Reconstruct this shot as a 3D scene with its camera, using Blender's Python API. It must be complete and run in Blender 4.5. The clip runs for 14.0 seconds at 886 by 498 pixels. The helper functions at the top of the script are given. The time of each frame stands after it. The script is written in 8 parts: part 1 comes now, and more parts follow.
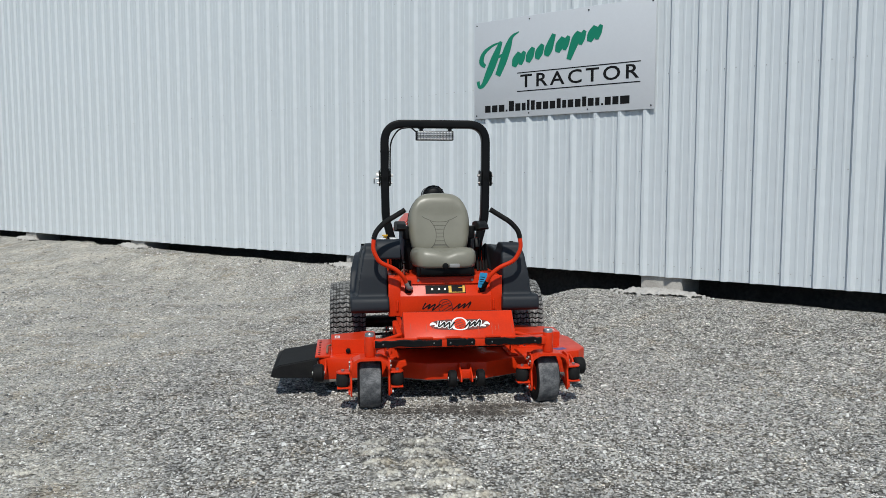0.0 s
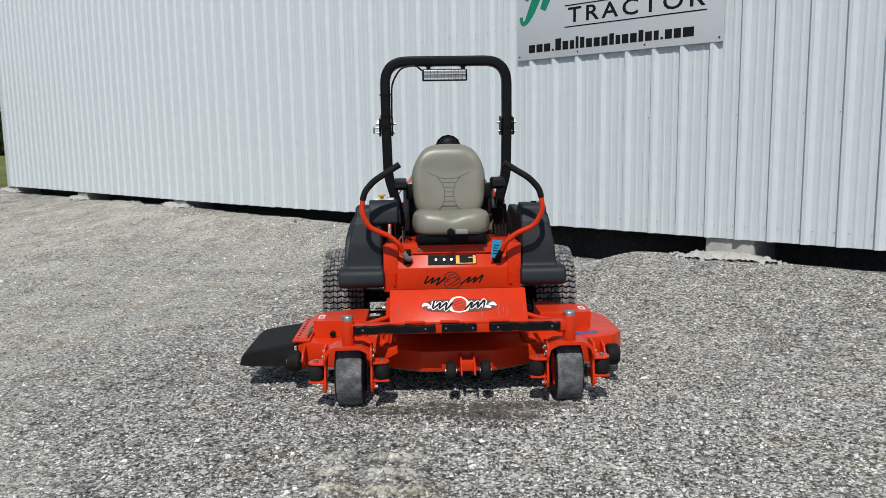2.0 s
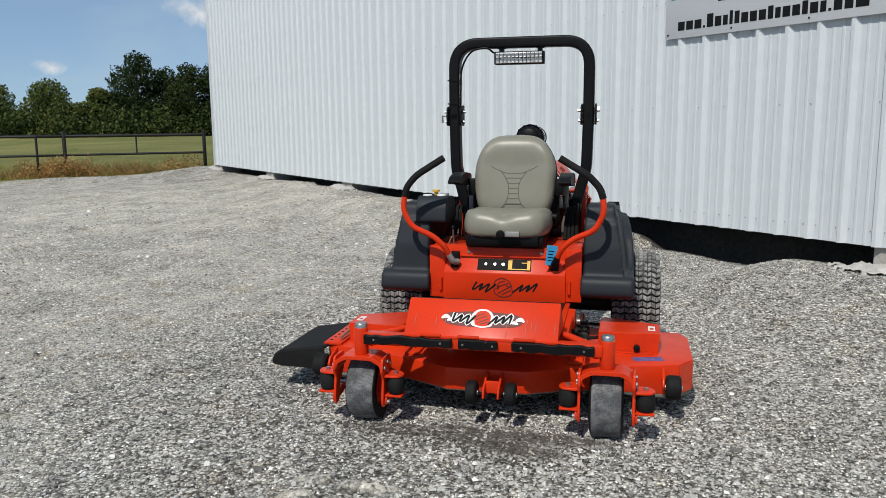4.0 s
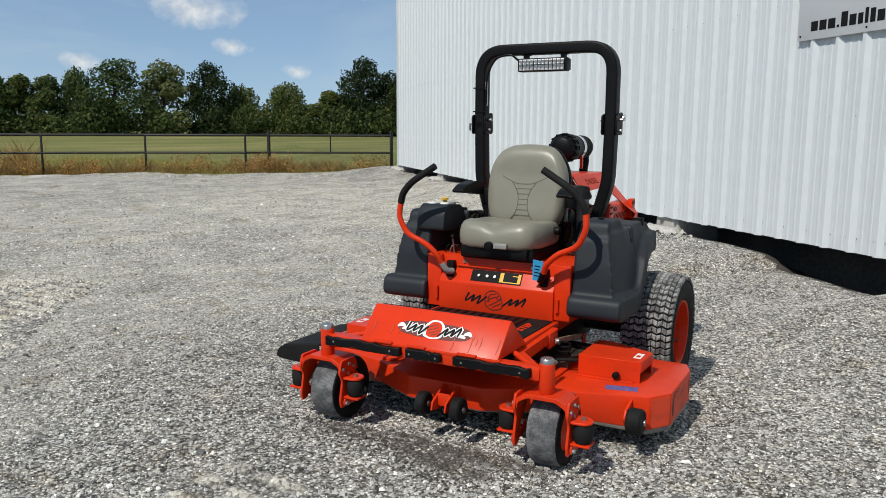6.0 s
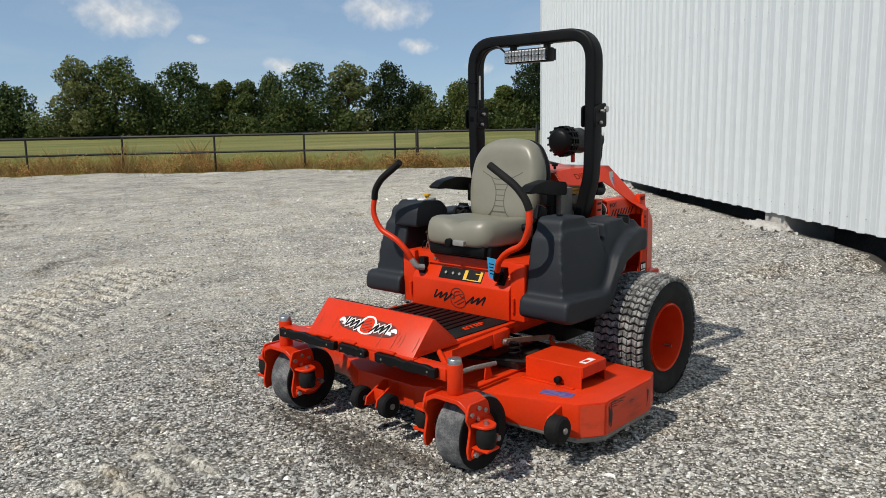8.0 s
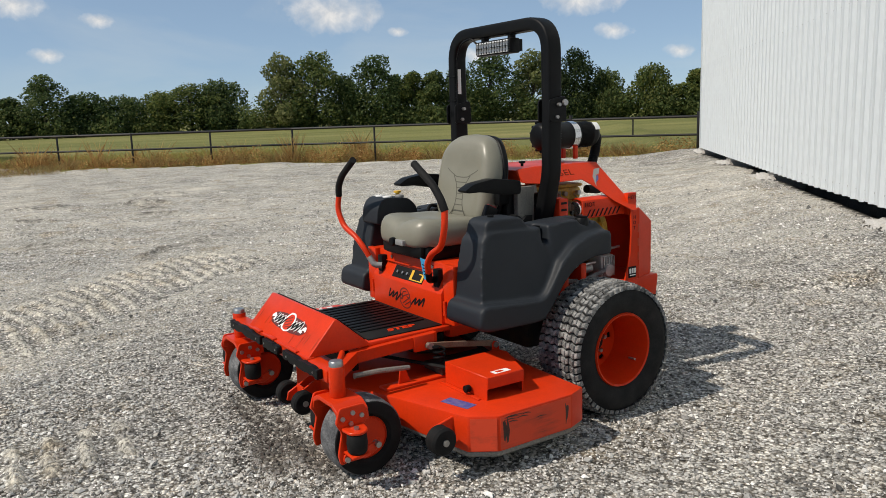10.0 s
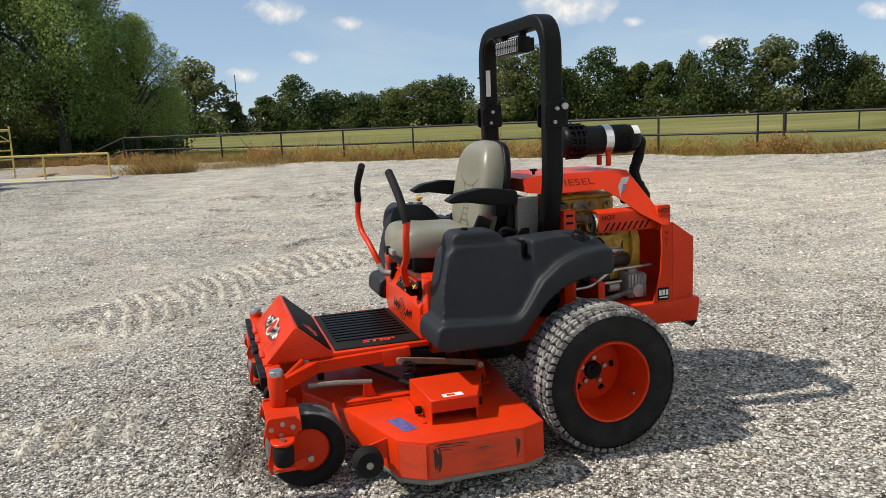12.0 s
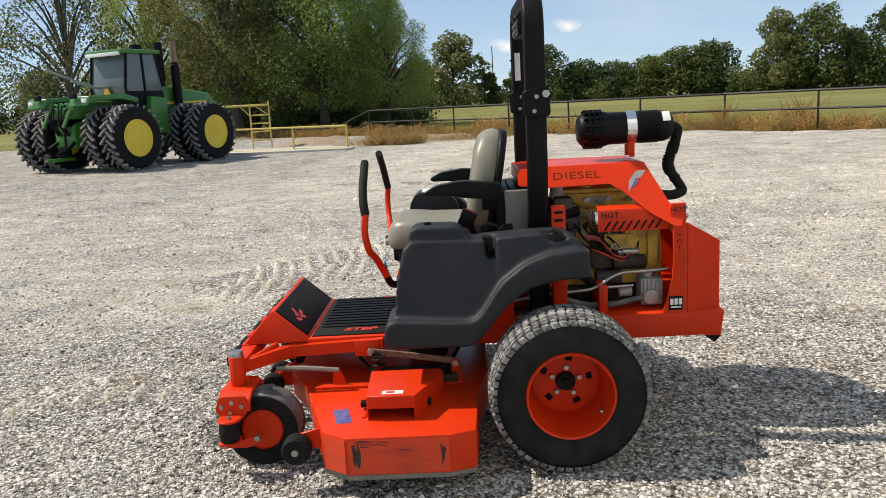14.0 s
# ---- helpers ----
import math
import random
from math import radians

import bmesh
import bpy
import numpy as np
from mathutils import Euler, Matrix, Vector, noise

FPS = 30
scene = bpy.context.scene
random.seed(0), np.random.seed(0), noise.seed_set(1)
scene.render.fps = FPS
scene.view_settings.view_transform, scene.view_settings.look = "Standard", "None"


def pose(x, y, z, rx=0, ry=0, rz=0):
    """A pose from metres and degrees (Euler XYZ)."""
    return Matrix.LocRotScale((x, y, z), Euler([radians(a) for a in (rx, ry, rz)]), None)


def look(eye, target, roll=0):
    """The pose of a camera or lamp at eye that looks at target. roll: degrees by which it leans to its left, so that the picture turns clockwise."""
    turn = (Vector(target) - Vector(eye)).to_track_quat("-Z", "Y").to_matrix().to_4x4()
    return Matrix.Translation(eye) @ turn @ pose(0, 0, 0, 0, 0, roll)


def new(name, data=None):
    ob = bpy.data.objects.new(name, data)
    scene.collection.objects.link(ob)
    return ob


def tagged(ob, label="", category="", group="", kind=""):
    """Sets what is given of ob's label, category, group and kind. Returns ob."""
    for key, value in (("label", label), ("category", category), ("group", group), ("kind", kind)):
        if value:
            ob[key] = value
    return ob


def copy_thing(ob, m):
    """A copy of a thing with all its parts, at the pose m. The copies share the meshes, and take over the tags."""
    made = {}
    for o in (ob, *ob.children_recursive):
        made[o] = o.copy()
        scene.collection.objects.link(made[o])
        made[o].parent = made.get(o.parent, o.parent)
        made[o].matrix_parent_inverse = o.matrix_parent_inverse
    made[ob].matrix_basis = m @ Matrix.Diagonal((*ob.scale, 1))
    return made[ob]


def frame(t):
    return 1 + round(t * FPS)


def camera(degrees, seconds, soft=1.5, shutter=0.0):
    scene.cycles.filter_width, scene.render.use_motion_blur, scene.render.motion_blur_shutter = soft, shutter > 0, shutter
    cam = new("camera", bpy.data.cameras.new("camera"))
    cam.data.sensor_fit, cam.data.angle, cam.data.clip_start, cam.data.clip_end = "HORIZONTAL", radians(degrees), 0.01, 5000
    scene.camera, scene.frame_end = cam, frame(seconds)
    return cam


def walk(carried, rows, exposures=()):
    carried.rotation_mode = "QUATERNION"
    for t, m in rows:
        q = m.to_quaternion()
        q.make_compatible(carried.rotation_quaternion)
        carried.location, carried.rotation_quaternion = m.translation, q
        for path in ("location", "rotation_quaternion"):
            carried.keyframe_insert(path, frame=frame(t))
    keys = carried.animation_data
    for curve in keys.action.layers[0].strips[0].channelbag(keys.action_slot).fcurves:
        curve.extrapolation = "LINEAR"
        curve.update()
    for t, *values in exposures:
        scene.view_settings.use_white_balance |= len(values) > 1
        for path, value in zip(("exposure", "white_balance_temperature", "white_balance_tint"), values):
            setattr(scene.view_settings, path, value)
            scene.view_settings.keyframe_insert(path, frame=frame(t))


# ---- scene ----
cam = camera(59.1, 14.0, 0.4)
PATH = [
    (0, (-0.043, 0.112, 1.45), (-0.027, 2.105, 1.283), -0.0),
    (0.5, (0.103, 0.382, 1.465), (0.076, 2.371, 1.264), -0.3),
    (1, (0.189, 0.657, 1.436), (0.127, 2.642, 1.205), -0.4),
    (1.5, (0.262, 0.908, 1.435), (0.15, 2.889, 1.178), -0.6),
    (2, (0.39, 1.097, 1.411), (0.212, 3.069, 1.131), -0.9),
    (2.5, (0.558, 1.278, 1.416), (0.286, 3.238, 1.121), -1.0),
    (3, (0.732, 1.418, 1.415), (0.337, 3.355, 1.109), -0.9),
    (3.5, (0.955, 1.565, 1.44), (0.416, 3.466, 1.13), -0.8),
    (3.7, (1.04, 1.632, 1.442), (0.441, 3.514, 1.129), -0.7),
    (5.8, (2.113, 2.26, 1.448), (0.985, 3.884, 1.142), 0.3),
    (6, (2.207, 2.308, 1.467), (1.045, 3.906, 1.16), 0.3),
    (6.5, (2.399, 2.466, 1.452), (1.154, 4.001, 1.143), 0.1),
    (7, (2.618, 2.688, 1.463), (1.292, 4.152, 1.154), -0.3),
    (7.5, (2.84, 2.884, 1.456), (1.427, 4.265, 1.144), -0.8),
    (8, (3.03, 3.092, 1.469), (1.533, 4.378, 1.15), -1.1),
    (8.5, (3.15, 3.366, 1.448), (1.572, 4.551, 1.122), -1.4),
    (9, (3.312, 3.622, 1.454), (1.663, 4.704, 1.124), -1.7),
    (9.2, (3.393, 3.74, 1.461), (1.719, 4.784, 1.128), -1.8),
    (11.3, (3.839, 4.895, 1.49), (1.949, 5.458, 1.156), -2.1),
    (11.5, (3.847, 5.02, 1.481), (1.94, 5.522, 1.147), -2.2),
    (12, (3.85, 5.319, 1.498), (1.908, 5.662, 1.166), -2.5),
    (12.5, (3.903, 5.659, 1.499), (1.94, 5.841, 1.162), -3.0),
    (13, (3.88, 5.942, 1.483), (1.911, 5.97, 1.134), -3.4),
    (13.5, (3.814, 6.24, 1.514), (1.851, 6.11, 1.15), -3.5),
    (14, (3.758, 6.567, 1.524), (1.817, 6.267, 1.149), -3.2),
]
walk(cam, [(t, look(eye, target, roll)) for t, eye, target, roll in PATH],
     [(0, 0.0, 6600, 7), (1.5, 0.04, 6700, 7.5), (3.5, 0.08, 6800, 8), (6, 0.15, 6900, 8), (9, 0.17, 7250, 10), (11.5, 0.34, 7450, 11), (12.5, 0.52, 7550, 11), (14, 0.64, 7650, 12)])

# ---- daylight ----
SUN_ELEVATION, SUN_AZIMUTH = 50.5, 3.0          # sun stands over -y, a little towards -x
world = bpy.data.worlds.new("sky")
scene.world = world
world.use_nodes = True
wn, wl = world.node_tree.nodes, world.node_tree.links
sky = wn.new("ShaderNodeTexSky")
sky.sky_type, sky.sun_disc = "NISHITA", False
sky.sun_elevation, sky.sun_rotation = radians(SUN_ELEVATION), radians(180 + SUN_AZIMUTH)
sky.altitude, sky.air_density, sky.dust_density, sky.ozone_density = 1500, 0.72, 0.7, 4.5
wn["Background"].inputs["Strength"].default_value = 0.122
veil = wn.new("ShaderNodeMix")                   # thin even haze over the whole sky
veil.data_type = "RGBA"
veil.inputs[0].default_value, veil.inputs[7].default_value = 0.62, (1.85, 2.85, 4.15, 1)
wl.new(sky.outputs["Color"], veil.inputs[6])
way = wn.new("ShaderNodeTexCoord")
spread = wn.new("ShaderNodeMapping")
spread.inputs["Scale"].default_value = (1.6, 1.6, 5.0)
wisp = wn.new("ShaderNodeTexNoise")
wisp.inputs["Scale"].default_value, wisp.inputs["Detail"].default_value, wisp.inputs["Roughness"].default_value = 2.2, 6, 0.55
wisp.inputs["Distortion"].default_value = 0.6
thin = wn.new("ShaderNodeMapRange")
thin.inputs["From Min"].default_value, thin.inputs["From Max"].default_value = 0.48, 0.78
thin.inputs["To Min"].default_value, thin.inputs["To Max"].default_value = 0.0, 0.34
wl.new(way.outputs["Generated"], spread.inputs["Vector"])
wl.new(spread.outputs["Vector"], wisp.inputs["Vector"])
wl.new(wisp.outputs["Fac"], thin.inputs["Value"])
cirrus = wn.new("ShaderNodeMix")                 # faint streaks of high cloud
cirrus.data_type = "RGBA"
cirrus.inputs[7].default_value = (4.1, 4.75, 5.3, 1)
wl.new(thin.outputs["Result"], cirrus.inputs[0])
wl.new(veil.outputs[2], cirrus.inputs[6])
wl.new(cirrus.outputs[2], wn["Background"].inputs["Color"])
sun_data = bpy.data.lights.new("sun", "SUN")
sun_data.energy, sun_data.angle, sun_data.color = 3.36, radians(0.53), (1.0, 0.975, 0.94)
sun = new("sun", sun_data)
e, a = radians(SUN_ELEVATION), radians(SUN_AZIMUTH)
sun.matrix_world = look((-math.sin(a) * math.cos(e) * 50, -math.cos(a) * math.cos(e) * 50, math.sin(e) * 50), (0, 0, 0))


# ---- materials ----
def node_mat(name):
    m = bpy.data.materials.new(name)
    m.use_nodes = True
    return m, m.node_tree.nodes, m.node_tree.links, m.node_tree.nodes["Principled BSDF"]


def ramp(n, l, fac, stops):
    r = n.new("ShaderNodeValToRGB")
    while len(r.color_ramp.elements) < len(stops):
        r.color_ramp.elements.new(0.5)
    for el, (p, c) in zip(r.color_ramp.elements, stops):
        el.position, el.color = p, (*c, 1)
    l.new(fac, r.inputs["Fac"])
    return r.outputs["Color"]


def noise_tex(n, l, scale, detail=4, rough=0.55, coord=None, kind="Object", stretch=(1, 1, 1)):
    t = n.new("ShaderNodeTexNoise")
    t.inputs["Scale"].default_value, t.inputs["Detail"].default_value, t.inputs["Roughness"].default_value = scale, detail, rough
    if coord is None:
        c = n.new("ShaderNodeTexCoord")
        coord = c.outputs[kind]
    mp = n.new("ShaderNodeMapping")
    mp.inputs["Scale"].default_value = stretch
    l.new(coord, mp.inputs["Vector"])
    l.new(mp.outputs["Vector"], t.inputs["Vector"])
    return t.outputs["Fac"]


def mixed(n, l, fac, a, b, mode="MIX"):
    m = n.new("ShaderNodeMix")
    m.data_type, m.blend_type = "RGBA", mode
    for sock, v in ((m.inputs[0], fac), (m.inputs[6], a), (m.inputs[7], b)):
        if isinstance(v, (int, float)):
            sock.default_value = v
        elif isinstance(v, tuple):
            sock.default_value = (*v, 1)
        else:
            l.new(v, sock)
    return m.outputs[2]


def bumped(n, l, b, height, strength, distance):
    k = n.new("ShaderNodeBump")
    k.inputs["Strength"].default_value, k.inputs["Distance"].default_value = strength, distance
    l.new(height, k.inputs["Height"])
    l.new(k.outputs["Normal"], b.inputs["Normal"])


def surface(name, color, dirt, rough=0.5, metal=0.0, big=3.0, fine=60.0, amount=0.5, bump=0.15, bump_size=0.002, spread=0.12, coat=0.0, spec=0.5):
    """A worn surface: base colour, blotches of dirt at a large scale, grain at a fine one."""
    m, n, l, b = node_mat(name)
    large, small = noise_tex(n, l, big, 5, 0.6), noise_tex(n, l, fine, 3, 0.6)
    mask = ramp(n, l, large, [(0.42, (0, 0, 0)), (0.75, (amount,) * 3)])
    base = mixed(n, l, mask, color, dirt)
    grain = ramp(n, l, small, [(0.3, (1 - spread,) * 3), (0.7, (1 + spread * 0.5,) * 3)])
    l.new(mixed(n, l, 1.0, base, grain, "MULTIPLY"), b.inputs["Base Color"])
    rr = n.new("ShaderNodeMapRange")
    rr.inputs["To Min"].default_value, rr.inputs["To Max"].default_value = max(0.05, rough - 0.1), min(1, rough + 0.18)
    l.new(large, rr.inputs["Value"])
    l.new(rr.outputs["Result"], b.inputs["Roughness"])
    b.inputs["Metallic"].default_value = metal
    b.inputs["Coat Weight"].default_value = coat
    b.inputs["Specular IOR Level"].default_value = spec
    if bump:
        bumped(n, l, b, small, bump, bump_size)
    return m


ORANGE = surface("orange_paint", (0.64, 0.036, 0.007), (0.43, 0.028, 0.009), 0.30, 0, 5.0, 90, 0.5, 0.05, 0.001, 0.06, 0.0, 0.20)
SCUFF = surface("black_rub_marks", (0.045, 0.028, 0.022), (0.14, 0.03, 0.018), 0.7, 0, 30, 120, 0.8, 0.1, 0.001, 0.2)
ORANGE_WORN = surface("worn_orange_paint", (0.55, 0.05, 0.013), (0.14, 0.045, 0.025), 0.5, 0, 14.0, 120, 0.75, 0.2, 0.002, 0.2)
STENCIL = surface("stencil_shadow_red", (0.16, 0.022, 0.008), (0.09, 0.016, 0.008), 0.8, 0, 30, 120, 0.5, 0.1, 0.001, 0.1, spec=0.1)
TANK = surface("moulded_black_plastic", (0.0096, 0.0132, 0.0184), (0.0170, 0.0210, 0.0265), 0.56, 0, 5, 300, 0.5, 0.25, 0.0008, 0.1, spec=0.38)
BLACK = surface("black_powder_coat", (0.0035, 0.0038, 0.0044), (0.009, 0.009, 0.009), 0.45, 0, 7, 200, 0.5, 0.1, 0.0006, 0.1, spec=0.16)
SIDEWALL = surface("dusty_tyre_sidewall", (0.0095, 0.0095, 0.010), (0.038, 0.037, 0.035), 0.80, 0, 9, 140, 0.7, 0.3, 0.001, 0.25, spec=0.25)
RUBBER = surface("black_rubber", (0.007, 0.007, 0.0074), (0.028, 0.027, 0.025), 0.72, 0, 8, 120, 0.5, 0.3, 0.001, 0.2, spec=0.2)
DUSTY_RUBBER = surface("dusty_grey_rubber", (0.075, 0.078, 0.083), (0.24, 0.24, 0.243), 0.9, 0, 16, 130, 0.95, 0.6, 0.004, 0.45)
TREAD = surface("dusty_tread_rubber", (0.095, 0.095, 0.093), (0.52, 0.515, 0.50), 0.92, 0, 25, 150, 0.9, 0.4, 0.002, 0.4)
VINYL = surface("grey_olive_vinyl", (0.215, 0.207, 0.163), (0.155, 0.147, 0.115), 0.36, 0, 6, 400, 0.4, 0.15, 0.0006, 0.06)
SEAM = surface("seam_grey", (0.105, 0.10, 0.077), (0.075, 0.07, 0.055), 0.6)
STEEL = surface("bare_steel", (0.42, 0.42, 0.42), (0.22, 0.19, 0.16), 0.35, 0.9, 12, 150, 0.6, 0.1, 0.0006, 0.1)
SCRAPED = surface("dull_scraped_steel", (0.20, 0.19, 0.17), (0.30, 0.27, 0.23), 0.6, 0.3, 14, 120, 0.7, 0.3, 0.001, 0.3)
CHROME = surface("polished_steel", (0.75, 0.75, 0.76), (0.5, 0.5, 0.5), 0.15, 1.0, 10, 90, 0.3, 0, 0, 0.03)
RUSTY = surface("rusted_steel", (0.30, 0.21, 0.15), (0.20, 0.10, 0.055), 0.7, 0.3, 18, 160, 0.8, 0.3, 0.001, 0.25)
GREYPLATE = surface("grey_sheet_metal", (0.33, 0.33, 0.32), (0.22, 0.21, 0.2), 0.45, 0.3, 8, 120, 0.5, 0.05, 0.0005, 0.08)
ENGINE = surface("yellow_engine_paint", (0.74, 0.47, 0.075), (0.20, 0.13, 0.05), 0.5, 0, 16, 120, 0.75, 0.3, 0.002, 0.25)
ENGINE_DARK = surface("oily_dark_metal", (0.035, 0.032, 0.03), (0.10, 0.075, 0.04), 0.5, 0.3, 14, 120, 0.7, 0.3, 0.002, 0.25)
ALU = surface("cast_aluminium", (0.46, 0.455, 0.44), (0.24, 0.225, 0.20), 0.55, 0.35, 20, 140, 0.6, 0.3, 0.001, 0.15)
WHITE = surface("white_label", (0.78, 0.78, 0.76), (0.6, 0.58, 0.55), 0.5, 0, 20, 200, 0.4, 0, 0, 0.05)
RED = surface("dull_red_cable", (0.36, 0.03, 0.025), (0.2, 0.03, 0.025), 0.5)
BOOT = surface("pink_rubber", (0.42, 0.06, 0.09), (0.25, 0.05, 0.06), 0.6)
BLUETAG = surface("blue_paper", (0.03, 0.36, 0.68), (0.1, 0.4, 0.6), 0.6, 0, 20, 200, 0.3, 0, 0, 0.06)
BLUE = surface("faded_blue_sticker", (0.06, 0.07, 0.26), (0.25, 0.2, 0.3), 0.5, 0, 40, 200, 0.6, 0, 0, 0.2)
YELLOW = surface("yellow_print", (0.75, 0.42, 0.03), (0.5, 0.3, 0.05), 0.5, 0, 30, 200, 0.3, 0, 0, 0.05)
INK = surface("black_print", (0.008, 0.008, 0.0085), (0.015, 0.015, 0.015), 0.6, 0, 30, 200, 0.3, 0, 0, 0.05, spec=0.15)
DARK_INK = surface("dark_red_print", (0.10, 0.012, 0.008), (0.2, 0.02, 0.01), 0.5, 0, 30, 200, 0.3, 0, 0, 0.05)
LAMP = surface("lamp_reflector", (0.85, 0.85, 0.84), (0.7, 0.7, 0.7), 0.25, 0.15, 60, 200, 0.4, 0, 0, 0.1)
WALLPAINT = surface("white_painted_metal", (0.60, 0.640, 0.662), (0.545, 0.582, 0.602), 0.38, 0, 0.35, 7.0, 0.5, 0.04, 0.002, 0.035)
CONCRETE = surface("concrete", (0.42, 0.40, 0.37), (0.28, 0.26, 0.23), 0.9, 0, 5, 60, 0.7, 0.4, 0.004, 0.2)
PALE_CONCRETE = surface("spilled_concrete", (0.50, 0.48, 0.45), (0.30, 0.285, 0.26), 0.9, 0, 9, 50, 0.6, 0.5, 0.006, 0.2)
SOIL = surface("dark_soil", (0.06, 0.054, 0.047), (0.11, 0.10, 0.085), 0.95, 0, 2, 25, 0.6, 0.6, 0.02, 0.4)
SIGNWHITE = surface("sign_white", (0.54, 0.56, 0.585), (0.50, 0.52, 0.545), 0.35, 0, 0.8, 40, 0.4, 0, 0, 0.02)
SIGNGREEN = surface("sign_green", (0.004, 0.20, 0.115), (0.01, 0.22, 0.13), 0.4, 0, 5, 60, 0.3, 0, 0, 0.03)
FENCEPAINT = surface("black_pipe_paint", (0.006, 0.006, 0.006), (0.030, 0.019, 0.014), 0.45, 0, 3, 40, 0.6, 0.1, 0.001, 0.2, spec=0.45)
GREEN = surface("green_tractor_paint", (0.043, 0.195, 0.034), (0.062, 0.15, 0.047), 0.32, 0, 1.5, 30, 0.6, 0.05, 0.002, 0.1)
RIMYELLOW = surface("yellow_rim_paint", (0.80, 0.57, 0.045), (0.52, 0.36, 0.06), 0.45, 0, 2.5, 30, 0.5, 0.05, 0.002, 0.1)
PIPEYELLOW = surface("faded_yellow_paint", (0.62, 0.47, 0.12), (0.45, 0.36, 0.15), 0.6, 0, 3, 30, 0.5, 0.1, 0.002, 0.15)
# opaque glass, its pale grey-green reflections put into the base colour
GLASS = surface("cab_glass_with_reflection", (0.13, 0.155, 0.155), (0.18, 0.20, 0.195), 0.08, 0, 1, 20, 0.5, 0, 0, 0.03)
EARTH = surface("dry_tan_earth", (0.33, 0.25, 0.175), (0.22, 0.17, 0.11), 0.95, 0, 1.5, 14, 0.7, 0.6, 0.03, 0.35)
BARK = surface("bark", (0.10, 0.085, 0.065), (0.05, 0.045, 0.035), 0.95, 0, 2, 18, 0.7, 0.6, 0.03, 0.35)


def scuffed_paint():
    """Orange paint rubbed through in long streaks along y."""
    m, n, l, b = node_mat("scuffed_orange_paint")
    streak = noise_tex(n, l, 26, 6, 0.7, None, "Object", (1, 0.10, 1))
    patch = noise_tex(n, l, 7, 4, 0.6, None, "Object", (1, 0.6, 1))
    add = n.new("ShaderNodeMath")
    add.operation = "ADD"
    l.new(streak, add.inputs[0])
    l.new(patch, add.inputs[1])
    c = ramp(n, l, add.outputs["Value"], [(0.33, (0.04, 0.026, 0.018)), (0.375, (0.20, 0.030, 0.014)), (0.42, (0.50, 0.042, 0.012)), (0.52, (0.66, 0.050, 0.012))])
    add.inputs[1].default_value = 0.5
    half = n.new("ShaderNodeMath")
    half.operation = "MULTIPLY"
    half.inputs[1].default_value = 0.5
    l.new(add.outputs["Value"], half.inputs[0])
    for node in n:
        if node.bl_idname == "ShaderNodeValToRGB":
            l.new(half.outputs["Value"], node.inputs["Fac"])
    l.new(c, b.inputs["Base Color"])
    b.inputs["Roughness"].default_value = 0.6
    bumped(n, l, b, streak, 0.2, 0.002)
    return m


def leaf_mat(name, stops):
    m, n, l, b = node_mat(name)
    g = n.new("ShaderNodeNewGeometry")
    o = n.new("ShaderNodeObjectInfo")
    c = ramp(n, l, g.outputs["Random Per Island"], stops)
    tint = ramp(n, l, o.outputs["Random"], [(0.0, (0.72, 0.80, 0.75)), (0.5, (1, 1, 1)), (1.0, (1.25, 1.12, 0.85))])
    col = mixed(n, l, 1.0, c, tint, "MULTIPLY")
    l.new(col, b.inputs["Base Color"])
    b.inputs["Roughness"].default_value = 0.75
    b.inputs["Specular IOR Level"].default_value = 0.25
    tr = n.new("ShaderNodeBsdfTranslucent")
    l.new(col, tr.inputs["Color"])
    mx = n.new("ShaderNodeMixShader")
    mx.inputs[0].default_value = 0.52
    l.new(b.outputs["BSDF"], mx.inputs[1])
    l.new(tr.outputs["BSDF"], mx.inputs[2])
    l.new(mx.outputs["Shader"], n["Material Output"].inputs["Surface"])
    return m


LEAF = leaf_mat("leaves", [(0.0, (0.046, 0.076, 0.027)), (0.5, (0.088, 0.132, 0.044)), (1.0, (0.19, 0.215, 0.079))])
LEAF_DARK = leaf_mat("dark_leaves", [(0.0, (0.020, 0.034, 0.014)), (0.5, (0.035, 0.058, 0.022)), (1.0, (0.07, 0.095, 0.034))])
LEAF_PALE = leaf_mat("pale_leaves", [(0.0, (0.13, 0.15, 0.055)), (0.5, (0.22, 0.235, 0.09)), (1.0, (0.34, 0.32, 0.15))])
LEAF_THIN = leaf_mat("grey_green_leaves", [(0.0, (0.045, 0.065, 0.035)), (0.5, (0.10, 0.13, 0.065)), (1.0, (0.18, 0.20, 0.10))])
# paler than foliage is, to make up for the crowns' own shade
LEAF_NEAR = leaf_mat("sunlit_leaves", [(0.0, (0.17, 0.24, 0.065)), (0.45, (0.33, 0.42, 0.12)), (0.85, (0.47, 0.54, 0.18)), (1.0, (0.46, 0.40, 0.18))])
LEAF_BROWNING = leaf_mat("browning_leaves", [(0.0, (0.105, 0.115, 0.040)), (0.5, (0.20, 0.205, 0.072)), (0.82, (0.28, 0.25, 0.10)), (1.0, (0.30, 0.20, 0.10))])
DRYGRASS = leaf_mat("dry_weeds", [(0.0, (0.24, 0.115, 0.045)), (0.4, (0.45, 0.265, 0.11)), (0.75, (0.60, 0.42, 0.20)), (1.0, (0.26, 0.25, 0.085))])
GREENGRASS = leaf_mat("field_grass", [(0.0, (0.20, 0.22, 0.07)), (0.5, (0.32, 0.32, 0.11)), (1.0, (0.46, 0.40, 0.18))])


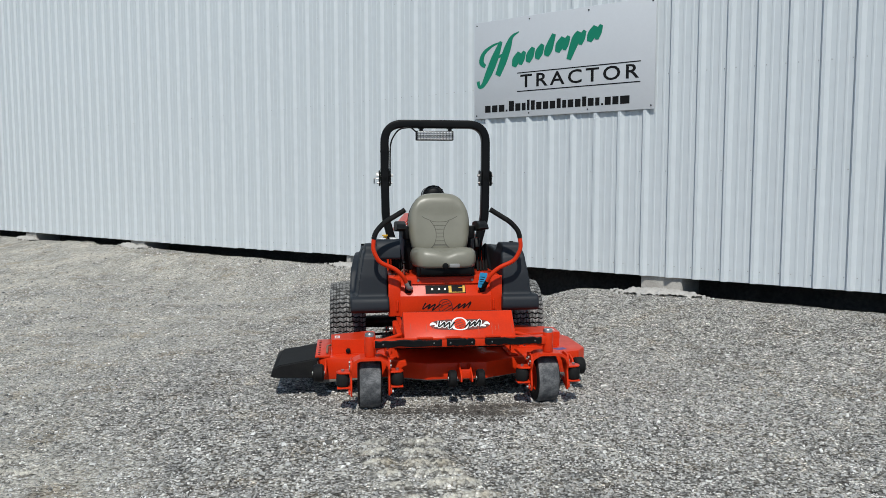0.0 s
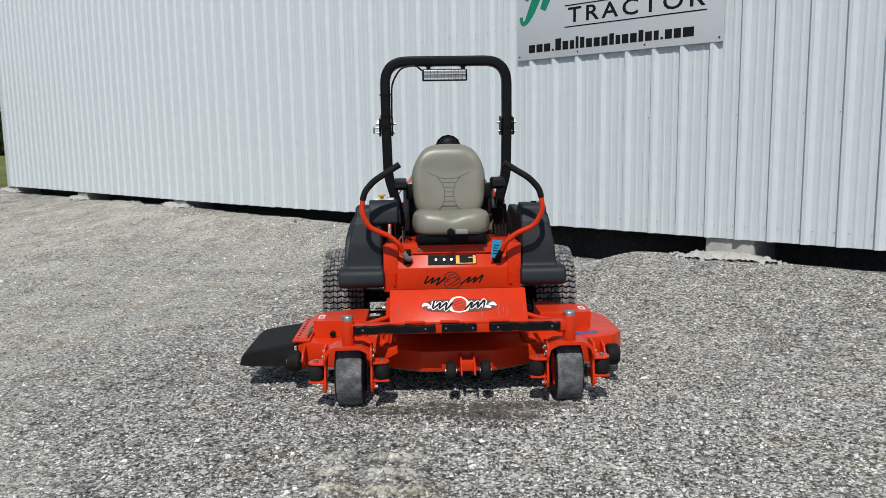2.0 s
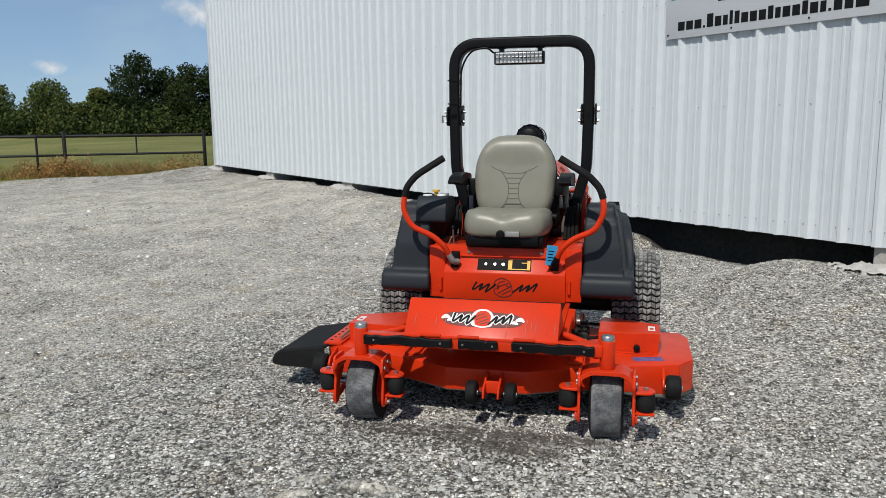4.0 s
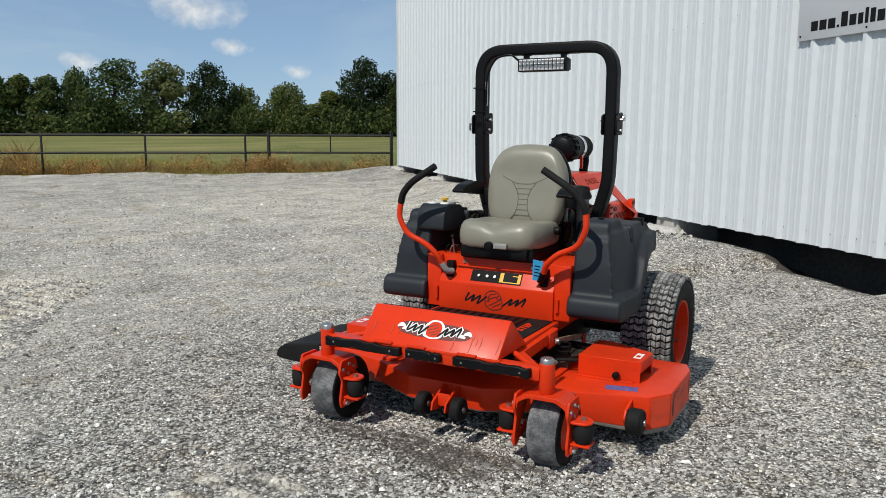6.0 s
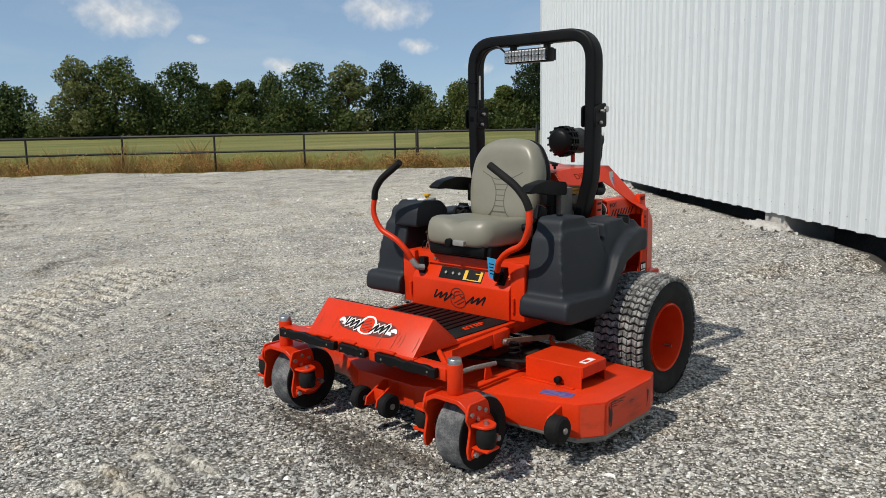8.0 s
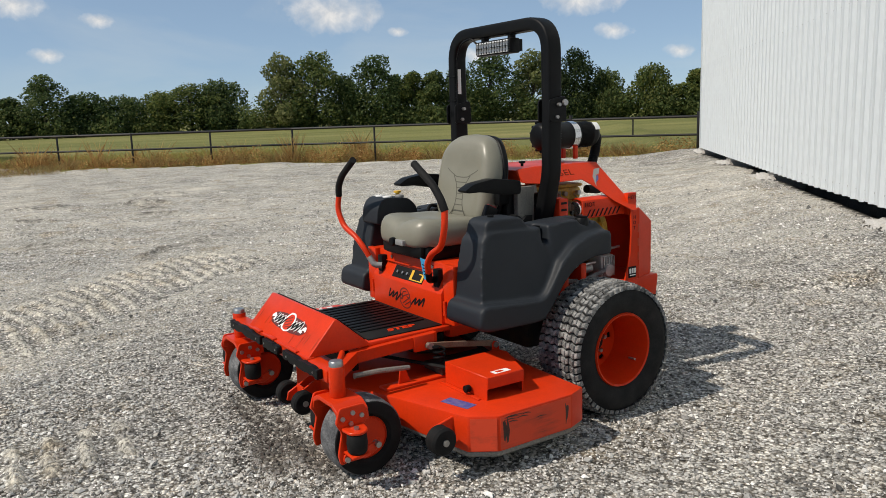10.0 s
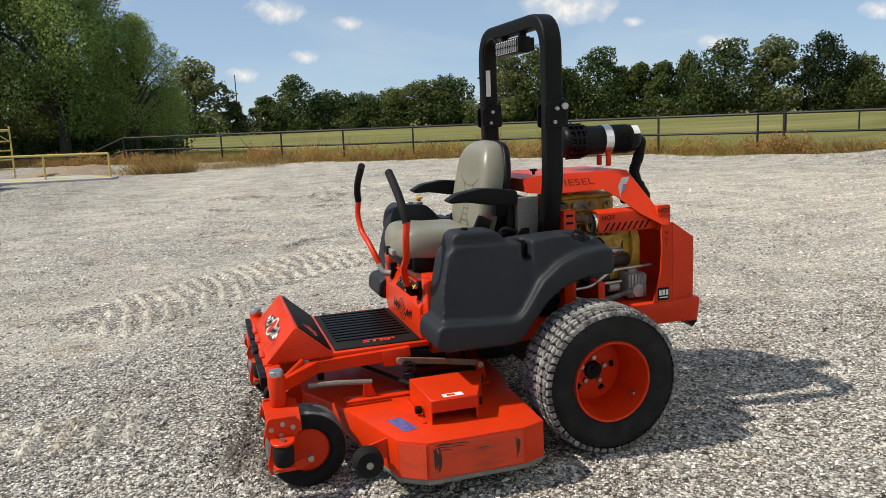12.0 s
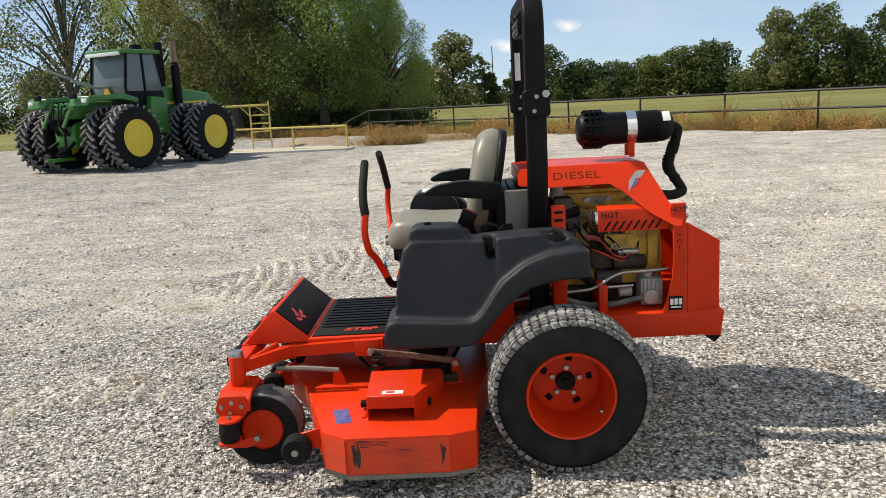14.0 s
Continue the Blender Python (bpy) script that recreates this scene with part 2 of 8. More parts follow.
def gravel_mat():
    m, n, l, b = node_mat("crushed_limestone_gravel")
    c = n.new("ShaderNodeTexCoord").outputs["Object"]
    v = n.new("ShaderNodeTexVoronoi")
    v.inputs["Scale"].default_value = 62
    l.new(c, v.inputs["Vector"])
    sep = n.new("ShaderNodeSeparateColor")
    l.new(v.outputs["Color"], sep.inputs["Color"])
    stone = ramp(n, l, sep.outputs["Red"], [(0.0, (0.12, 0.117, 0.111)), (0.35, (0.36, 0.352, 0.334)), (0.75, (0.57, 0.557, 0.53)), (1.0, (0.86, 0.84, 0.80))])
    # between stones: brown dirt and painted shade in one darker tone
    gap = ramp(n, l, v.outputs["Distance"], [(0.0, (1, 1, 1)), (0.40, (0.95, 0.95, 0.95)), (0.72, (0.32, 0.297, 0.27))])
    col = mixed(n, l, 1.0, stone, gap, "MULTIPLY")
    v2 = n.new("ShaderNodeTexVoronoi")
    v2.inputs["Scale"].default_value = 21
    l.new(c, v2.inputs["Vector"])
    sep2 = n.new("ShaderNodeSeparateColor")
    l.new(v2.outputs["Color"], sep2.inputs["Color"])
    col = mixed(n, l, 1.0, col, ramp(n, l, sep2.outputs["Green"], [(0.0, (0.56, 0.56, 0.57)), (0.25, (0.86, 0.86, 0.86)), (0.7, (1.05, 1.05, 1.04)), (1.0, (1.32, 1.31, 1.29))]), "MULTIPLY")
    worn = n.new("ShaderNodeAttribute")
    worn.attribute_name = "fines"
    add = n.new("ShaderNodeMath")
    add.operation = "ADD"
    l.new(worn.outputs["Fac"], add.inputs[0])
    l.new(noise_tex(n, l, 0.9, 6, 0.65, c), add.inputs[1])
    fines = ramp(n, l, add.outputs["Value"], [(0.60, (0, 0, 0)), (0.98, (0.85, 0.85, 0.85))])
    bedded = ramp(n, l, sep.outputs["Blue"], [(0.30, (0.22, 0.22, 0.22)), (0.55, (1, 1, 1))])
    fines = mixed(n, l, 1.0, fines, bedded, "MULTIPLY")
    sand = ramp(n, l, noise_tex(n, l, 45, 4, 0.7, c), [(0.32, (0.40, 0.374, 0.322)), (0.68, (0.82, 0.778, 0.680))])
    grit = ramp(n, l, noise_tex(n, l, 19, 5, 0.75, c), [(0.36, (0.74, 0.74, 0.73)), (0.62, (1.34, 1.345, 1.34))])
    col = mixed(n, l, fines, mixed(n, l, 1.0, col, grit, "MULTIPLY"), sand)
    dirt = ramp(n, l, noise_tex(n, l, 2.3, 6, 0.68, c), [(0.52, (1, 1, 1)), (0.66, (0.80, 0.74, 0.66))])
    col = mixed(n, l, 1.0, col, dirt, "MULTIPLY")
    blot = ramp(n, l, noise_tex(n, l, 1.3, 4, 0.6, c), [(0.3, (0.86, 0.86, 0.86)), (0.7, (1.1, 1.08, 1.05))])
    col = mixed(n, l, 1.0, col, blot, "MULTIPLY")
    streak = ramp(n, l, noise_tex(n, l, 2.4, 6, 0.7, c, "Object", (1.6, 0.42, 1)), [(0.36, (0.80, 0.80, 0.80)), (0.48, (1.0, 1.0, 1.0)), (0.64, (1.18, 1.175, 1.16))])
    col = mixed(n, l, 1.0, col, streak, "MULTIPLY")
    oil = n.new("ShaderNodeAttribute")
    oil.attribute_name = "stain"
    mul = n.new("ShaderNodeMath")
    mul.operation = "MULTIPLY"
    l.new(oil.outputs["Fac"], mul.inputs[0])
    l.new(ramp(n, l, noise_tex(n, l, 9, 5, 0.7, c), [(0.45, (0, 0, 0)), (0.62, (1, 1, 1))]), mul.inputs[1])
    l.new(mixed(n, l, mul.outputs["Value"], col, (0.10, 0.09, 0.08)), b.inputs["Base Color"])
    b.inputs["Roughness"].default_value = 0.95
    b.inputs["Specular IOR Level"].default_value = 0.2
    h = n.new("ShaderNodeMath")
    h.operation = "MULTIPLY_ADD"
    l.new(v.outputs["Distance"], h.inputs[0])
    h.inputs[1].default_value = -1.0
    l.new(noise_tex(n, l, 150, 3, 0.6, c), h.inputs[2])
    ripple = n.new("ShaderNodeMath")
    ripple.operation = "MULTIPLY_ADD"
    l.new(noise_tex(n, l, 11, 5, 0.72, c), ripple.inputs[0])
    ripple.inputs[1].default_value = 4.2
    l.new(h.outputs["Value"], ripple.inputs[2])
    flat = n.new("ShaderNodeMath")                   # ground to fines it lies smoother
    flat.operation = "MULTIPLY"
    l.new(ripple.outputs["Value"], flat.inputs[0])
    l.new(ramp(n, l, fines, [(0.0, (1, 1, 1)), (0.85, (0.75, 0.75, 0.75))]), flat.inputs[1])
    bumped(n, l, b, flat.outputs["Value"], 0.8, 0.011)
    return m


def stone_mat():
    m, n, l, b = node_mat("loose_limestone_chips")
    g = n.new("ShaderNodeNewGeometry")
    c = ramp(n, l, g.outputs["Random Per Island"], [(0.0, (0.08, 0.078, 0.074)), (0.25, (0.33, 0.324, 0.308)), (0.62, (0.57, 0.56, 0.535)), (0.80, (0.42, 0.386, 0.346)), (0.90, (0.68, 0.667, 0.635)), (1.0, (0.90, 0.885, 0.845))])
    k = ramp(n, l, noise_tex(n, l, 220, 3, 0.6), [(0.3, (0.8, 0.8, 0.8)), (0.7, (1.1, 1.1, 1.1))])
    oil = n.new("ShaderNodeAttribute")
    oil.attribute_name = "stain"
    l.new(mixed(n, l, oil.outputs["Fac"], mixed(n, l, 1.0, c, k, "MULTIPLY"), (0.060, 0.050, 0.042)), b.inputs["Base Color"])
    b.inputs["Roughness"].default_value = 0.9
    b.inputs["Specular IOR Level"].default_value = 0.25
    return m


def field_mat():
    m, n, l, b = node_mat("mown_field_grass")
    c = n.new("ShaderNodeTexCoord").outputs["Object"]
    a = ramp(n, l, noise_tex(n, l, 0.05, 5, 0.6, c), [(0.3, (0.155, 0.16, 0.06)), (0.55, (0.21, 0.205, 0.08)), (0.8, (0.30, 0.26, 0.12))])
    swath = ramp(n, l, noise_tex(n, l, 0.16, 5, 0.62, c, "Object", (1.0, 0.22, 1)), [(0.34, (0.74, 0.80, 0.70)), (0.5, (1, 1, 1)), (0.68, (1.30, 1.20, 1.22))])
    a = mixed(n, l, 1.0, a, swath, "MULTIPLY")
    k = ramp(n, l, noise_tex(n, l, 6, 4, 0.7, c), [(0.3, (0.65, 0.68, 0.6)), (0.7, (1.15, 1.15, 1.1))])
    l.new(mixed(n, l, 1.0, a, k, "MULTIPLY"), b.inputs["Base Color"])
    b.inputs["Roughness"].default_value = 1.0
    b.inputs["Specular IOR Level"].default_value = 0.1
    bumped(n, l, b, noise_tex(n, l, 12, 4, 0.7, c), 0.8, 0.08)
    return m


def cloud_mat():
    m, n, l, b = node_mat("cloud_white")
    c = n.new("ShaderNodeTexCoord").outputs["Generated"]
    mp = n.new("ShaderNodeMapping")
    mp.inputs["Location"].default_value = (-0.5, -0.5, -0.45)
    l.new(c, mp.inputs["Vector"])
    ln = n.new("ShaderNodeVectorMath")
    ln.operation = "LENGTH"
    l.new(mp.outputs["Vector"], ln.inputs[0])
    f = noise_tex(n, l, 0.011, 7, 0.62, None, "Object")
    s = n.new("ShaderNodeMath")
    s.operation = "MULTIPLY_ADD"
    l.new(ln.outputs["Value"], s.inputs[0])
    s.inputs[1].default_value = -1.25
    l.new(f, s.inputs[2])
    alpha = ramp(n, l, s.outputs["Value"], [(0.0, (0, 0, 0)), (0.46, (0.74, 0.74, 0.74))])
    em = n.new("ShaderNodeEmission")
    shade = ramp(n, l, noise_tex(n, l, 0.02, 5, 0.6, None, "Object"), [(0.3, (0.50, 0.54, 0.60)), (0.65, (0.80, 0.81, 0.83))])
    l.new(shade, em.inputs["Color"])
    em.inputs["Strength"].default_value = 1.0
    tr = n.new("ShaderNodeBsdfTransparent")
    mx = n.new("ShaderNodeMixShader")
    l.new(alpha, mx.inputs[0])
    l.new(tr.outputs["BSDF"], mx.inputs[1])
    l.new(em.outputs["Emission"], mx.inputs[2])
    l.new(mx.outputs["Shader"], n["Material Output"].inputs["Surface"])
    return m


SCUFFED = scuffed_paint()
GRAVEL, STONE, FIELD, CLOUD = gravel_mat(), stone_mat(), field_mat(), cloud_mat()


# ---- mesh helpers ----
def merge(bm, tmp):
    me = bpy.data.meshes.new("scratch")
    tmp.to_mesh(me)
    tmp.free()
    bm.from_mesh(me)
    bpy.data.meshes.remove(me)


def eased(tmp, bevel, segments=2):
    if bevel > 0:
        bmesh.ops.recalc_face_normals(tmp, faces=tmp.faces)
        edges = [ed for ed in tmp.edges if len(ed.link_faces) == 2 and ed.calc_face_angle(0) > 0.35]
        bmesh.ops.bevel(tmp, geom=edges, offset=bevel, segments=segments, affect="EDGES", profile=0.5, clamp_overlap=True)


def box(bm, x0, x1, y0, y1, z0, z1, bevel=0.0, turn=None):
    t = bmesh.new()
    bmesh.ops.create_cube(t, size=1, matrix=Matrix.LocRotScale(((x0 + x1) / 2, (y0 + y1) / 2, (z0 + z1) / 2), None, (abs(x1 - x0), abs(y1 - y0), abs(z1 - z0))))
    eased(t, bevel)
    if turn:
        t.transform(turn)
    merge(bm, t)


AXES = {"x": lambda p, d: (d, p[0], p[1]), "y": lambda p, d: (p[0], d, p[1]), "z": lambda p, d: (p[0], p[1], d)}


def prism(bm, pts, axis, a, b, bevel=0.0, segments=2, turn=None):
    """A polygon drawn out along an axis from a to b."""
    t = bmesh.new()
    f = AXES[axis]
    lo, hi = [t.verts.new(f(p, a)) for p in pts], [t.verts.new(f(p, b)) for p in pts]
    t.faces.new(lo)
    t.faces.new(hi[::-1])
    for i in range(len(pts)):
        j = (i + 1) % len(pts)
        t.faces.new((lo[j], lo[i], hi[i], hi[j]))
    bmesh.ops.recalc_face_normals(t, faces=t.faces)
    eased(t, bevel, segments)
    if turn:
        t.transform(turn)
    merge(bm, t)


def rounded(pts, radius, steps=4, closed=True):
    """A 2D or 3D line with its corners rounded."""
    out, n = [], len(pts)
    for i, p in enumerate(pts):
        p = Vector(p)
        if not closed and i in (0, n - 1):
            out.append(p)
            continue
        a, b = Vector(pts[i - 1]) - p, Vector(pts[(i + 1) % n]) - p
        r = min(radius, a.length * 0.45, b.length * 0.45)
        a, b = p + a.normalized() * r, p + b.normalized() * r
        for k in range(steps + 1):
            s = k / steps
            out.append(a * (1 - s) ** 2 + p * 2 * s * (1 - s) + b * s * s)
    return out


def sweep(bm, pts, section, caps=True):
    """Draws a closed 2D section along a 3D line. section: points (u, v), or a list of them for each place."""
    pts = [Vector(p) for p in pts]
    t = bmesh.new()
    rings, up = [], None
    for i, p in enumerate(pts):
        d = (pts[min(i + 1, len(pts) - 1)] - pts[max(i - 1, 0)]).normalized()
        if up is None:
            up = Vector((0, 0, 1)) if abs(d.z) < 0.9 else Vector((0, 1, 0))
        side = d.cross(up).normalized()
        up = side.cross(d).normalized()
        sec = section[i] if isinstance(section[0], list) else section
        rings.append([t.verts.new(p + side * u + up * v) for u, v in sec])
    m = len(rings[0])
    for r0, r1 in zip(rings, rings[1:]):
        for k in range(m):
            t.faces.new((r0[k], r0[(k + 1) % m], r1[(k + 1) % m], r1[k]))
    if caps:
        t.faces.new(rings[0][::-1])
        t.faces.new(rings[-1])
    bmesh.ops.recalc_face_normals(t, faces=t.faces)
    merge(bm, t)


def ring(r, n=12, rv=None):
    return [(r * math.cos(2 * math.pi * k / n), (rv or r) * math.sin(2 * math.pi * k / n)) for k in range(n)]


def tube(bm, pts, r, n=12, bend=0.0, steps=5):
    sweep(bm, rounded(pts, bend, steps, False) if bend else pts, ring(r, n))


def cyl(bm, p0, p1, r, n=20, r1=None, bevel=0.0):
    p0, p1 = Vector(p0), Vector(p1)
    d = p1 - p0
    t = bmesh.new()
    bmesh.ops.create_cone(t, cap_ends=True, segments=n, radius1=r, radius2=r if r1 is None else r1, depth=d.length,
                          matrix=Matrix.Translation((p0 + p1) / 2) @ d.to_track_quat("Z", "Y").to_matrix().to_4x4())
    eased(t, bevel)
    merge(bm, t)


def lathe(bm, profile, centre, axis="x", n=32, closed=False):
    """Turns a profile of (along, radius) round an axis through centre."""
    t = bmesh.new()
    c = Vector(centre)
    rows = []
    for al, r in profile:
        row = []
        for k in range(n):
            u, v = r * math.cos(2 * math.pi * k / n), r * math.sin(2 * math.pi * k / n)
            row.append(t.verts.new(c + Vector({"x": (al, u, v), "y": (u, al, v), "z": (u, v, al)}[axis])))
        rows.append(row)
    pairs = list(zip(rows, rows[1:])) + ([(rows[-1], rows[0])] if closed else [])
    for r0, r1 in pairs:
        for k in range(n):
            t.faces.new((r0[k], r0[(k + 1) % n], r1[(k + 1) % n], r1[k]))
    if not closed:
        for row, (al, r) in ((rows[0], profile[0]), (rows[-1], profile[-1])):
            if r > 1e-4:
                t.faces.new(row)
    bmesh.ops.remove_doubles(t, verts=t.verts, dist=1e-5)
    bmesh.ops.recalc_face_normals(t, faces=t.faces)
    merge(bm, t)


def flipped(bm):
    """Mirrors a bmesh across x = 0."""
    bm.transform(Matrix.Diagonal((-1, 1, 1, 1)))
    bmesh.ops.reverse_faces(bm, faces=bm.faces)
    return bm


def part(name, bm, material, parent=None, label="", sharp=38):
    """Links a bmesh as one mesh object, under a thing or a part."""
    limit = radians(sharp)
    for f in bm.faces:
        f.smooth = True
    for ed in bm.edges:
        if len(ed.link_faces) == 2 and ed.calc_face_angle(0) > limit:
            ed.smooth = False
    me = bpy.data.meshes.new(name)
    bm.to_mesh(me)
    bm.free()
    me.materials.append(material)
    ob = new(name, me)
    ob.parent = parent
    if label:
        ob["label"] = label
    return ob


def thing(name, label, category, m=None, group="", kind=""):
    ob = new(name)
    ob.empty_display_size = 0.1
    ob.matrix_world = m or Matrix()
    return tagged(ob, label, category, group, kind)


def made(f, *args, **kw):
    """A bmesh with one primitive in it."""
    bm = bmesh.new()
    f(bm, *args, **kw)
    return bm


def lettering(bm, text, size, m, depth=0.0015, shear=0.0, spacing=1.0, width=None, bold=0.0):
    """Adds raised letters, centred, drawn in the xy plane of the pose m."""
    cu = bpy.data.curves.new("letters", "FONT")
    cu.body, cu.size, cu.extrude, cu.shear, cu.space_character, cu.align_x, cu.align_y = text, size, depth, shear, spacing, "CENTER", "CENTER"
    cu.offset, cu.resolution_u = bold, 3
    ob = new("letters", cu)
    me = bpy.data.meshes.new_from_object(ob.evaluated_get(bpy.context.evaluated_depsgraph_get()))
    k = 1.0
    if width:
        xs = [v.co.x for v in me.vertices]
        k = width / (max(xs) - min(xs))
    me.transform(m @ Matrix.Diagonal((k, 1, 1, 1)))
    bm.from_mesh(me)
    bpy.data.objects.remove(ob)
    bpy.data.curves.remove(cu)
    bpy.data.meshes.remove(me)


def stroke(bm, pts, width, m, depth=0.002):
    """A pen stroke in the xy plane of the pose m: a flat band along a smooth line, tapered by the widths (x, y, w)."""
    line = []
    n = len(pts)
    for i in range(n - 1):
        p0, p1, p2, p3 = (np.array(pts[max(0, min(n - 1, k))], float) for k in (i - 1, i, i + 1, i + 2))
        for s in np.linspace(0, 1, 6)[:-1]:
            line.append(0.5 * (2 * p1 + (p2 - p0) * s + (2 * p0 - 5 * p1 + 4 * p2 - p3) * s * s + (3 * p1 - p0 - 3 * p2 + p3) * s ** 3))
    line.append(np.array(pts[-1], float))
    t = bmesh.new()
    rows = []
    for i, p in enumerate(line):
        d = line[min(i + 1, len(line) - 1)][:2] - line[max(i - 1, 0)][:2]
        d = d / (np.hypot(*d) + 1e-9)
        w = (p[2] if len(p) > 2 else 1) * width / 2
        a, b = p[:2] + np.array((-d[1], d[0])) * w, p[:2] - np.array((-d[1], d[0])) * w
        rows.append([t.verts.new((q[0], q[1], z)) for q, z in ((a, 0), (b, 0), (b, depth), (a, depth))])
    for r0, r1 in zip(rows, rows[1:]):
        for k in range(4):
            t.faces.new((r0[k], r0[(k + 1) % 4], r1[(k + 1) % 4], r1[k]))
    t.faces.new(rows[0][::-1])
    t.faces.new(rows[-1])
    bmesh.ops.recalc_face_normals(t, faces=t.faces)
    t.transform(m)
    merge(bm, t)


# ---- ground, yard and field ----
WALL = Matrix(((-0.791, -0.611, 0, 2.30), (0.611, -0.791, 0, 8.99), (0, 0, 1, 0), (0, 0, 0, 1)))   # along, out, up
FENCE_LINE = [(-14.0, 21.75), (-16.85, 19.15), (-17.25, 18.55), (-19.45, 16.5), (-21.3, 14.25), (-23.2, 11.95), (-24.5, 9.4), (-25.7, 6.95), (-27.5, 4.65),
              (-29.5, 2.2), (-31.5, 0.07), (-32.8, -2.26), (-33.8, -4.2), (-35.5, -7.0), (-37.5, -10.0)]
YARD = [(-12.5, 23.2)] + [(x + 0.9, y - 0.55) for x, y in FENCE_LINE] + [(-40, -60), (70, -60), (70, 70), (12, 48)]


def inside(x, y, poly):
    odd = False
    for (x0, y0), (x1, y1) in zip(poly, poly[1:] + poly[:1]):
        if (y0 > y) != (y1 > y) and x < (x1 - x0) * (y - y0) / (y1 - y0) + x0:
            odd = not odd
    return odd


def smooth(a, b, v):
    t = max(0.0, min(1.0, (v - a) / (b - a)))
    return t * t * (3 - 2 * t)


def wall_side(x, y):
    """Metres in front of the metal wall."""
    return (x - 2.30) * -0.611 + (y - 8.99) * -0.791


def ground_height(x, y):
    d, r = wall_side(x, y), math.hypot(x - 0.3, y - 5.8)
    u = (x - 2.30) * -0.791 + (y - 8.99) * 0.611
    brink = 0.205 - 0.14 * smooth(0.7, 1.25, u) * smooth(2.75, 2.35, u) + 0.018 * noise.noise((u * 1.7, 0, 2)) - 0.04 * smooth(-2, -4, u)
    h = brink * (1 - smooth(0.1, 2.3, d)) - 0.22 * smooth(0.02, 0.6, -d)
    h += (0.012 * noise.noise((x * 0.7, y * 0.7, 0)) + 0.009 * noise.noise((x * 2.3, y * 2.3, 5)) * smooth(0.1, 0.6, d)) * smooth(1.2, 3.5, r)
    h += 0.011 * noise.noise((x * 4.6, y * 4.6, 8)) * smooth(1.0, 2.0, r) * smooth(0.1, 0.6, d)
    h += 0.011 * noise.noise((x * 1.1, y * 4.2, 11)) * smooth(-0.9, -2.0, x)
    if x < -12:                                                 # pushed-up rim along the fence
        h += 0.11 * math.exp(-((near_line(x, y, FENCE_LINE) - 1.0) / 0.5) ** 2) * (0.7 + 0.6 * noise.noise((x * 0.5, y * 0.5, 6)))
    if -22 < x < -3:                                            # long shallow ridges along old wheel paths
        q = noise.noise((x * 0.85 - y * 0.25, y * 0.16 + x * 0.05, 3)) + 0.12 * noise.noise((x * 2.1, y * 0.9, 9))
        broken = smooth(-0.15, 0.25, noise.noise((x * 0.6, y * 0.8, 14)))
        h += (0.055 * max(0.0, 1 - 7 * abs(q)) * broken + 0.020 * noise.noise((x * 1.9, y * 0.7, 21))) * smooth(-3, -7, x) * smooth(-22, -16, x)
    h += 0.03 * smooth(0.1, 1.2, d + 1.0) * noise.noise((x * 0.31, y * 0.31, 4)) * smooth(2.5, 8, r)
    return h


TRACK_A = [(-2.35, 3.45), (-2.9, 3.86), (-3.5, 4.35), (-4.1, 4.85), (-4.6, 5.35), (-5.1, 6.1)]
TRACK_B = [(-0.22, 4.55), (-0.24, 4.2), (-0.10, 3.8), (0.10, 3.4)]


def near_line(x, y, line):
    best = 99.0
    for (x0, y0), (x1, y1) in zip(line, line[1:]):
        dx, dy = x1 - x0, y1 - y0
        s = max(0, min(1, ((x - x0) * dx + (y - y0) * dy) / (dx * dx + dy * dy)))
        best = min(best, math.hypot(x - x0 - s * dx, y - y0 - s * dy))
    return best


def fines_and_tone(x, y):
    """How fine the gravel is: ground by traffic in the tracks and further out, other stretches toned by place."""
    r = math.hypot(x - 0.3, y - 5.8)
    return 0.15 * (1 - smooth(0.4, 1.3, near_line(x, y, TRACK_A))) + 0.12 * (1 - smooth(0.2, 0.6, near_line(x, y, TRACK_B))) + 0.20 * smooth(6.5, 12.5, r) * smooth(0.5, 4, wall_side(x, y)) - 0.10 * (1 - smooth(2.0, 3.5, r)) + 0.28 * max(0.0, 1 - math.hypot((x + 14.6) / 1.2, (y - 6.4) / 1.6)) + 0.21 * smooth(0.2, -3.0, x) * smooth(-14, -8, x) + 0.12 * smooth(-8, -14, x) - 0.30 * smooth(3.5, -1.5, y) * smooth(-5, -9, x) + 0.12 * smooth(3.5, 6.0, y) * smooth(0.0, -3.0, x) * smooth(-13, -8, x) + 0.10 * smooth(4.6, 3.2, y) * smooth(0.9, -0.5, x)


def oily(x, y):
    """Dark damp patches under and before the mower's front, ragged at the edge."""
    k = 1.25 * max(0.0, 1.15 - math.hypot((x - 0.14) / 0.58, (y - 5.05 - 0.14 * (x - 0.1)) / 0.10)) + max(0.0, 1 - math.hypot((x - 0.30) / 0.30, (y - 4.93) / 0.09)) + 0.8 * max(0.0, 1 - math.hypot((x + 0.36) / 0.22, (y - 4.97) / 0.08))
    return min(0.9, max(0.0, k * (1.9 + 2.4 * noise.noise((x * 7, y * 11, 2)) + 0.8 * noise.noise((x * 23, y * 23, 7)))))


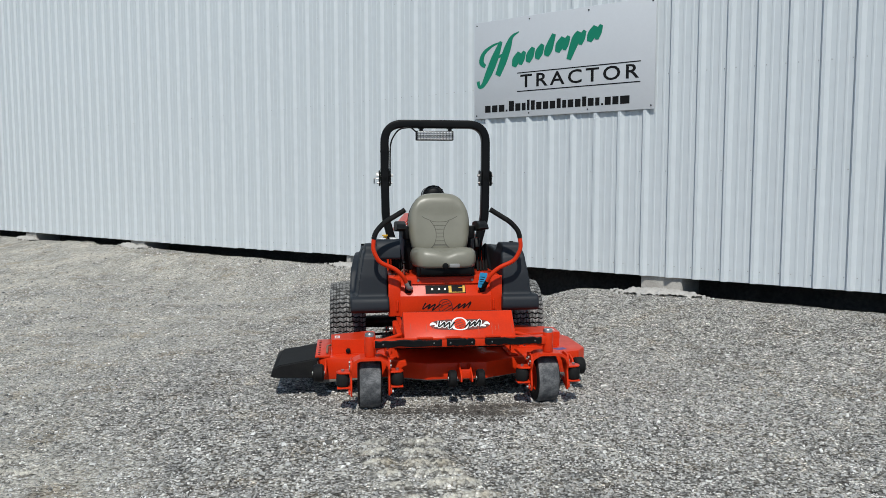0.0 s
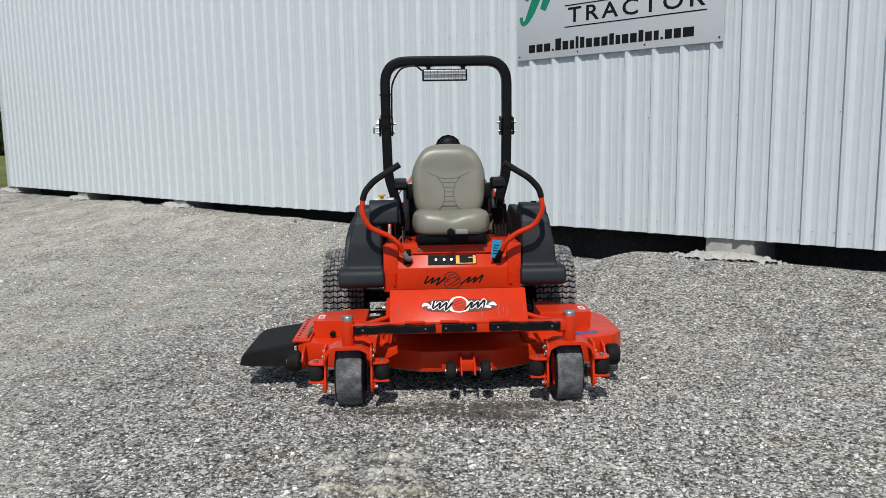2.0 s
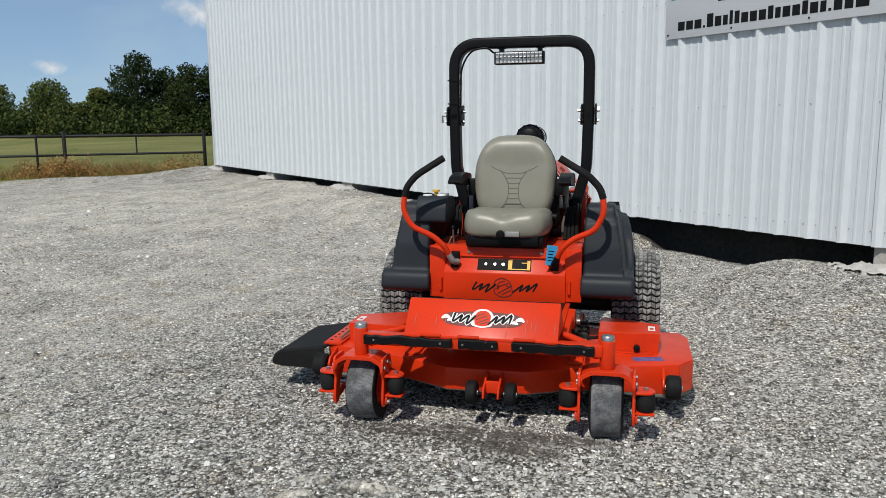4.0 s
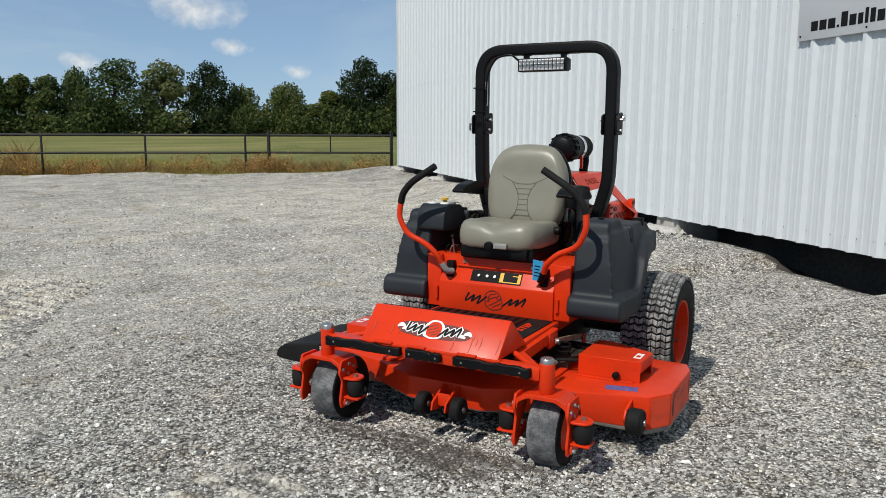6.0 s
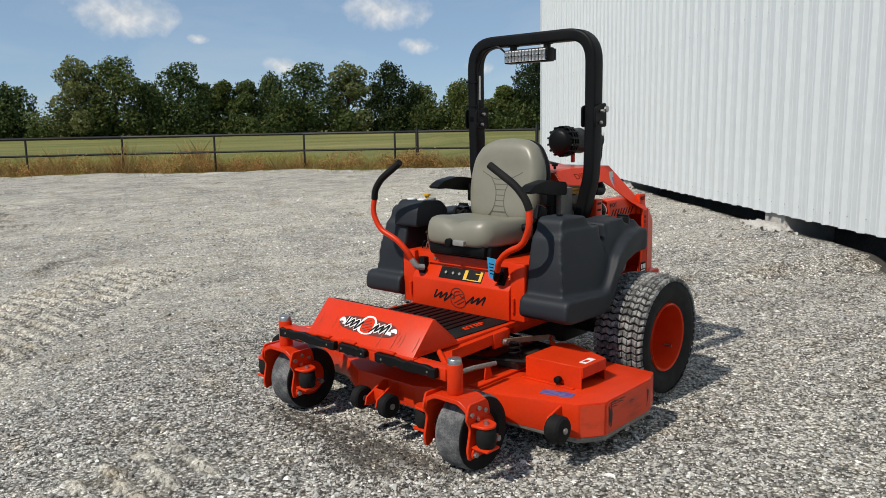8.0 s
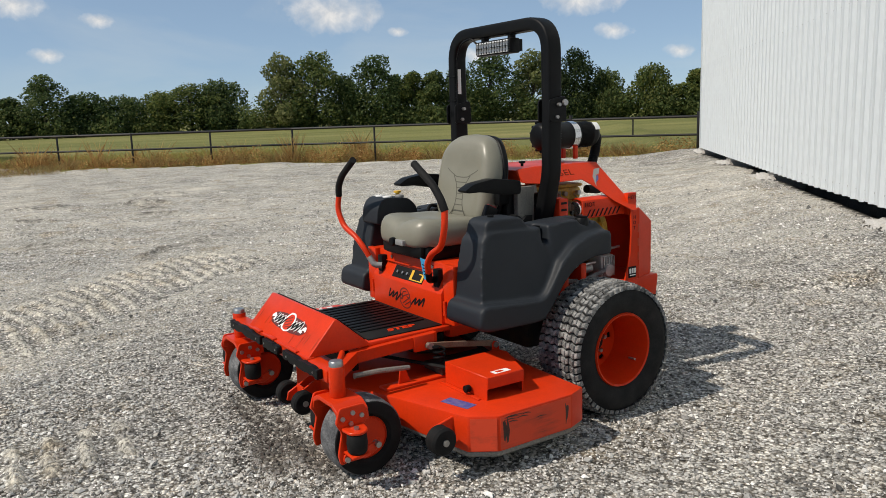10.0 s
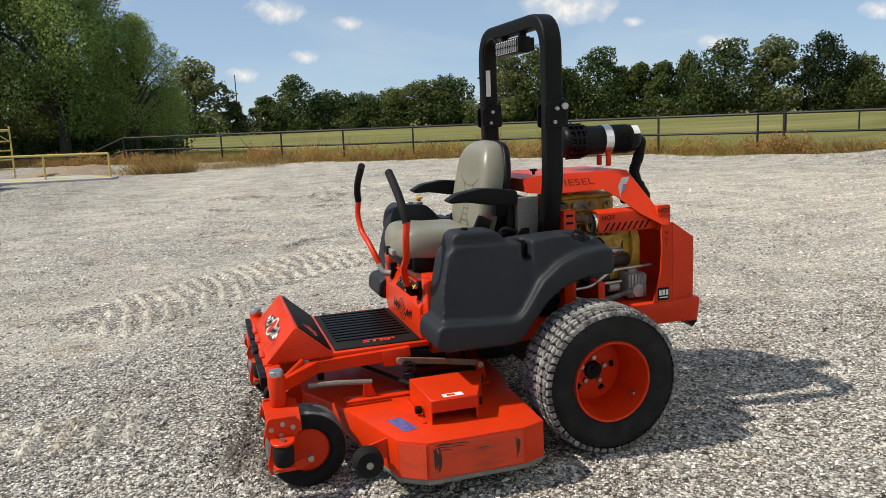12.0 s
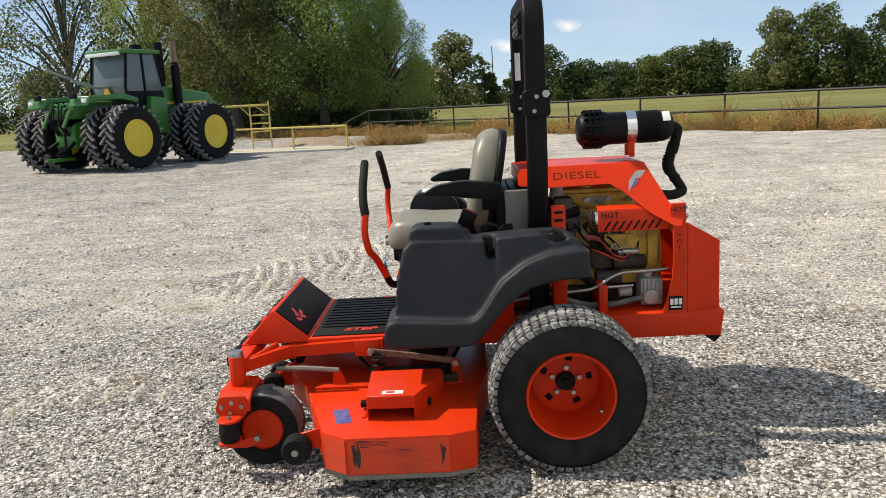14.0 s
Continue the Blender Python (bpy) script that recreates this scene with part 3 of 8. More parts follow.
def ground_sheet():
    radii, r = [], 0.0
    while r < 4200:
        radii.append(r)
        r += 0.10 if r < 10 else 0.16 if r < 22 else 0.45 if r < 42 else r * 0.07
    verts, faces, mats, n = [(0.3, 5.8, 0)], [], [], 420
    for rr in radii[1:]:
        for k in range(n):
            a = 2 * math.pi * k / n
            x, y = 0.3 + rr * math.cos(a), 5.8 + rr * math.sin(a)
            verts.append((x, y, ground_height(x, y)))
    for i in range(len(radii) - 1):
        for k in range(n):
            k1 = (k + 1) % n
            if i == 0:
                f = (0, 1 + k, 1 + k1)
            else:
                b0, b1 = 1 + (i - 1) * n, 1 + i * n
                f = (b0 + k, b1 + k, b1 + k1, b0 + k1)
            faces.append(f)
            cx, cy = sum(verts[v][0] for v in f) / len(f), sum(verts[v][1] for v in f) / len(f)
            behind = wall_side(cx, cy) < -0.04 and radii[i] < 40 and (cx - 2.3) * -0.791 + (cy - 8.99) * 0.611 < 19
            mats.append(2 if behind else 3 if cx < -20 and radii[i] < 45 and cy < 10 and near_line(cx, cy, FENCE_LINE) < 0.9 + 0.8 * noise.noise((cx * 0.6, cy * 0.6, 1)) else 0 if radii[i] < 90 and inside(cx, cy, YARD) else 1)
    me = bpy.data.meshes.new("ground")
    me.from_pydata(verts, [], faces)
    for m in (GRAVEL, FIELD, SOIL, EARTH):
        me.materials.append(m)
    me.polygons.foreach_set("material_index", mats)
    fines = me.attributes.new("fines", "FLOAT", "POINT")
    fines.data.foreach_set("value", [fines_and_tone(v[0], v[1]) for v in verts])
    stain = me.attributes.new("stain", "FLOAT", "POINT")
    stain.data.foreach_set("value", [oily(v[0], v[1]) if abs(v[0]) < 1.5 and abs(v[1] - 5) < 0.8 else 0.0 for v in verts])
    me.polygons.foreach_set("use_smooth", [True] * len(faces))
    return tagged(new("ground", me), "grey crushed gravel yard running out into a mown green field", "ground", kind="structure")


ground_sheet()


# ---- metal building ----
def siding_panel_mesh(z0, z1):
    """One steel sheet, three pitches wide: tall ribs, and two low ribs between them."""
    line = []
    for k in range(3):
        u = k * 0.305
        line += [(u, 0), (u + 0.038, 0.036), (u + 0.070, 0.036), (u + 0.088, 0), (u + 0.135, 0), (u + 0.143, 0.004), (u + 0.161, 0.004), (u + 0.169, 0),
                 (u + 0.225, 0), (u + 0.233, 0.004), (u + 0.251, 0.004), (u + 0.259, 0)]
    line.append((0.915, 0))
    bm = bmesh.new()
    rows = [[bm.verts.new((u, v + o, z)) for u, v in line] for z, o in ((z0, 0), (z1, 0), (z1, -0.003), (z0, -0.003))]
    for a, b in ((0, 1), (1, 2), (2, 3), (3, 0)):
        for i in range(len(line) - 1):
            bm.faces.new((rows[a][i], rows[a][i + 1], rows[b][i + 1], rows[b][i]))
    bmesh.ops.recalc_face_normals(bm, faces=bm.faces)
    me = bpy.data.meshes.new("siding_panel")
    bm.to_mesh(me)
    bm.free()
    me.materials.append(WALLPAINT)
    return me


def screw_mesh():
    bm = bmesh.new()
    for z in (0.47, 1.53, 2.60, 3.9, 5.3):
        for k in range(3):
            spots = (0.104, 0.290) if z < 1 or 2 < z < 3 else (0.108,) if k != 1 else ()
            for u in spots:
                cyl(bm, (k * 0.305 + u, -0.001, z), (k * 0.305 + u, 0.005, z), 0.0055, 6)
    me = bpy.data.meshes.new("screws")
    bm.to_mesh(me)
    bm.free()
    me.materials.append(STEEL)
    return me


def building():
    b = thing("wall_south", "white ribbed sheet-metal building wall on short concrete piers", "building wall", WALL, kind="structure")
    core = bmesh.new()
    box(core, -16.0, 19.15, -0.12, -0.006, 0.41, 7.4)                      # framing behind the sheets
    part("wall_core", core, WALLPAINT, b)
    end = bmesh.new()
    box(end, 19.03, 19.15, -12, -0.12, 0.35, 7.4)
    box(end, -16.0, -15.88, -12, -0.12, 0.34, 7.4)
    box(end, -16.0, 19.15, -12.1, -12, 0.34, 7.4)
    part("back_wall", end, WALLPAINT, b)
    part("roof", made(prism, [(-12.3, 7.4), (0.25, 7.4), (0.25, 7.48), (-6, 8.9), (-12.3, 7.48)], "x", -16.2, 19.4), WALLPAINT, b, "white metal roof")
    # slab takes the soil's dark tone to keep the shaded gap dark
    part("floor_slab", made(box, -15.9, 19.1, -12, -1.6, 0.20, 0.40), SOIL, b, "floor slab toned dark for the shade under the wall")
    part("corner_trim", made(prism, [(19.10, 0.002), (19.19, 0.002), (19.19, 0.036), (19.10, 0.036)], "z", 0.335, 7.4, 0.004), WALLPAINT, b)
    me, sc = siding_panel_mesh(0.345, 7.4), screw_mesh()
    def edge(u):
        return 0.058 * (1 - smooth(0.5, 9, u))

    for i in range(38):
        ob = new("siding_panel", me)
        ob.parent, ob.location = b, (19.15 - 0.915 * (i + 1), 0, edge(19.15 - 0.915 * (i + 1)))
        s = new("screw_row", sc)
        s.parent = ob
    for i in range(7):
        u = (19.18, 14.97, 10.62, 4.74, 0.04, -4.8, -9.6)[i]
        pier = thing("concrete_pier", "short grey concrete pier carrying the building's edge", "pier", WALL @ Matrix.Translation((u, 0, 0)), "piers under the wall", "structure")
        part("pier_block", made(box, -0.50, -0.02, -0.62, -0.035, -0.25, 0.345 + edge(u - 0.25), 0.012), CONCRETE, pier)
        spill, rp = bmesh.new(), random.Random(int(u * 10) + 50)
        grid = {}
        for iu in range(60):                                   # a lumpy crust, ragged at its rim
            for iv in range(22):
                su, sv = -1.05 + 0.024 * iu, -0.05 + 0.018 * iv
                w = WALL @ Vector((u + su, sv, 0))
                rim = 1 - math.hypot((su + 0.26) / (0.52 + 0.1 * noise.noise((u, sv * 8, 3))), (sv - 0.03) / (0.20 + 0.10 * noise.noise((su * 3, u, 5))))
                lump = 0.5 * noise.noise((su * 9, sv * 14, u)) + 0.35 * abs(noise.noise((su * 19, sv * 26, u + 4)))
                k = rim + 0.75 * lump
                if k > 0.02:
                    step = 0.036 * smooth(0.02, 0.10, k) + 0.032 * smooth(0.42, 0.47, k) + 0.026 * noise.noise((su * 30, sv * 38, u + 9))
                    grid[iu, iv] = spill.verts.new((su + 0.010 * noise.noise((su * 40, sv * 40, 1)), sv + 0.010 * noise.noise((su * 40, sv * 40, 2)), ground_height(w.x, w.y) - 0.012 + step))
        for iu, iv in grid:
            q = [grid.get(p) for p in ((iu, iv), (iu, iv + 1), (iu + 1, iv + 1), (iu + 1, iv))]
            if None not in q:
                spill.faces.new(q)
        for k in range(16):
            su, sv, q = rp.uniform(-0.85, 0.32), abs(rp.gauss(0.1, 0.14)), rp.uniform(0.012, 0.035)
            w = WALL @ Vector((u + su, sv, 0))
            top = ground_height(w.x, w.y) + 0.01 + q * rp.uniform(0.3, 0.8)
            prism(spill, [(su + q * rp.uniform(0.6, 1.2) * math.cos(6.283 * i / 6), sv + q * rp.uniform(0.6, 1.2) * math.sin(6.283 * i / 6)) for i in range(6)], "z", top - 0.05, top, 0.004, 1)
        part("footing_spill", spill, PALE_CONCRETE, pier, "pale slopped concrete round the pier's foot")
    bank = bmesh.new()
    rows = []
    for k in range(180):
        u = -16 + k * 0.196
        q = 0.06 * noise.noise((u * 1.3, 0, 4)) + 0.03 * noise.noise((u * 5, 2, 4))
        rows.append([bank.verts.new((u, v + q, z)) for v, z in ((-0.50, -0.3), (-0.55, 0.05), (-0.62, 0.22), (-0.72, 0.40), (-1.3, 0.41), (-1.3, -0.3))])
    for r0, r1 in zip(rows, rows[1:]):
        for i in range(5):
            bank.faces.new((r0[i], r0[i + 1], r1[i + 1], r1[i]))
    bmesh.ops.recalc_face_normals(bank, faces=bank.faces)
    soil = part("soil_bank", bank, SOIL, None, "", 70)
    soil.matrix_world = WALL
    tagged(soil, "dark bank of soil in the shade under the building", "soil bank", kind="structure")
    return b


building()


# ---- sign on the wall ----
def sign():
    s = thing("wall_sign", "white dealer sign with green script, black capitals and a web line", "sign", WALL @ Matrix.Translation((1.09, 0.032, 2.89)))
    part("board", made(box, -1.22, 1.22, 0, 0.012, -0.61, 0.61, 0.003), SIGNWHITE, s)
    # face frame: x to the reader's right, y up, z out of the board
    face = Matrix(((-1, 0, 0, 0), (0, 0, 1, 0.0125), (0, 1, 0, 0), (0, 0, 0, 1)))
    script = bmesh.new()
    swashes = [
        [(-0.83, 0.30, .2), (-0.96, 0.27, .35), (-1.09, 0.19, .6), (-1.13, 0.08, .8), (-1.07, 0.02, .5)],                       # opening curl
        [(-0.83, 0.31, .5), (-0.92, 0.12, 1.2), (-1.02, -0.08, 1.15), (-1.10, -0.21, .7), (-1.16, -0.23, .5), (-1.18, -0.16, .5)],
        [(-0.57, 0.40, .15), (-0.67, 0.35, .5), (-0.73, 0.23, 1.1), (-0.80, 0.06, 1.2), (-0.88, -0.11, .9)],
        [(-0.92, 0.11, .4), (-0.77, 0.15, .4)],
    ]
    x, y = -0.62, 0.065
    for tall, deep, wide in ((0, 0, .20), (0, 0, .13), (0, 0, .13), (.08, 0, .15), (0, 0, .21), (0, .14, .21), (0, 0, .20)):     # slanted brush marks
        swashes.append([(x + 0.06 + tall * 0.3, y + 0.085 + tall, .6), (x + 0.012, y - 0.005, 1.25), (x - 0.02 - 0.4 * deep, y - 0.085 - deep, .7)])
        if wide > 0.18:
            swashes.append([(x + 0.135, y + 0.09, .5), (x + 0.095, y + 0.01, 1.0), (x + 0.075, y - 0.07, .5)])
        x, y = x + wide, y + wide * 0.192
    for k, st in enumerate(swashes):
        stroke(script, st, 0.088, face @ Matrix.Translation((0.02, 0.03, 0.00008 * k)))
    part("green_script", script, SIGNGREEN, s, "flowing slanted green brush strokes")["kind"] = "stuff"
    word = bmesh.new()
    lettering(word, "TRACTOR", 0.225, face @ pose(0.25, -0.185, 0), 0.001, 0, 1.3, 1.56, 0.003)
    part("word", word, INK, s, "black capital letters")
    for z in (-0.072, -0.298):
        part("rule", made(box, -1.05, 0.57, 0.0125, 0.0142, z - 0.006, z + 0.006), INK, s, "thin black rule")
    x = -1.05
    for wd, ht in [(.07, .075)] * 3 + [(.022, .02), (.062, .11), (.062, .08), (.045, .08), (.03, .11), (.045, .10), (.062, .08), (.062, .08), (.062, .08), (.045, .10), (.045, .08),
                   (.062, .08), (.062, .08), (.045, .10), (.062, .08), (.045, .08), (.022, .02), (.062, .08), (.062, .08), (.095, .08)]:
        part("web_line_bar", made(box, -x - wd * 1.2, -x, 0.0125, 0.0140, -0.535, -0.535 + ht * 1.15), INK, s)
        x += wd * 1.2 + 0.0205
    for x in (-1.18, -0.4, 0.4, 1.18):
        for z in (-0.57, 0.57):
            part("screw", made(cyl, (x, 0.012, z), (x, 0.018, z), 0.009, 8), BLACK, s)
    return s


sign()


# ---- pipe fence ----
def fence():
    f = thing("pipe_fence", "black welded pipe fence with two rails along the field", "fence")
    n = len(FENCE_LINE)
    for i, (x, y) in enumerate(FENCE_LINE):
        z = ground_height(x, y) - 0.1
        big = i in (0, 1)
        part("post", made(cyl, (x, y, z), (x, y, 1.34 if big else 1.19 - (0.75 if i > 11 else 0)), 0.055 if big else 0.034, 10, None, 0.006), FENCEPAINT, f, "stout gate post" if big else "")
    def drop(i):
        return -0.75 if i > 11 else 0.0                      # the last bays run down into a ditch

    for z, r in ((1.20, 0.040), (0.66, 0.034)):
        for i, ((x0, y0), (x1, y1)) in enumerate(zip(FENCE_LINE, FENCE_LINE[1:])):
            part("rail", made(cyl, (x0, y0, z + drop(i)), (x1, y1, z + drop(i + 1)), r, 8), FENCEPAINT, f)
    (x0, y0), (x1, y1) = FENCE_LINE[0], FENCE_LINE[1]
    xm, ym = x0 * 0.5 + x1 * 0.5, y0 * 0.5 + y1 * 0.5
    part("stay", made(cyl, (xm, ym, 0.66), (xm, ym, 1.2), 0.022, 8), FENCEPAINT, f)
    return f


fence()


# ---- plants ----
def leaf_cloud(lobes, count, size, seed, hollow=0.55):
    """Loose leaf sprays round a set of lobes (x, y, z, rx, ry, rz): quads of uneven size, thick towards the outside."""
    rng = np.random.default_rng(seed)
    vol = np.array([l[3] * l[4] * l[5] for l in lobes]) ** 0.75
    which = rng.choice(len(lobes), count, p=vol / vol.sum())
    L = np.array(lobes)[which]
    d = rng.normal(size=(count, 3))
    d /= np.linalg.norm(d, axis=1)[:, None]
    rad = hollow + (1 - hollow) * rng.random(count) ** 0.6
    rad *= np.where(rng.random(count) < 0.08, 1.0 + 0.2 * rng.random(count), 1.0)
    rad *= 1 + 0.22 * np.sin(d[:, 0] * 5 + L[:, 0] * 3) * np.cos(d[:, 2] * 6 + L[:, 1] * 2)
    c = L[:, :3] + d * rad[:, None] * L[:, 3:]
    nrm = d + rng.normal(size=(count, 3)) * 0.8
    nrm /= np.linalg.norm(nrm, axis=1)[:, None]
    a = np.cross(nrm, rng.normal(size=(count, 3)))
    a /= np.linalg.norm(a, axis=1)[:, None]
    b = np.cross(nrm, a)
    s = size * (0.5 + rng.random(count))[:, None]
    k = (0.55 + 0.4 * rng.random(count))[:, None]
    v = np.stack([c - a * s, c - b * s * k + nrm * s * 0.25, c + a * s * 1.1, c + b * s * k * 0.9 + nrm * s * 0.2], 1).reshape(-1, 3)
    return v, np.arange(count * 4).reshape(-1, 4)


def quads_mesh(name, v, f, material):
    me = bpy.data.meshes.new(name)
    me.vertices.add(len(v))
    me.vertices.foreach_set("co", np.asarray(v, np.float32).ravel())
    k = f.shape[1]
    me.loops.add(f.size)
    me.loops.foreach_set("vertex_index", f.ravel().astype(np.int32))
    me.polygons.add(len(f))
    me.polygons.foreach_set("loop_start", (np.arange(len(f)) * k).astype(np.int32))
    me.polygons.foreach_set("loop_total", np.full(len(f), k, np.int32))
    me.update(calc_edges=True)
    me.validate()
    me.materials.append(material)
    return me


def tree(label, height, spread, seed, leaf=LEAF, count=8000, size=0.160, bare=0.05, group="", lobes_n=11, sparse=0.55, lobe=1.0):
    """A tree of its own: tapered trunk, limbs, a crown of leaf sprays in uneven lobes."""
    rng = random.Random(seed)
    t = thing("tree", label, "tree", None, group)
    lobes, wood = [], bmesh.new()
    base = height * bare
    lean = (rng.uniform(-0.04, 0.04) * height, rng.uniform(-0.04, 0.04) * height)
    trunk = [(lean[0] * s * s, lean[1] * s * s, height * 0.85 * s - 0.3) for s in (0, 0.15, 0.35, 0.6, 0.85, 1)]
    r0 = height * 0.022
    sweep(wood, trunk, [ring(r0 * k, 8) for k in (1.35, 1.0, 0.85, 0.6, 0.35, 0.1)])
    for i in range(lobes_n):
        s = 0.12 + 0.88 * (i + rng.random()) / lobes_n
        z = base + (height - base) * (s if i > 2 else 0.12 + 0.06 * i)
        w = spread * (0.46 * math.sin(math.pi * min(1, 0.30 + s * 0.68)) ** 0.8)
        a = i * 2.4 + rng.uniform(-0.5, 0.5)
        off = w * rng.uniform(0.45, 0.95) if s < 0.9 else w * 0.3
        size_l = lobe * spread * rng.uniform(0.19, 0.29) * (1.15 - 0.45 * s)
        p = (lean[0] * s + off * math.cos(a), lean[1] * s + off * math.sin(a), min(z, height - size_l * 0.7))
        lobes.append((*p, size_l * rng.uniform(0.9, 1.3), size_l * rng.uniform(0.9, 1.3), size_l * rng.uniform(0.95, 1.35)))
        foot = max(0.2, s * 0.7)
        st = (lean[0] * foot ** 2, lean[1] * foot ** 2, height * 0.85 * foot)
        mid = tuple((st[k] + p[k]) / 2 + (0.04 * height if k == 2 else 0) for k in range(3))
        sweep(wood, [st, mid, p], [ring(r0 * k, 6) for k in (0.42, 0.28, 0.08)])
    part("trunk", wood, BARK, t)
    v, f = leaf_cloud(lobes, count, size, seed, sparse)
    crown = new("crown", quads_mesh("crown", v, f, leaf))
    crown.parent = t
    return t


KINDS = [tree("broad dark green field-edge tree in full leaf", 10, 8.5, 11, group="trees along the field"),
         tree("tall dark green tree with an uneven round crown", 11, 7.5, 12, group="trees along the field", lobes_n=13),
         tree("low bushy green tree leafed to the ground", 6.5, 7.5, 13, bare=0.02, group="trees along the field", lobes_n=10),
         tree("pale yellowish green tree with a thin crown", 9.5, 6.5, 14, leaf=LEAF_PALE, count=6500, group="trees along the field"),
         tree("slender green tree in full leaf", 8.5, 5.0, 15, group="trees along the field", lobes_n=9)]
DARK = tree("tall dark green tree in shade-thick leaf", 10.5, 8.5, 16, leaf=LEAF_DARK, count=11000, group="trees along the field", lobes_n=14, bare=0.02)
KINDS.append(DARK)
# along the field's far side: x, y, height, width, kind
TREES = [(-120.1, 38.5, 11.6, 7.5, 3), (-118.5, 43.7, 11.8, 10.6, 0), (-116.9, 48, 8.1, 6.5, 2), (-115.3, 52.1, 11.2, 8.8, 1), (-113.7, 55.9, 8, 5.6, 4), (-112.4, 58.6, 9.3, 5.1, 4),
         (-111, 61.5, 9.3, 5.1, 4), (-109.2, 64.7, 7.8, 6, 2), (-106.8, 68.9, 11.3, 8.3, 1), (-103.1, 74.7, 9.2, 7.9, 3), (-99.1, 80.3, 11.1, 7.9, 5), (-96.3, 83.9, 6.3, 6.5, 2),
         (-91.5, 89.4, 6.6, 8.3, 2), (-87.4, 93.6, 7.8, 5.6, 4), (-83.1, 97.7, 12, 9, 5), (-77.5, 102.5, 10.5, 9, 5), (-71, 107, 11, 9, 5), (-81.0, 101.5, 10, 8, 5), (-75, 106, 11, 9, 5), (-87.5, 96.5, 6.5, 7, 5),
         (-130.1, -10.9, 10.4, 8.8, 3), (-130.7, -4.7, 6.1, 4, 4), (-131.1, 5, 9.5, 7.3, 1), (-131, 0.4, 6.8, 4.6, 4), (-131, 11, 5.4, 10, 2), (-130.8, 15.8, 5.0, 9, 2),
         (-130.3, 21, 5.4, 9.5, 2), (-129.6, 26.2, 6.8, 9, 0), (-128.8, 30.8, 6.8, 10, 2), (-129, -17, 7, 8, 2), (-128, -24, 8, 8, 0), (-127, -32, 9, 9, 1), (-126, -41, 8, 9, 0), (-124, -50, 7, 9, 2), (-122, -58, 9, 9, 1), (-118, -67, 8, 9, 0), (-113, -75, 8, 9, 2), (-107, -83, 9, 9, 0)]
SIZES = [(10, 8.5), (11, 7.5), (6.5, 7.5), (9.5, 6.5), (8.5, 5.0), (10.5, 8.5)]
rng = random.Random(5)
first = set()
for x, y, h, w, k in TREES:
    m = pose(x, y, 0, 0, 0, rng.uniform(0, 360)) @ Matrix.Diagonal((w / SIZES[k][1], w / SIZES[k][1], h / SIZES[k][0] * 0.97, 1))
    if k in first:
        copy_thing(KINDS[k], m)
    else:
        first.add(k)
        KINDS[k].matrix_basis = m


def spread_quads(name, label, category, material, spots, count, size, seed):
    """Undergrowth that nobody could count, as one object."""
    v, f = leaf_cloud(spots, count, size, seed, 0.3)
    return tagged(new(name, quads_mesh(name, v, f, material)), label, category, kind="stuff")


hedge = []
for (x0, y0), (x1, y1) in (((-104, -88), (-128, -30)), ((-128, -30), (-129.5, 28)), ((-129.5, 28), (-119, 44)), ((-119, 44), (-100, 80)), ((-100, 80), (-68, 110))):
    for k in range(38):
        s = rng.random()
        h = rng.choice((1.2, 1.6, 2.0, 2.4, 2.8, 3.3))
        hedge.append((x0 + (x1 - x0) * s + rng.uniform(-2, 3), y0 + (y1 - y0) * s + rng.uniform(-2, 2), h * 0.8, rng.uniform(1.6, 3.4), rng.uniform(1.6, 3.4), h))
for k in range(26):                                             # thicker by the corner of the field
    s = rng.random()
    hedge.append((-98 + 30 * s, 82 + 28 * s, 2.2, 2.6, 2.6, rng.uniform(1.8, 3.6)))
spread_quads("undergrowth", "dense dark green brush under the far trees", "brush", LEAF, hedge, 70000, 0.20, 21)

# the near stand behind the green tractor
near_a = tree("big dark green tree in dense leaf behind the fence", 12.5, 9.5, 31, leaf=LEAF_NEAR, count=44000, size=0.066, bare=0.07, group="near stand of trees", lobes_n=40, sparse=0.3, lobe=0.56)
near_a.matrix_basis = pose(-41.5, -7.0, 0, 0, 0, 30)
near_b = tree("big leafy tree with browning lower twigs", 13.5, 9.0, 32, leaf=LEAF_BROWNING, count=32000, size=0.066, bare=0.10, group="near stand of trees", lobes_n=34, sparse=0.3, lobe=0.56)
near_b.matrix_basis = pose(-40.0, -11.8, 0, 0, 0, 80)
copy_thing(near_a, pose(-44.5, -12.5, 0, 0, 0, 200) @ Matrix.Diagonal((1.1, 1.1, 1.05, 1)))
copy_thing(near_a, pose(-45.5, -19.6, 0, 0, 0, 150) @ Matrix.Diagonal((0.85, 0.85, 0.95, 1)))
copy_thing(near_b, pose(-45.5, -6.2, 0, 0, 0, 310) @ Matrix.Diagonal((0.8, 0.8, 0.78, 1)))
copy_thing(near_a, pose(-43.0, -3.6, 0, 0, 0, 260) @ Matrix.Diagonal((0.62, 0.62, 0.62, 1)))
thin = tree("thin half-bare tree with grey branches", 9.0, 8.0, 33, leaf=LEAF_THIN, count=12000, size=0.06, bare=0.12, group="near stand of trees", lobes_n=30, sparse=0.2, lobe=0.6)
thin.matrix_basis = pose(-36.0, -19.4, 0, 0, 0, 10) @ Matrix.Diagonal((1.1, 1.1, 1.15, 1))
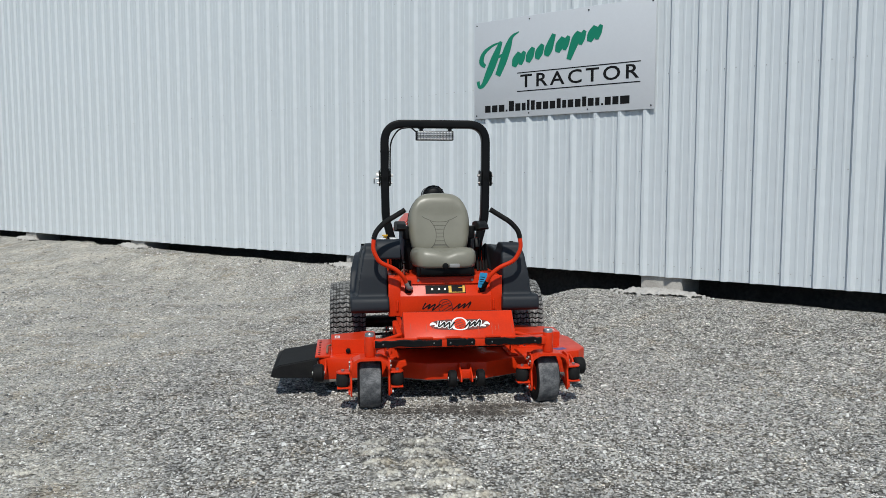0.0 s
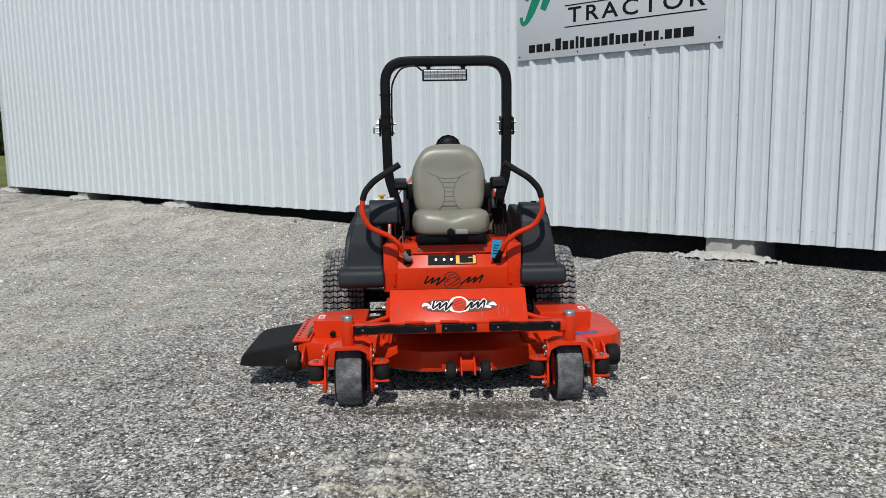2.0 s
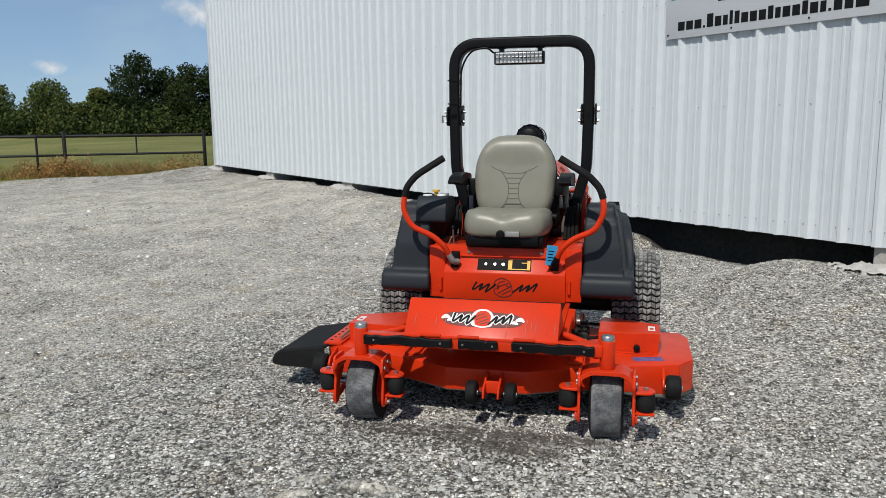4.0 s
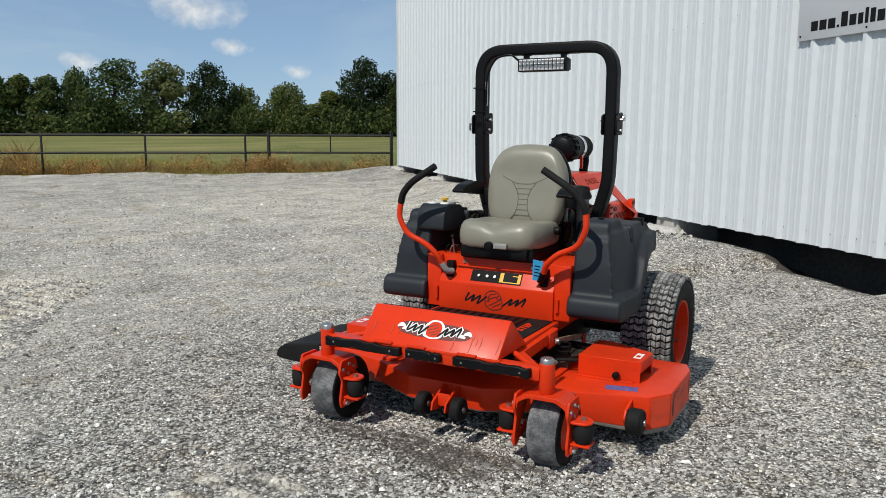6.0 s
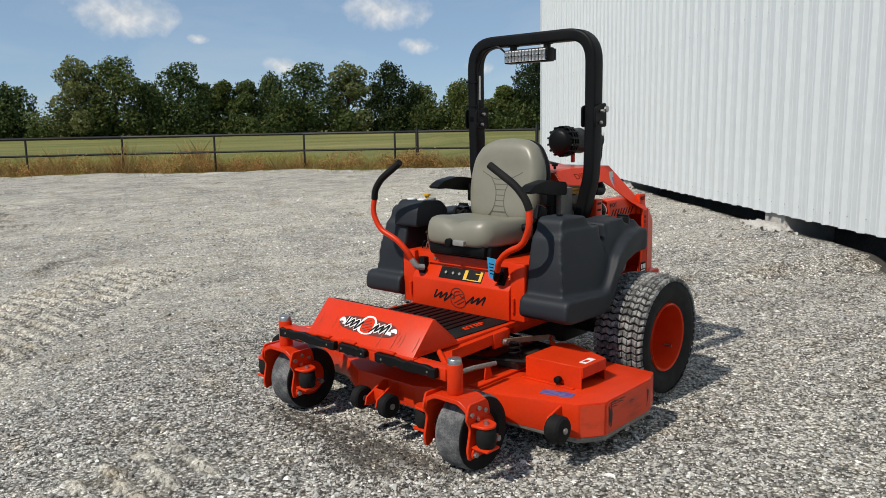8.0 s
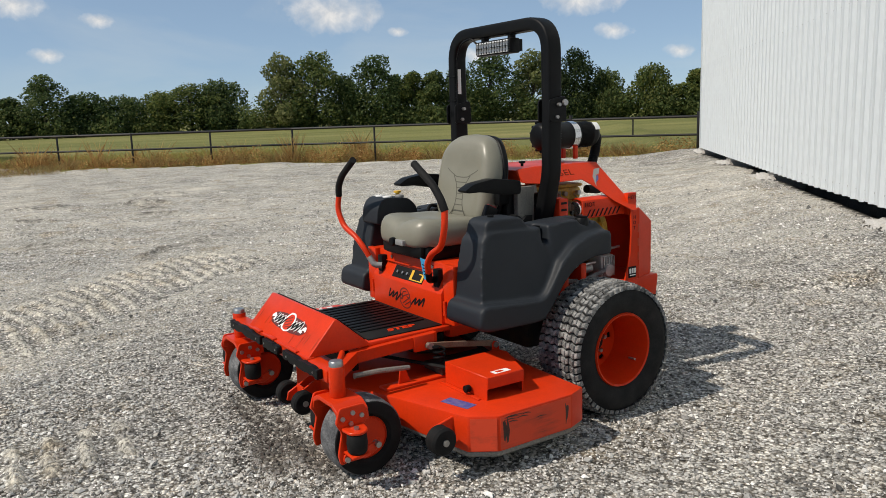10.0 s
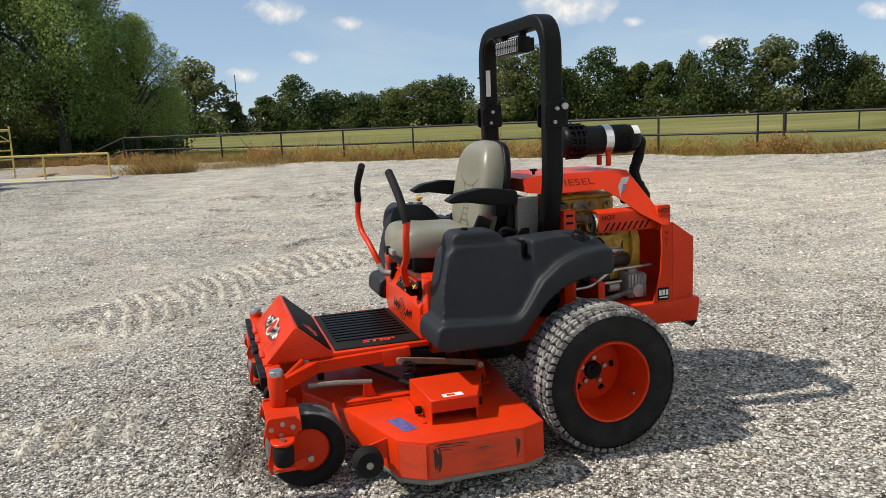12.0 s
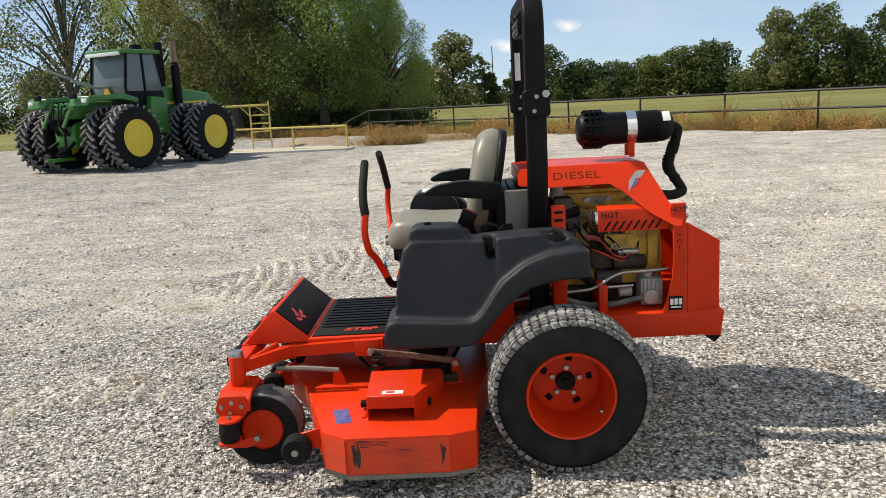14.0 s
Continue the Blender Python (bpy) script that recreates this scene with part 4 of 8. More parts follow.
spread_quads("brush", "green and brown brush at the foot of the near trees", "brush", LEAF, [(-43 + rng.uniform(-4, 2), -12 + rng.uniform(-12, 10), 0.5, 1.6, 1.6, rng.uniform(0.6, 1.3)) for k in range(40)], 30000, 0.08, 22)


def blades(name, label, spots, count, height, material, seed, lean=0.35, width=0.012):
    """Grass and weed blades round (x, y, spread, height factor)."""
    r = np.random.default_rng(seed)
    S = np.array(spots)[r.integers(0, len(spots), count)]
    p = S[:, :2] + r.normal(size=(count, 2)) * S[:, 2:3]
    h = height * S[:, 3] * (0.35 + 0.9 * r.random(count))
    a = r.random(count) * 6.283
    w = width * (0.6 + r.random(count))
    side = np.stack([np.cos(a), np.sin(a)], 1) * w[:, None]
    tip = r.normal(size=(count, 2)) * (h * lean)[:, None]
    z = np.zeros((count, 1)) - 0.02
    v = np.stack([np.hstack([p - side, z]), np.hstack([p + side, z]), np.hstack([p + side * 0.7 + tip * 0.56, h[:, None] * 0.6]), np.hstack([p + tip, h[:, None]])], 1).reshape(-1, 3)
    return tagged(new(name, quads_mesh(name, v, np.arange(count * 4).reshape(-1, 4), material)), label, "weeds", kind="stuff")


spots = []
for (x0, y0), (x1, y1) in zip(FENCE_LINE, FENCE_LINE[1:]):
    for k in range(14):
        s = rng.random()
        spots.append((x0 + (x1 - x0) * s - rng.uniform(-0.3, 0.5), y0 + (y1 - y0) * s, rng.uniform(0.10, 0.35), rng.choice((0.25, 0.3, 0.4, 0.5, 0.65, 0.9))))
blades("dry_weeds", "tall dry brown weeds along the pipe fence", spots, 34000, 0.50, DRYGRASS, 41, 0.42, 0.0030)
spots = [(x - 0.8 - 14 * rng.random() ** 2, y + rng.uniform(-2, 2), 0.9, rng.uniform(0.6, 1.2)) for x, y in FENCE_LINE for k in range(16)]
blades("field_grass", "rough green and straw grass beyond the fence", spots, 45000, 0.22, GREENGRASS, 42, 0.4, 0.006)
blades("yellow_weeds", "dead straw-coloured weeds on the yard's edge", [(-25.2 + rng.uniform(-1.5, 0.5), 2.0 + rng.uniform(-2.5, 2.5), 0.4, 1) for k in range(9)], 1800, 0.26, DRYGRASS, 43, 0.5, 0.003)

# leafy tangle at the foot of the fence
tangle = []
for (x0, y0), (x1, y1) in zip(FENCE_LINE, FENCE_LINE[1:]):
    for k in range(22):
        q, hh = rng.random(), rng.choice((0.10, 0.14, 0.18, 0.24, 0.30, 0.42))
        tangle.append((x0 + (x1 - x0) * q + rng.uniform(-0.6, 0.4), y0 + (y1 - y0) * q, hh * 0.6, rng.uniform(0.12, 0.5), rng.uniform(0.12, 0.5), hh))
spread_quads("weed_tangle", "tangled brown and green weeds at the foot of the fence", "weeds", DRYGRASS, tangle, 56000, 0.024, 46)

# taller plumed weeds standing through the fence
blades("plumed_weeds", "tall brown seeded weeds at the fence", [(x + rng.uniform(-1.4, 0.2), y + rng.uniform(-1.2, 1.2), 0.16, rng.uniform(0.7, 1.1)) for x, y in FENCE_LINE[4:9] for k in range(3)], 1100, 0.95, DRYGRASS, 44, 0.30, 0.0035)

# ---- clouds ----
# bearing, height over the horizon and width, in degrees
for b, el, w in [(143.2, 7.9, 6.2), (140.8, 5.5, 2.7), (150.3, 4.2, 3.0), (136.3, 3.9, 2.2), (155.9, 6.0, 1.6), (160.6, 7.4, 7.0), (-179.3, 7.8, 4.0), (-176.7, 3.6, 2.4),
                  (175.8, 6.9, 2.2), (-172.1, 1.6, 2.6), (126.9, 7.7, 4.5), (179.0, 4.7, 2.2), (151.0, 10.5, 6.0), (132.0, 10.0, 5.0)]:
    far = 2600.0
    c = Vector((far * math.cos(radians(b)), far * math.sin(radians(b)), far * math.tan(radians(el))))
    half = far * math.tan(radians(w)) * 0.66
    bm = bmesh.new()
    bmesh.ops.create_grid(bm, x_segments=1, y_segments=1, size=0.5, matrix=Matrix.Diagonal((half * 2, half * 0.85, 1, 1)))
    cl = part("cloud", bm, CLOUD)
    cl.matrix_world = Matrix.Translation(c) @ (-c).to_track_quat("Z", "Y").to_matrix().to_4x4()
    tagged(cl, "small white fair-weather cloud far off", "cloud", "clouds", "structure")


# ---- green articulated tractor ----
def big_wheel(parent, x, y, z, r, w, outer):
    """A lugged tractor wheel with its axis along y. outer: +1 or -1, the side of the dish."""
    tyre = part("wheel", made(lathe, [(-w / 2, r * 0.56), (-w / 2, r * 0.86), (-w * 0.40, r * 0.93), (0, r * 0.955), (w * 0.40, r * 0.93), (w / 2, r * 0.86), (w / 2, r * 0.56)], (x, y, z), "y", 36, True), RUBBER, parent, "black lugged tyre on a yellow rim")
    lugs = bmesh.new()
    for k in range(26):
        for s in (-1, 1):
            a = 2 * math.pi * (k + (0.5 if s > 0 else 0)) / 26
            m = Matrix.Translation((x, y, z)) @ Matrix.Rotation(a, 4, "Y") @ Matrix.Translation((0, s * w * 0.25, r * 0.95)) @ Matrix.Rotation(s * radians(42), 4, "Z")
            box(lugs, -0.026, 0.026, -w * 0.32, w * 0.32, -0.05, 0.05, 0, m)
    part("lug_ring", lugs, TREAD, tyre)["kind"] = "stuff"
    o = outer * w
    part("rim", made(lathe, [(o * 0.48, r * 0.58), (o * 0.46, r * 0.53), (o * 0.20, r * 0.525), (o * 0.16, r * 0.505), (-o * 0.22, r * 0.49), (-o * 0.34, r * 0.44), (-o * 0.38, r * 0.20), (-o * 0.30, r * 0.19), (-o * 0.30, r * 0.10), (-o * 0.14, r * 0.09), (-o * 0.14, 0.0)], (x, y, z), "y", 32), RIMYELLOW, tyre)
    bolts = bmesh.new()
    for k in range(10):
        a = 2 * math.pi * k / 10
        cyl(bolts, (x + r * 0.22 * math.cos(a), y - o * 0.40, z + r * 0.22 * math.sin(a)), (x + r * 0.22 * math.cos(a), y - o * 0.30, z + r * 0.22 * math.sin(a)), 0.042, 6)
    part("wheel_bolts", bolts, RUSTY, tyre)["kind"] = "stuff"
    return tyre


def green_tractor():
    f = Vector((-0.953, 0.302, 0))
    t = thing("tractor", "green articulated tractor with dual yellow-rimmed wheels and a glass cab", "tractor",
              Matrix(((f.x, -f.y, 0, -17.87), (f.y, f.x, 0, -7.2), (0, 0, 1, 0), (0, 0, 0, 1))))
    for x in (0.0, 3.2):
        for y in (-1.78, -1.02, 1.02, 1.78):
            big_wheel(t, x, y, 0.93, 0.95, 0.52, 1 if y > 0 else -1)
        part("axle", made(cyl, (x, -1.9, 0.93), (x, 1.9, 0.93), 0.13, 12), GREEN, t)
    part("rear_frame", made(prism, [(-0.8, 0.75), (1.5, 0.65), (1.5, 1.35), (-0.3, 1.45), (-0.8, 1.3)], "y", -0.42, 0.42, 0.04), GREEN, t)
    part("front_frame", made(prism, [(1.7, 0.65), (4.4, 0.75), (4.4, 1.2), (1.7, 1.3)], "y", -0.4, 0.4, 0.04), GREEN, t)
    part("hitch", made(box, -0.98, -0.75, -0.16, 0.16, 0.55, 0.80, 0.03), BLACK, t)
    for s in (-1, 1):
        part("fender", made(prism, [(-0.95, 1.75), (-0.85, 1.98), (0.4, 2.02), (0.9, 1.9), (0.9, 1.78), (0.3, 1.88), (-0.7, 1.86)], "y", s * 0.5, s * 1.25, 0.02), GREEN, t)
        part("tail_lamp", made(box, -0.93, -0.86, s * 1.0, s * 1.2, 1.82, 1.92, 0.01), LAMP, t)
        part("lift_arm", made(tube, [(-0.3, s * 0.35, 1.72), (-0.85, s * 0.42, 1.66), (-1.15, s * 0.42, 1.25)], 0.05, 8, 0.1), GREEN, t)
        part("side_tank", made(prism, [(1.55, 0.95), (2.35, 0.95), (2.35, 1.9), (1.7, 1.95)], "y", s * 0.42, s * 0.95, 0.06), GREEN, t)
        part("step_plate", made(box, 1.5, 1.9, s * 0.95, s * 1.1, 0.7, 0.76, 0.01), GREEN, t)
    part("deck_plate", made(box, -0.8, 0.6, -0.5, 0.5, 1.45, 1.85, 0.04), GREEN, t)
    part("hood", made(prism, [(2.4, 1.25), (4.95, 1.25), (5.0, 1.75), (4.8, 2.02), (2.4, 2.26)], "y", -0.5, 0.5, 0.08), GREEN, t)
    part("grille", made(box, 4.96, 5.04, -0.4, 0.4, 1.28, 1.72, 0.02), BLACK, t)
    part("hood_stripe", made(box, 2.6, 4.6, -0.506, 0.506, 1.72, 1.79), RIMYELLOW, t)
    cab = bmesh.new()
    prism(cab, [(1.05, 1.5), (2.4, 1.5), (2.45, 2.2), (2.25, 3.06), (1.12, 3.06), (0.95, 2.2)], "y", -0.72, 0.72, 0.05)
    cabin = part("cab", cab, GLASS, t, "cab of opaque glass coloured with its pale reflections")
    for x0, z0, x1, z1 in ((0.95, 2.2, 1.12, 3.06), (2.45, 2.2, 2.25, 3.06), (1.7, 1.5, 1.7, 3.06), (1.05, 1.5, 0.95, 2.2)):
        for s in (-1, 1):
            part("cab_pillar", made(cyl, (x0, s * 0.72, z0), (x1, s * 0.72, z1), 0.045, 8), BLACK, cabin)
    part("cab_roof", made(box, 0.9, 2.45, -0.78, 0.78, 3.05, 3.16, 0.04), GREEN, t)
    part("cab_base", made(box, 1.0, 2.45, -0.74, 0.74, 1.4, 2.1, 0.04), BLACK, t)
    part("roof_lamps", made(box, 0.86, 0.92, -0.7, 0.7, 3.0, 3.09, 0.01), LAMP, t)
    part("beacon", made(cyl, (1.1, -0.5, 3.15), (1.1, -0.5, 3.22), 0.05, 10), YELLOW, t)
    part("warning_triangle", made(prism, [(-0.17, 2.0), (0.17, 2.0), (0, 2.28)], "x", 0.88, 0.90), YELLOW, t, "orange warning triangle")
    for y, h, r in ((-0.35, 3.40, 0.13), (0.62, 3.40, 0.20)):
        part("exhaust_stack", made(lathe, [(1.9, r * 0.75), (2.35, r * 0.75), (2.40, r), (h - 0.06, r), (h, r * 0.9), (h, 0)], (2.80, y, 0), "z", 18), BLACK, t)
    part("muffler", made(lathe, [(1.5, 0.14), (2.75, 0.14), (2.80, 0.10), (2.85, 0.10)], (3.12, -0.66, 0), "z", 16), BLACK, t)
    part("exhaust_pipe", made(lathe, [(2.85, 0.10), (3.42, 0.10), (3.42, 0.085), (2.9, 0.085)], (3.12, -0.66, 0), "z", 16), RUSTY, t, "rusty exhaust pipe")
    for s in (-1, 1):
        part("drawbar_link", made(tube, [(-0.55, s * 0.30, 1.0), (-1.15, s * 0.42, 0.70), (-1.45, s * 0.42, 0.62)], 0.05, 8, 0.1), BLACK, t)
        part("lift_rod", made(cyl, (-1.12, s * 0.43, 1.28), (-1.15, s * 0.42, 0.72), 0.035, 8), BLACK, t)
        part("work_lamp", made(box, -0.99, -0.90, s * 0.62, s * 0.86, 1.93, 2.06, 0.02), BLACK, t)
        part("hose_boom", made(tube, [(0.95, s * 0.25 + 0.15, 2.22), (0.2, s * 0.35 + 0.1, 2.30 + 0.1 * s), (-0.75, s * 0.5, 2.52 + 0.16 * s)], 0.032, 8, 0.2), GREYPLATE, t)
        for k in range(3):
            part("hydraulic_hose", made(tube, [(-0.45, s * (0.10 + 0.08 * k), 1.75), (-0.95, s * (0.12 + 0.08 * k), 1.90 - 0.12 * k), (-1.02, s * (0.10 + 0.10 * k), 1.35), (-0.82, s * (0.10 + 0.06 * k), 1.05)], 0.022, 6, 0.12), RUBBER, t)
    part("coupler_block", made(box, -0.98, -0.78, -0.36, 0.36, 1.28, 1.46, 0.02), BLACK, t)
    part("drawbar", made(box, -1.50, -0.60, -0.07, 0.07, 0.44, 0.52, 0.01), GREEN, t)
    for z in (0.55, 0.85, 1.15):
        part("ladder_rung", made(box, 1.62, 2.15, 0.96, 1.10, z, z + 0.05, 0.008), GREEN, t)
    part("seat_back", made(box, 1.30, 1.42, -0.28, 0.28, 2.05, 2.62, 0.05), BLACK, t)
    for ob in t.children:
        if ob.name.split(".")[0] not in ("wheel", "axle"):
            ob.scale.z, ob.location.z = 1.16, -0.13
    return t


green_tractor()


# ---- yellow pipe stand and ramp by the yard's edge ----
def yellow_rail():
    y = thing("guard_rail", "faded yellow pipe guard rail on a low concrete ramp", "rail")
    a, b, c = Vector((-23.05, -0.75, 0)), Vector((-22.85, -2.6, 0)), Vector((-23.6, -5.6, 0))
    for p in (a, a.lerp(c, 0.42), c):
        part("post", made(cyl, p, p + Vector((0, 0, 0.82)), 0.035, 8), PIPEYELLOW, y)
    part("top_rail", made(cyl, a + Vector((0, 0, 0.82)), c + Vector((0, 0, 0.86)), 0.035, 8), PIPEYELLOW, y)
    part("foot_rail", made(cyl, a + Vector((0, 0, 0.06)), c + Vector((0, 0, 0.06)), 0.035, 8), PIPEYELLOW, y)
    ramp_slab = tagged(part("ramp_slab", made(prism, [(-23.1, -0.5), (-22.5, -0.6), (-22.8, -7.0), (-25.4, -7.0), (-25.0, -2.0)], "z", -0.1, 0.07, 0.02), PALE_CONCRETE), "pale concrete ramp slab at the yard's edge", "slab", kind="structure")
    s = thing("scaffold_stand", "yellow welded pipe stand with a ladder side", "scaffold")
    corners = [Vector((-24.9, -4.95, 0)), Vector((-24.4, -6.9, 0)), Vector((-24.9, -7.2, 0)), Vector((-25.3, -4.35, 0))]
    for p in corners:
        part("leg", made(cyl, p, p + Vector((0, 0, 1.84 if p is corners[3] else 1.72)), 0.030, 8), PIPEYELLOW, s)
    for p, q in zip(corners, corners[1:] + corners[:1]):
        part("top_bar", made(cyl, p + Vector((0, 0, 1.7)), q + Vector((0, 0, 1.7)), 0.04, 8), PIPEYELLOW, s)
    for z in (0.38, 0.71, 1.02, 1.33):
        part("rung", made(cyl, corners[0] + Vector((0, 0, z)), corners[3] + Vector((0, 0, z)), 0.025, 8), PIPEYELLOW, s)
    for p, q in ((corners[0], corners[1]), (corners[1], corners[0]), (corners[3], corners[2])):
        part("gusset", made(cyl, p + Vector((0, 0, 1.30)), p.lerp(q, 0.18) + Vector((0, 0, 1.68)), 0.020, 8), PIPEYELLOW, s)


yellow_rail()
def mound(label, cx, cy, length, width, height, turn, seed):
    bm = bmesh.new()
    lathe(bm, [(-0.25, 1.15), (0.02, 1.0), (0.45, 0.72), (0.85, 0.35), (1.0, 0.0)], (0, 0, 0), "z", 40)
    bmesh.ops.subdivide_edges(bm, edges=bm.edges, cuts=1, use_grid_fill=True)
    for v in bm.verts:
        k = v.co.copy()
        v.co = Vector((k.x * length, k.y * width, k.z * height))
        v.co += Vector((0.15, 0.15, 0.16 * height + 0.05)) * (noise.noise(v.co * 1.3 + Vector((seed, 0, 0))) + 0.5 * noise.noise(v.co * 4 + Vector((seed, 3, 0))))
    bm.transform(pose(cx, cy, 0, 0, 0, turn))
    return tagged(part("dirt_mound", bm, EARTH, None, "", 60), label, "mound", kind="structure")


mound("low tan dirt mound beyond the yellow rail", -25.9, -2.7, 1.9, 0.9, 0.42, 85, 1)
mound("long low bank of tan dirt along the fence", -26.4, 1.6, 3.0, 0.9, 0.20, 118, 2)
blades("straw_clump", "heap of dead straw beside the yellow rail", [(-24.6 + rng.uniform(-0.5, 0.4), 0.6 + rng.uniform(-0.9, 0.7), 0.22, 1) for k in range(10)], 5200, 0.36, DRYGRASS, 45, 0.55, 0.003)


# ---- far utility poles ----
for x, y, h in ((-146, -5.3, 10.6),):
    pole = thing("utility_pole", "thin grey utility pole beyond the trees", "utility pole", pose(x, y, 0), "far poles")
    part("shaft", made(cyl, (0, 0, -0.3), (0, 0, h), 0.13, 8, 0.08), BARK, pole)
    part("cap", made(cyl, (0, 0, h), (0, 0, h + 0.15), 0.10, 8), STEEL, pole)


# ---- zero-turn mower ----
MOWER = pose(0.1074, 5.0889, 0, 0, 0, 6.9)      # x across (reader's right when it faces you), y towards its back
mower = thing("mower", "orange and black zero-turn diesel mower with a grey seat on gravel", "lawn mower", MOWER)


def both(f):
    for s in (-1, 1):
        f(s)


# -- front frame and casters
frame_bar = bmesh.new()
box(frame_bar, -0.56, 0.56, -0.035, 0.035, 0.406, 0.461, 0.008)
part("front_axle_beam", frame_bar, ORANGE, mower)


def caster(s):
    x = 0.581 * s
    c = part("caster_fork", made(prism, rounded([(-0.128, 0.275), (-0.118, 0.325), (-0.07, 0.352), (0.07, 0.352), (0.118, 0.325), (0.128, 0.275), (0.112, 0.275), (0.106, 0.31), (0.062, 0.334), (-0.062, 0.334), (-0.106, 0.31), (-0.112, 0.275)], 0.012, 3), "y", -0.062, 0.075, 0.003, 1, Matrix.Translation((x, 0, 0))), ORANGE, mower, "orange sprung caster fork")
    part("spindle_tube", made(cyl, (x, 0, 0.352), (x, 0, 0.482), 0.034, 24, None, 0.003), ORANGE, c)
    part("spindle_cap", made(lathe, [(0.480, 0.0305), (0.498, 0.0305), (0.504, 0.026), (0.506, 0.0)], (x, 0, 0), "z", 20), STEEL, c, "bare steel cap")
    for k in (-1, 1):
        px = x + 0.120 * k
        part("side_plate", made(prism, rounded([(-0.075, 0.285), (-0.055, 0.345), (0.055, 0.345), (0.072, 0.295), (0.05, 0.255), (-0.005, 0.20), (-0.02, 0.115), (-0.06, 0.105), (-0.07, 0.15), (-0.05, 0.24)], 0.012, 3), "x", px - 0.006, px + 0.006, 0.002, 1), ORANGE, c)
        part("ear_plate", made(prism, rounded([(px, -0.055), (px + 0.075 * k, -0.05), (px + 0.098 * k, -0.01), (px + 0.075 * k, 0.035), (px, 0.05)], 0.02, 4), "z", 0.252, 0.264, 0.003, 1), ORANGE, c)
        part("spring_rubber", made(lathe, [(0.168, 0.034), (0.176, 0.040), (0.21, 0.043), (0.245, 0.040), (0.252, 0.034)], (px + 0.052 * k, -0.008, 0), "z", 20), RUBBER, c, "black rubber spring")
        part("swing_arm", made(prism, rounded([(-0.05, 0.155), (0.02, 0.150), (0.115, 0.18), (0.125, 0.15), (0.06, 0.118), (-0.055, 0.118)], 0.012, 3), "x", px + 0.008 * k, px + 0.018 * k, 0.002, 1), ORANGE, c)
        part("lower_cup", made(box, min(px, px + 0.09 * k), max(px, px + 0.09 * k), -0.048, 0.032, 0.156, 0.167, 0.004), ORANGE, c)
        bolts = bmesh.new()
        for by, bz in ((-0.045, 0.30), (0.0, 0.318), (0.04, 0.30), (-0.01, 0.275)):
            cyl(bolts, (px, by, bz), (px + 0.014 * k, by, bz), 0.010, 8)
        cyl(bolts, (px, 0.1, 0.163), (px + 0.034 * k, 0.1, 0.163), 0.013, 8)
        cyl(bolts, (px, -0.04, 0.133), (px + 0.03 * k, -0.04, 0.133), 0.011, 8)
        cyl(bolts, (px + 0.052 * k, -0.008, 0.262), (px + 0.052 * k, -0.008, 0.275), 0.011, 8)
        part("bolts", bolts, STEEL, c)["kind"] = "stuff"
    w = part("front_wheel", made(lathe, [(-0.050, 0.085), (-0.072, 0.105), (-0.077, 0.135), (-0.070, 0.155), (-0.055, 0.163), (0, 0.166), (0.055, 0.163), (0.070, 0.155), (0.077, 0.135), (0.072, 0.105), (0.050, 0.085)], (x, 0.10, 0.163), "x", 40, True), RUBBER, mower, "small smooth front tyre grey with dust")
    part("tread_band", made(lathe, [(-0.066, 0.1575), (-0.054, 0.1645), (0, 0.1675), (0.054, 0.1645), (0.066, 0.1575), (0.05, 0.15), (-0.05, 0.15)], (x, 0.10, 0.163), "x", 48, True), DUSTY_RUBBER, w, "dusty grey worn tread")
    for k in (-1, 1):
        part("rim", made(lathe, [(0.056 * k, 0.092), (0.062 * k, 0.086), (0.040 * k, 0.078), (0.030 * k, 0.045), (0.052 * k, 0.036), (0.052 * k, 0.0)], (x, 0.10, 0.163), "x", 28), ORANGE, w)


both(caster)
for x0, x1 in ((-0.55, -0.125), (-0.092, 0.090), (0.155, 0.525)):
    rb = random.Random(int(x0 * 1000))
    worn = [x0 + (x1 - x0) * k / 14 for k in range(15)]
    chewed = [(u, 0.464 - 0.004 * rb.random() - 0.006 * (rb.random() < 0.25)) for u in worn] + [(u, 0.415 + 0.005 * rb.random() + 0.007 * (rb.random() < 0.25)) for u in worn[::-1]]
    b = part("bumper_strip", made(prism, [(u, z) for u, z in chewed], "y", -0.062, -0.036, 0.003, 1), BLACK, mower, "black rubber bumper strip with chewed edges")
    holes = bmesh.new()
    for k in range(2):
        u = x0 + (x1 - x0) * (0.12 + 0.76 * k)
        cyl(holes, (u, -0.064, 0.440), (u, -0.055, 0.440), 0.005, 8)
    part("bolts", holes, STEEL, b)["kind"] = "stuff"


def side_rail(s):
    part("side_rail", made(sweep, [(0.545 * s, 0.0, 0.42), (0.37 * s, 0.19, 0.43), (0.37 * s, 0.62, 0.445)], [(-0.022, -0.026), (0.022, -0.026), (0.022, 0.026), (-0.022, 0.026)]), ORANGE, mower)
    part("frame_stay", made(cyl, (0.53 * s, 0.02, 0.432), (0.375 * s, 0.13, 0.462), 0.013, 10), ORANGE, mower)
    part("main_rail", made(box, 0.30 * s - 0.03, 0.30 * s + 0.03, 0.74, 2.12, 0.405, 0.515, 0.006), ORANGE, mower)


both(side_rail)
# added plate, black in place of the shade behind the bumper
part("shade_plate", made(box, -0.335, 0.335, 0.20, 0.23, 0.350, 0.42, 0.004), BLACK, mower, "black plate standing in for shade under the toe board")

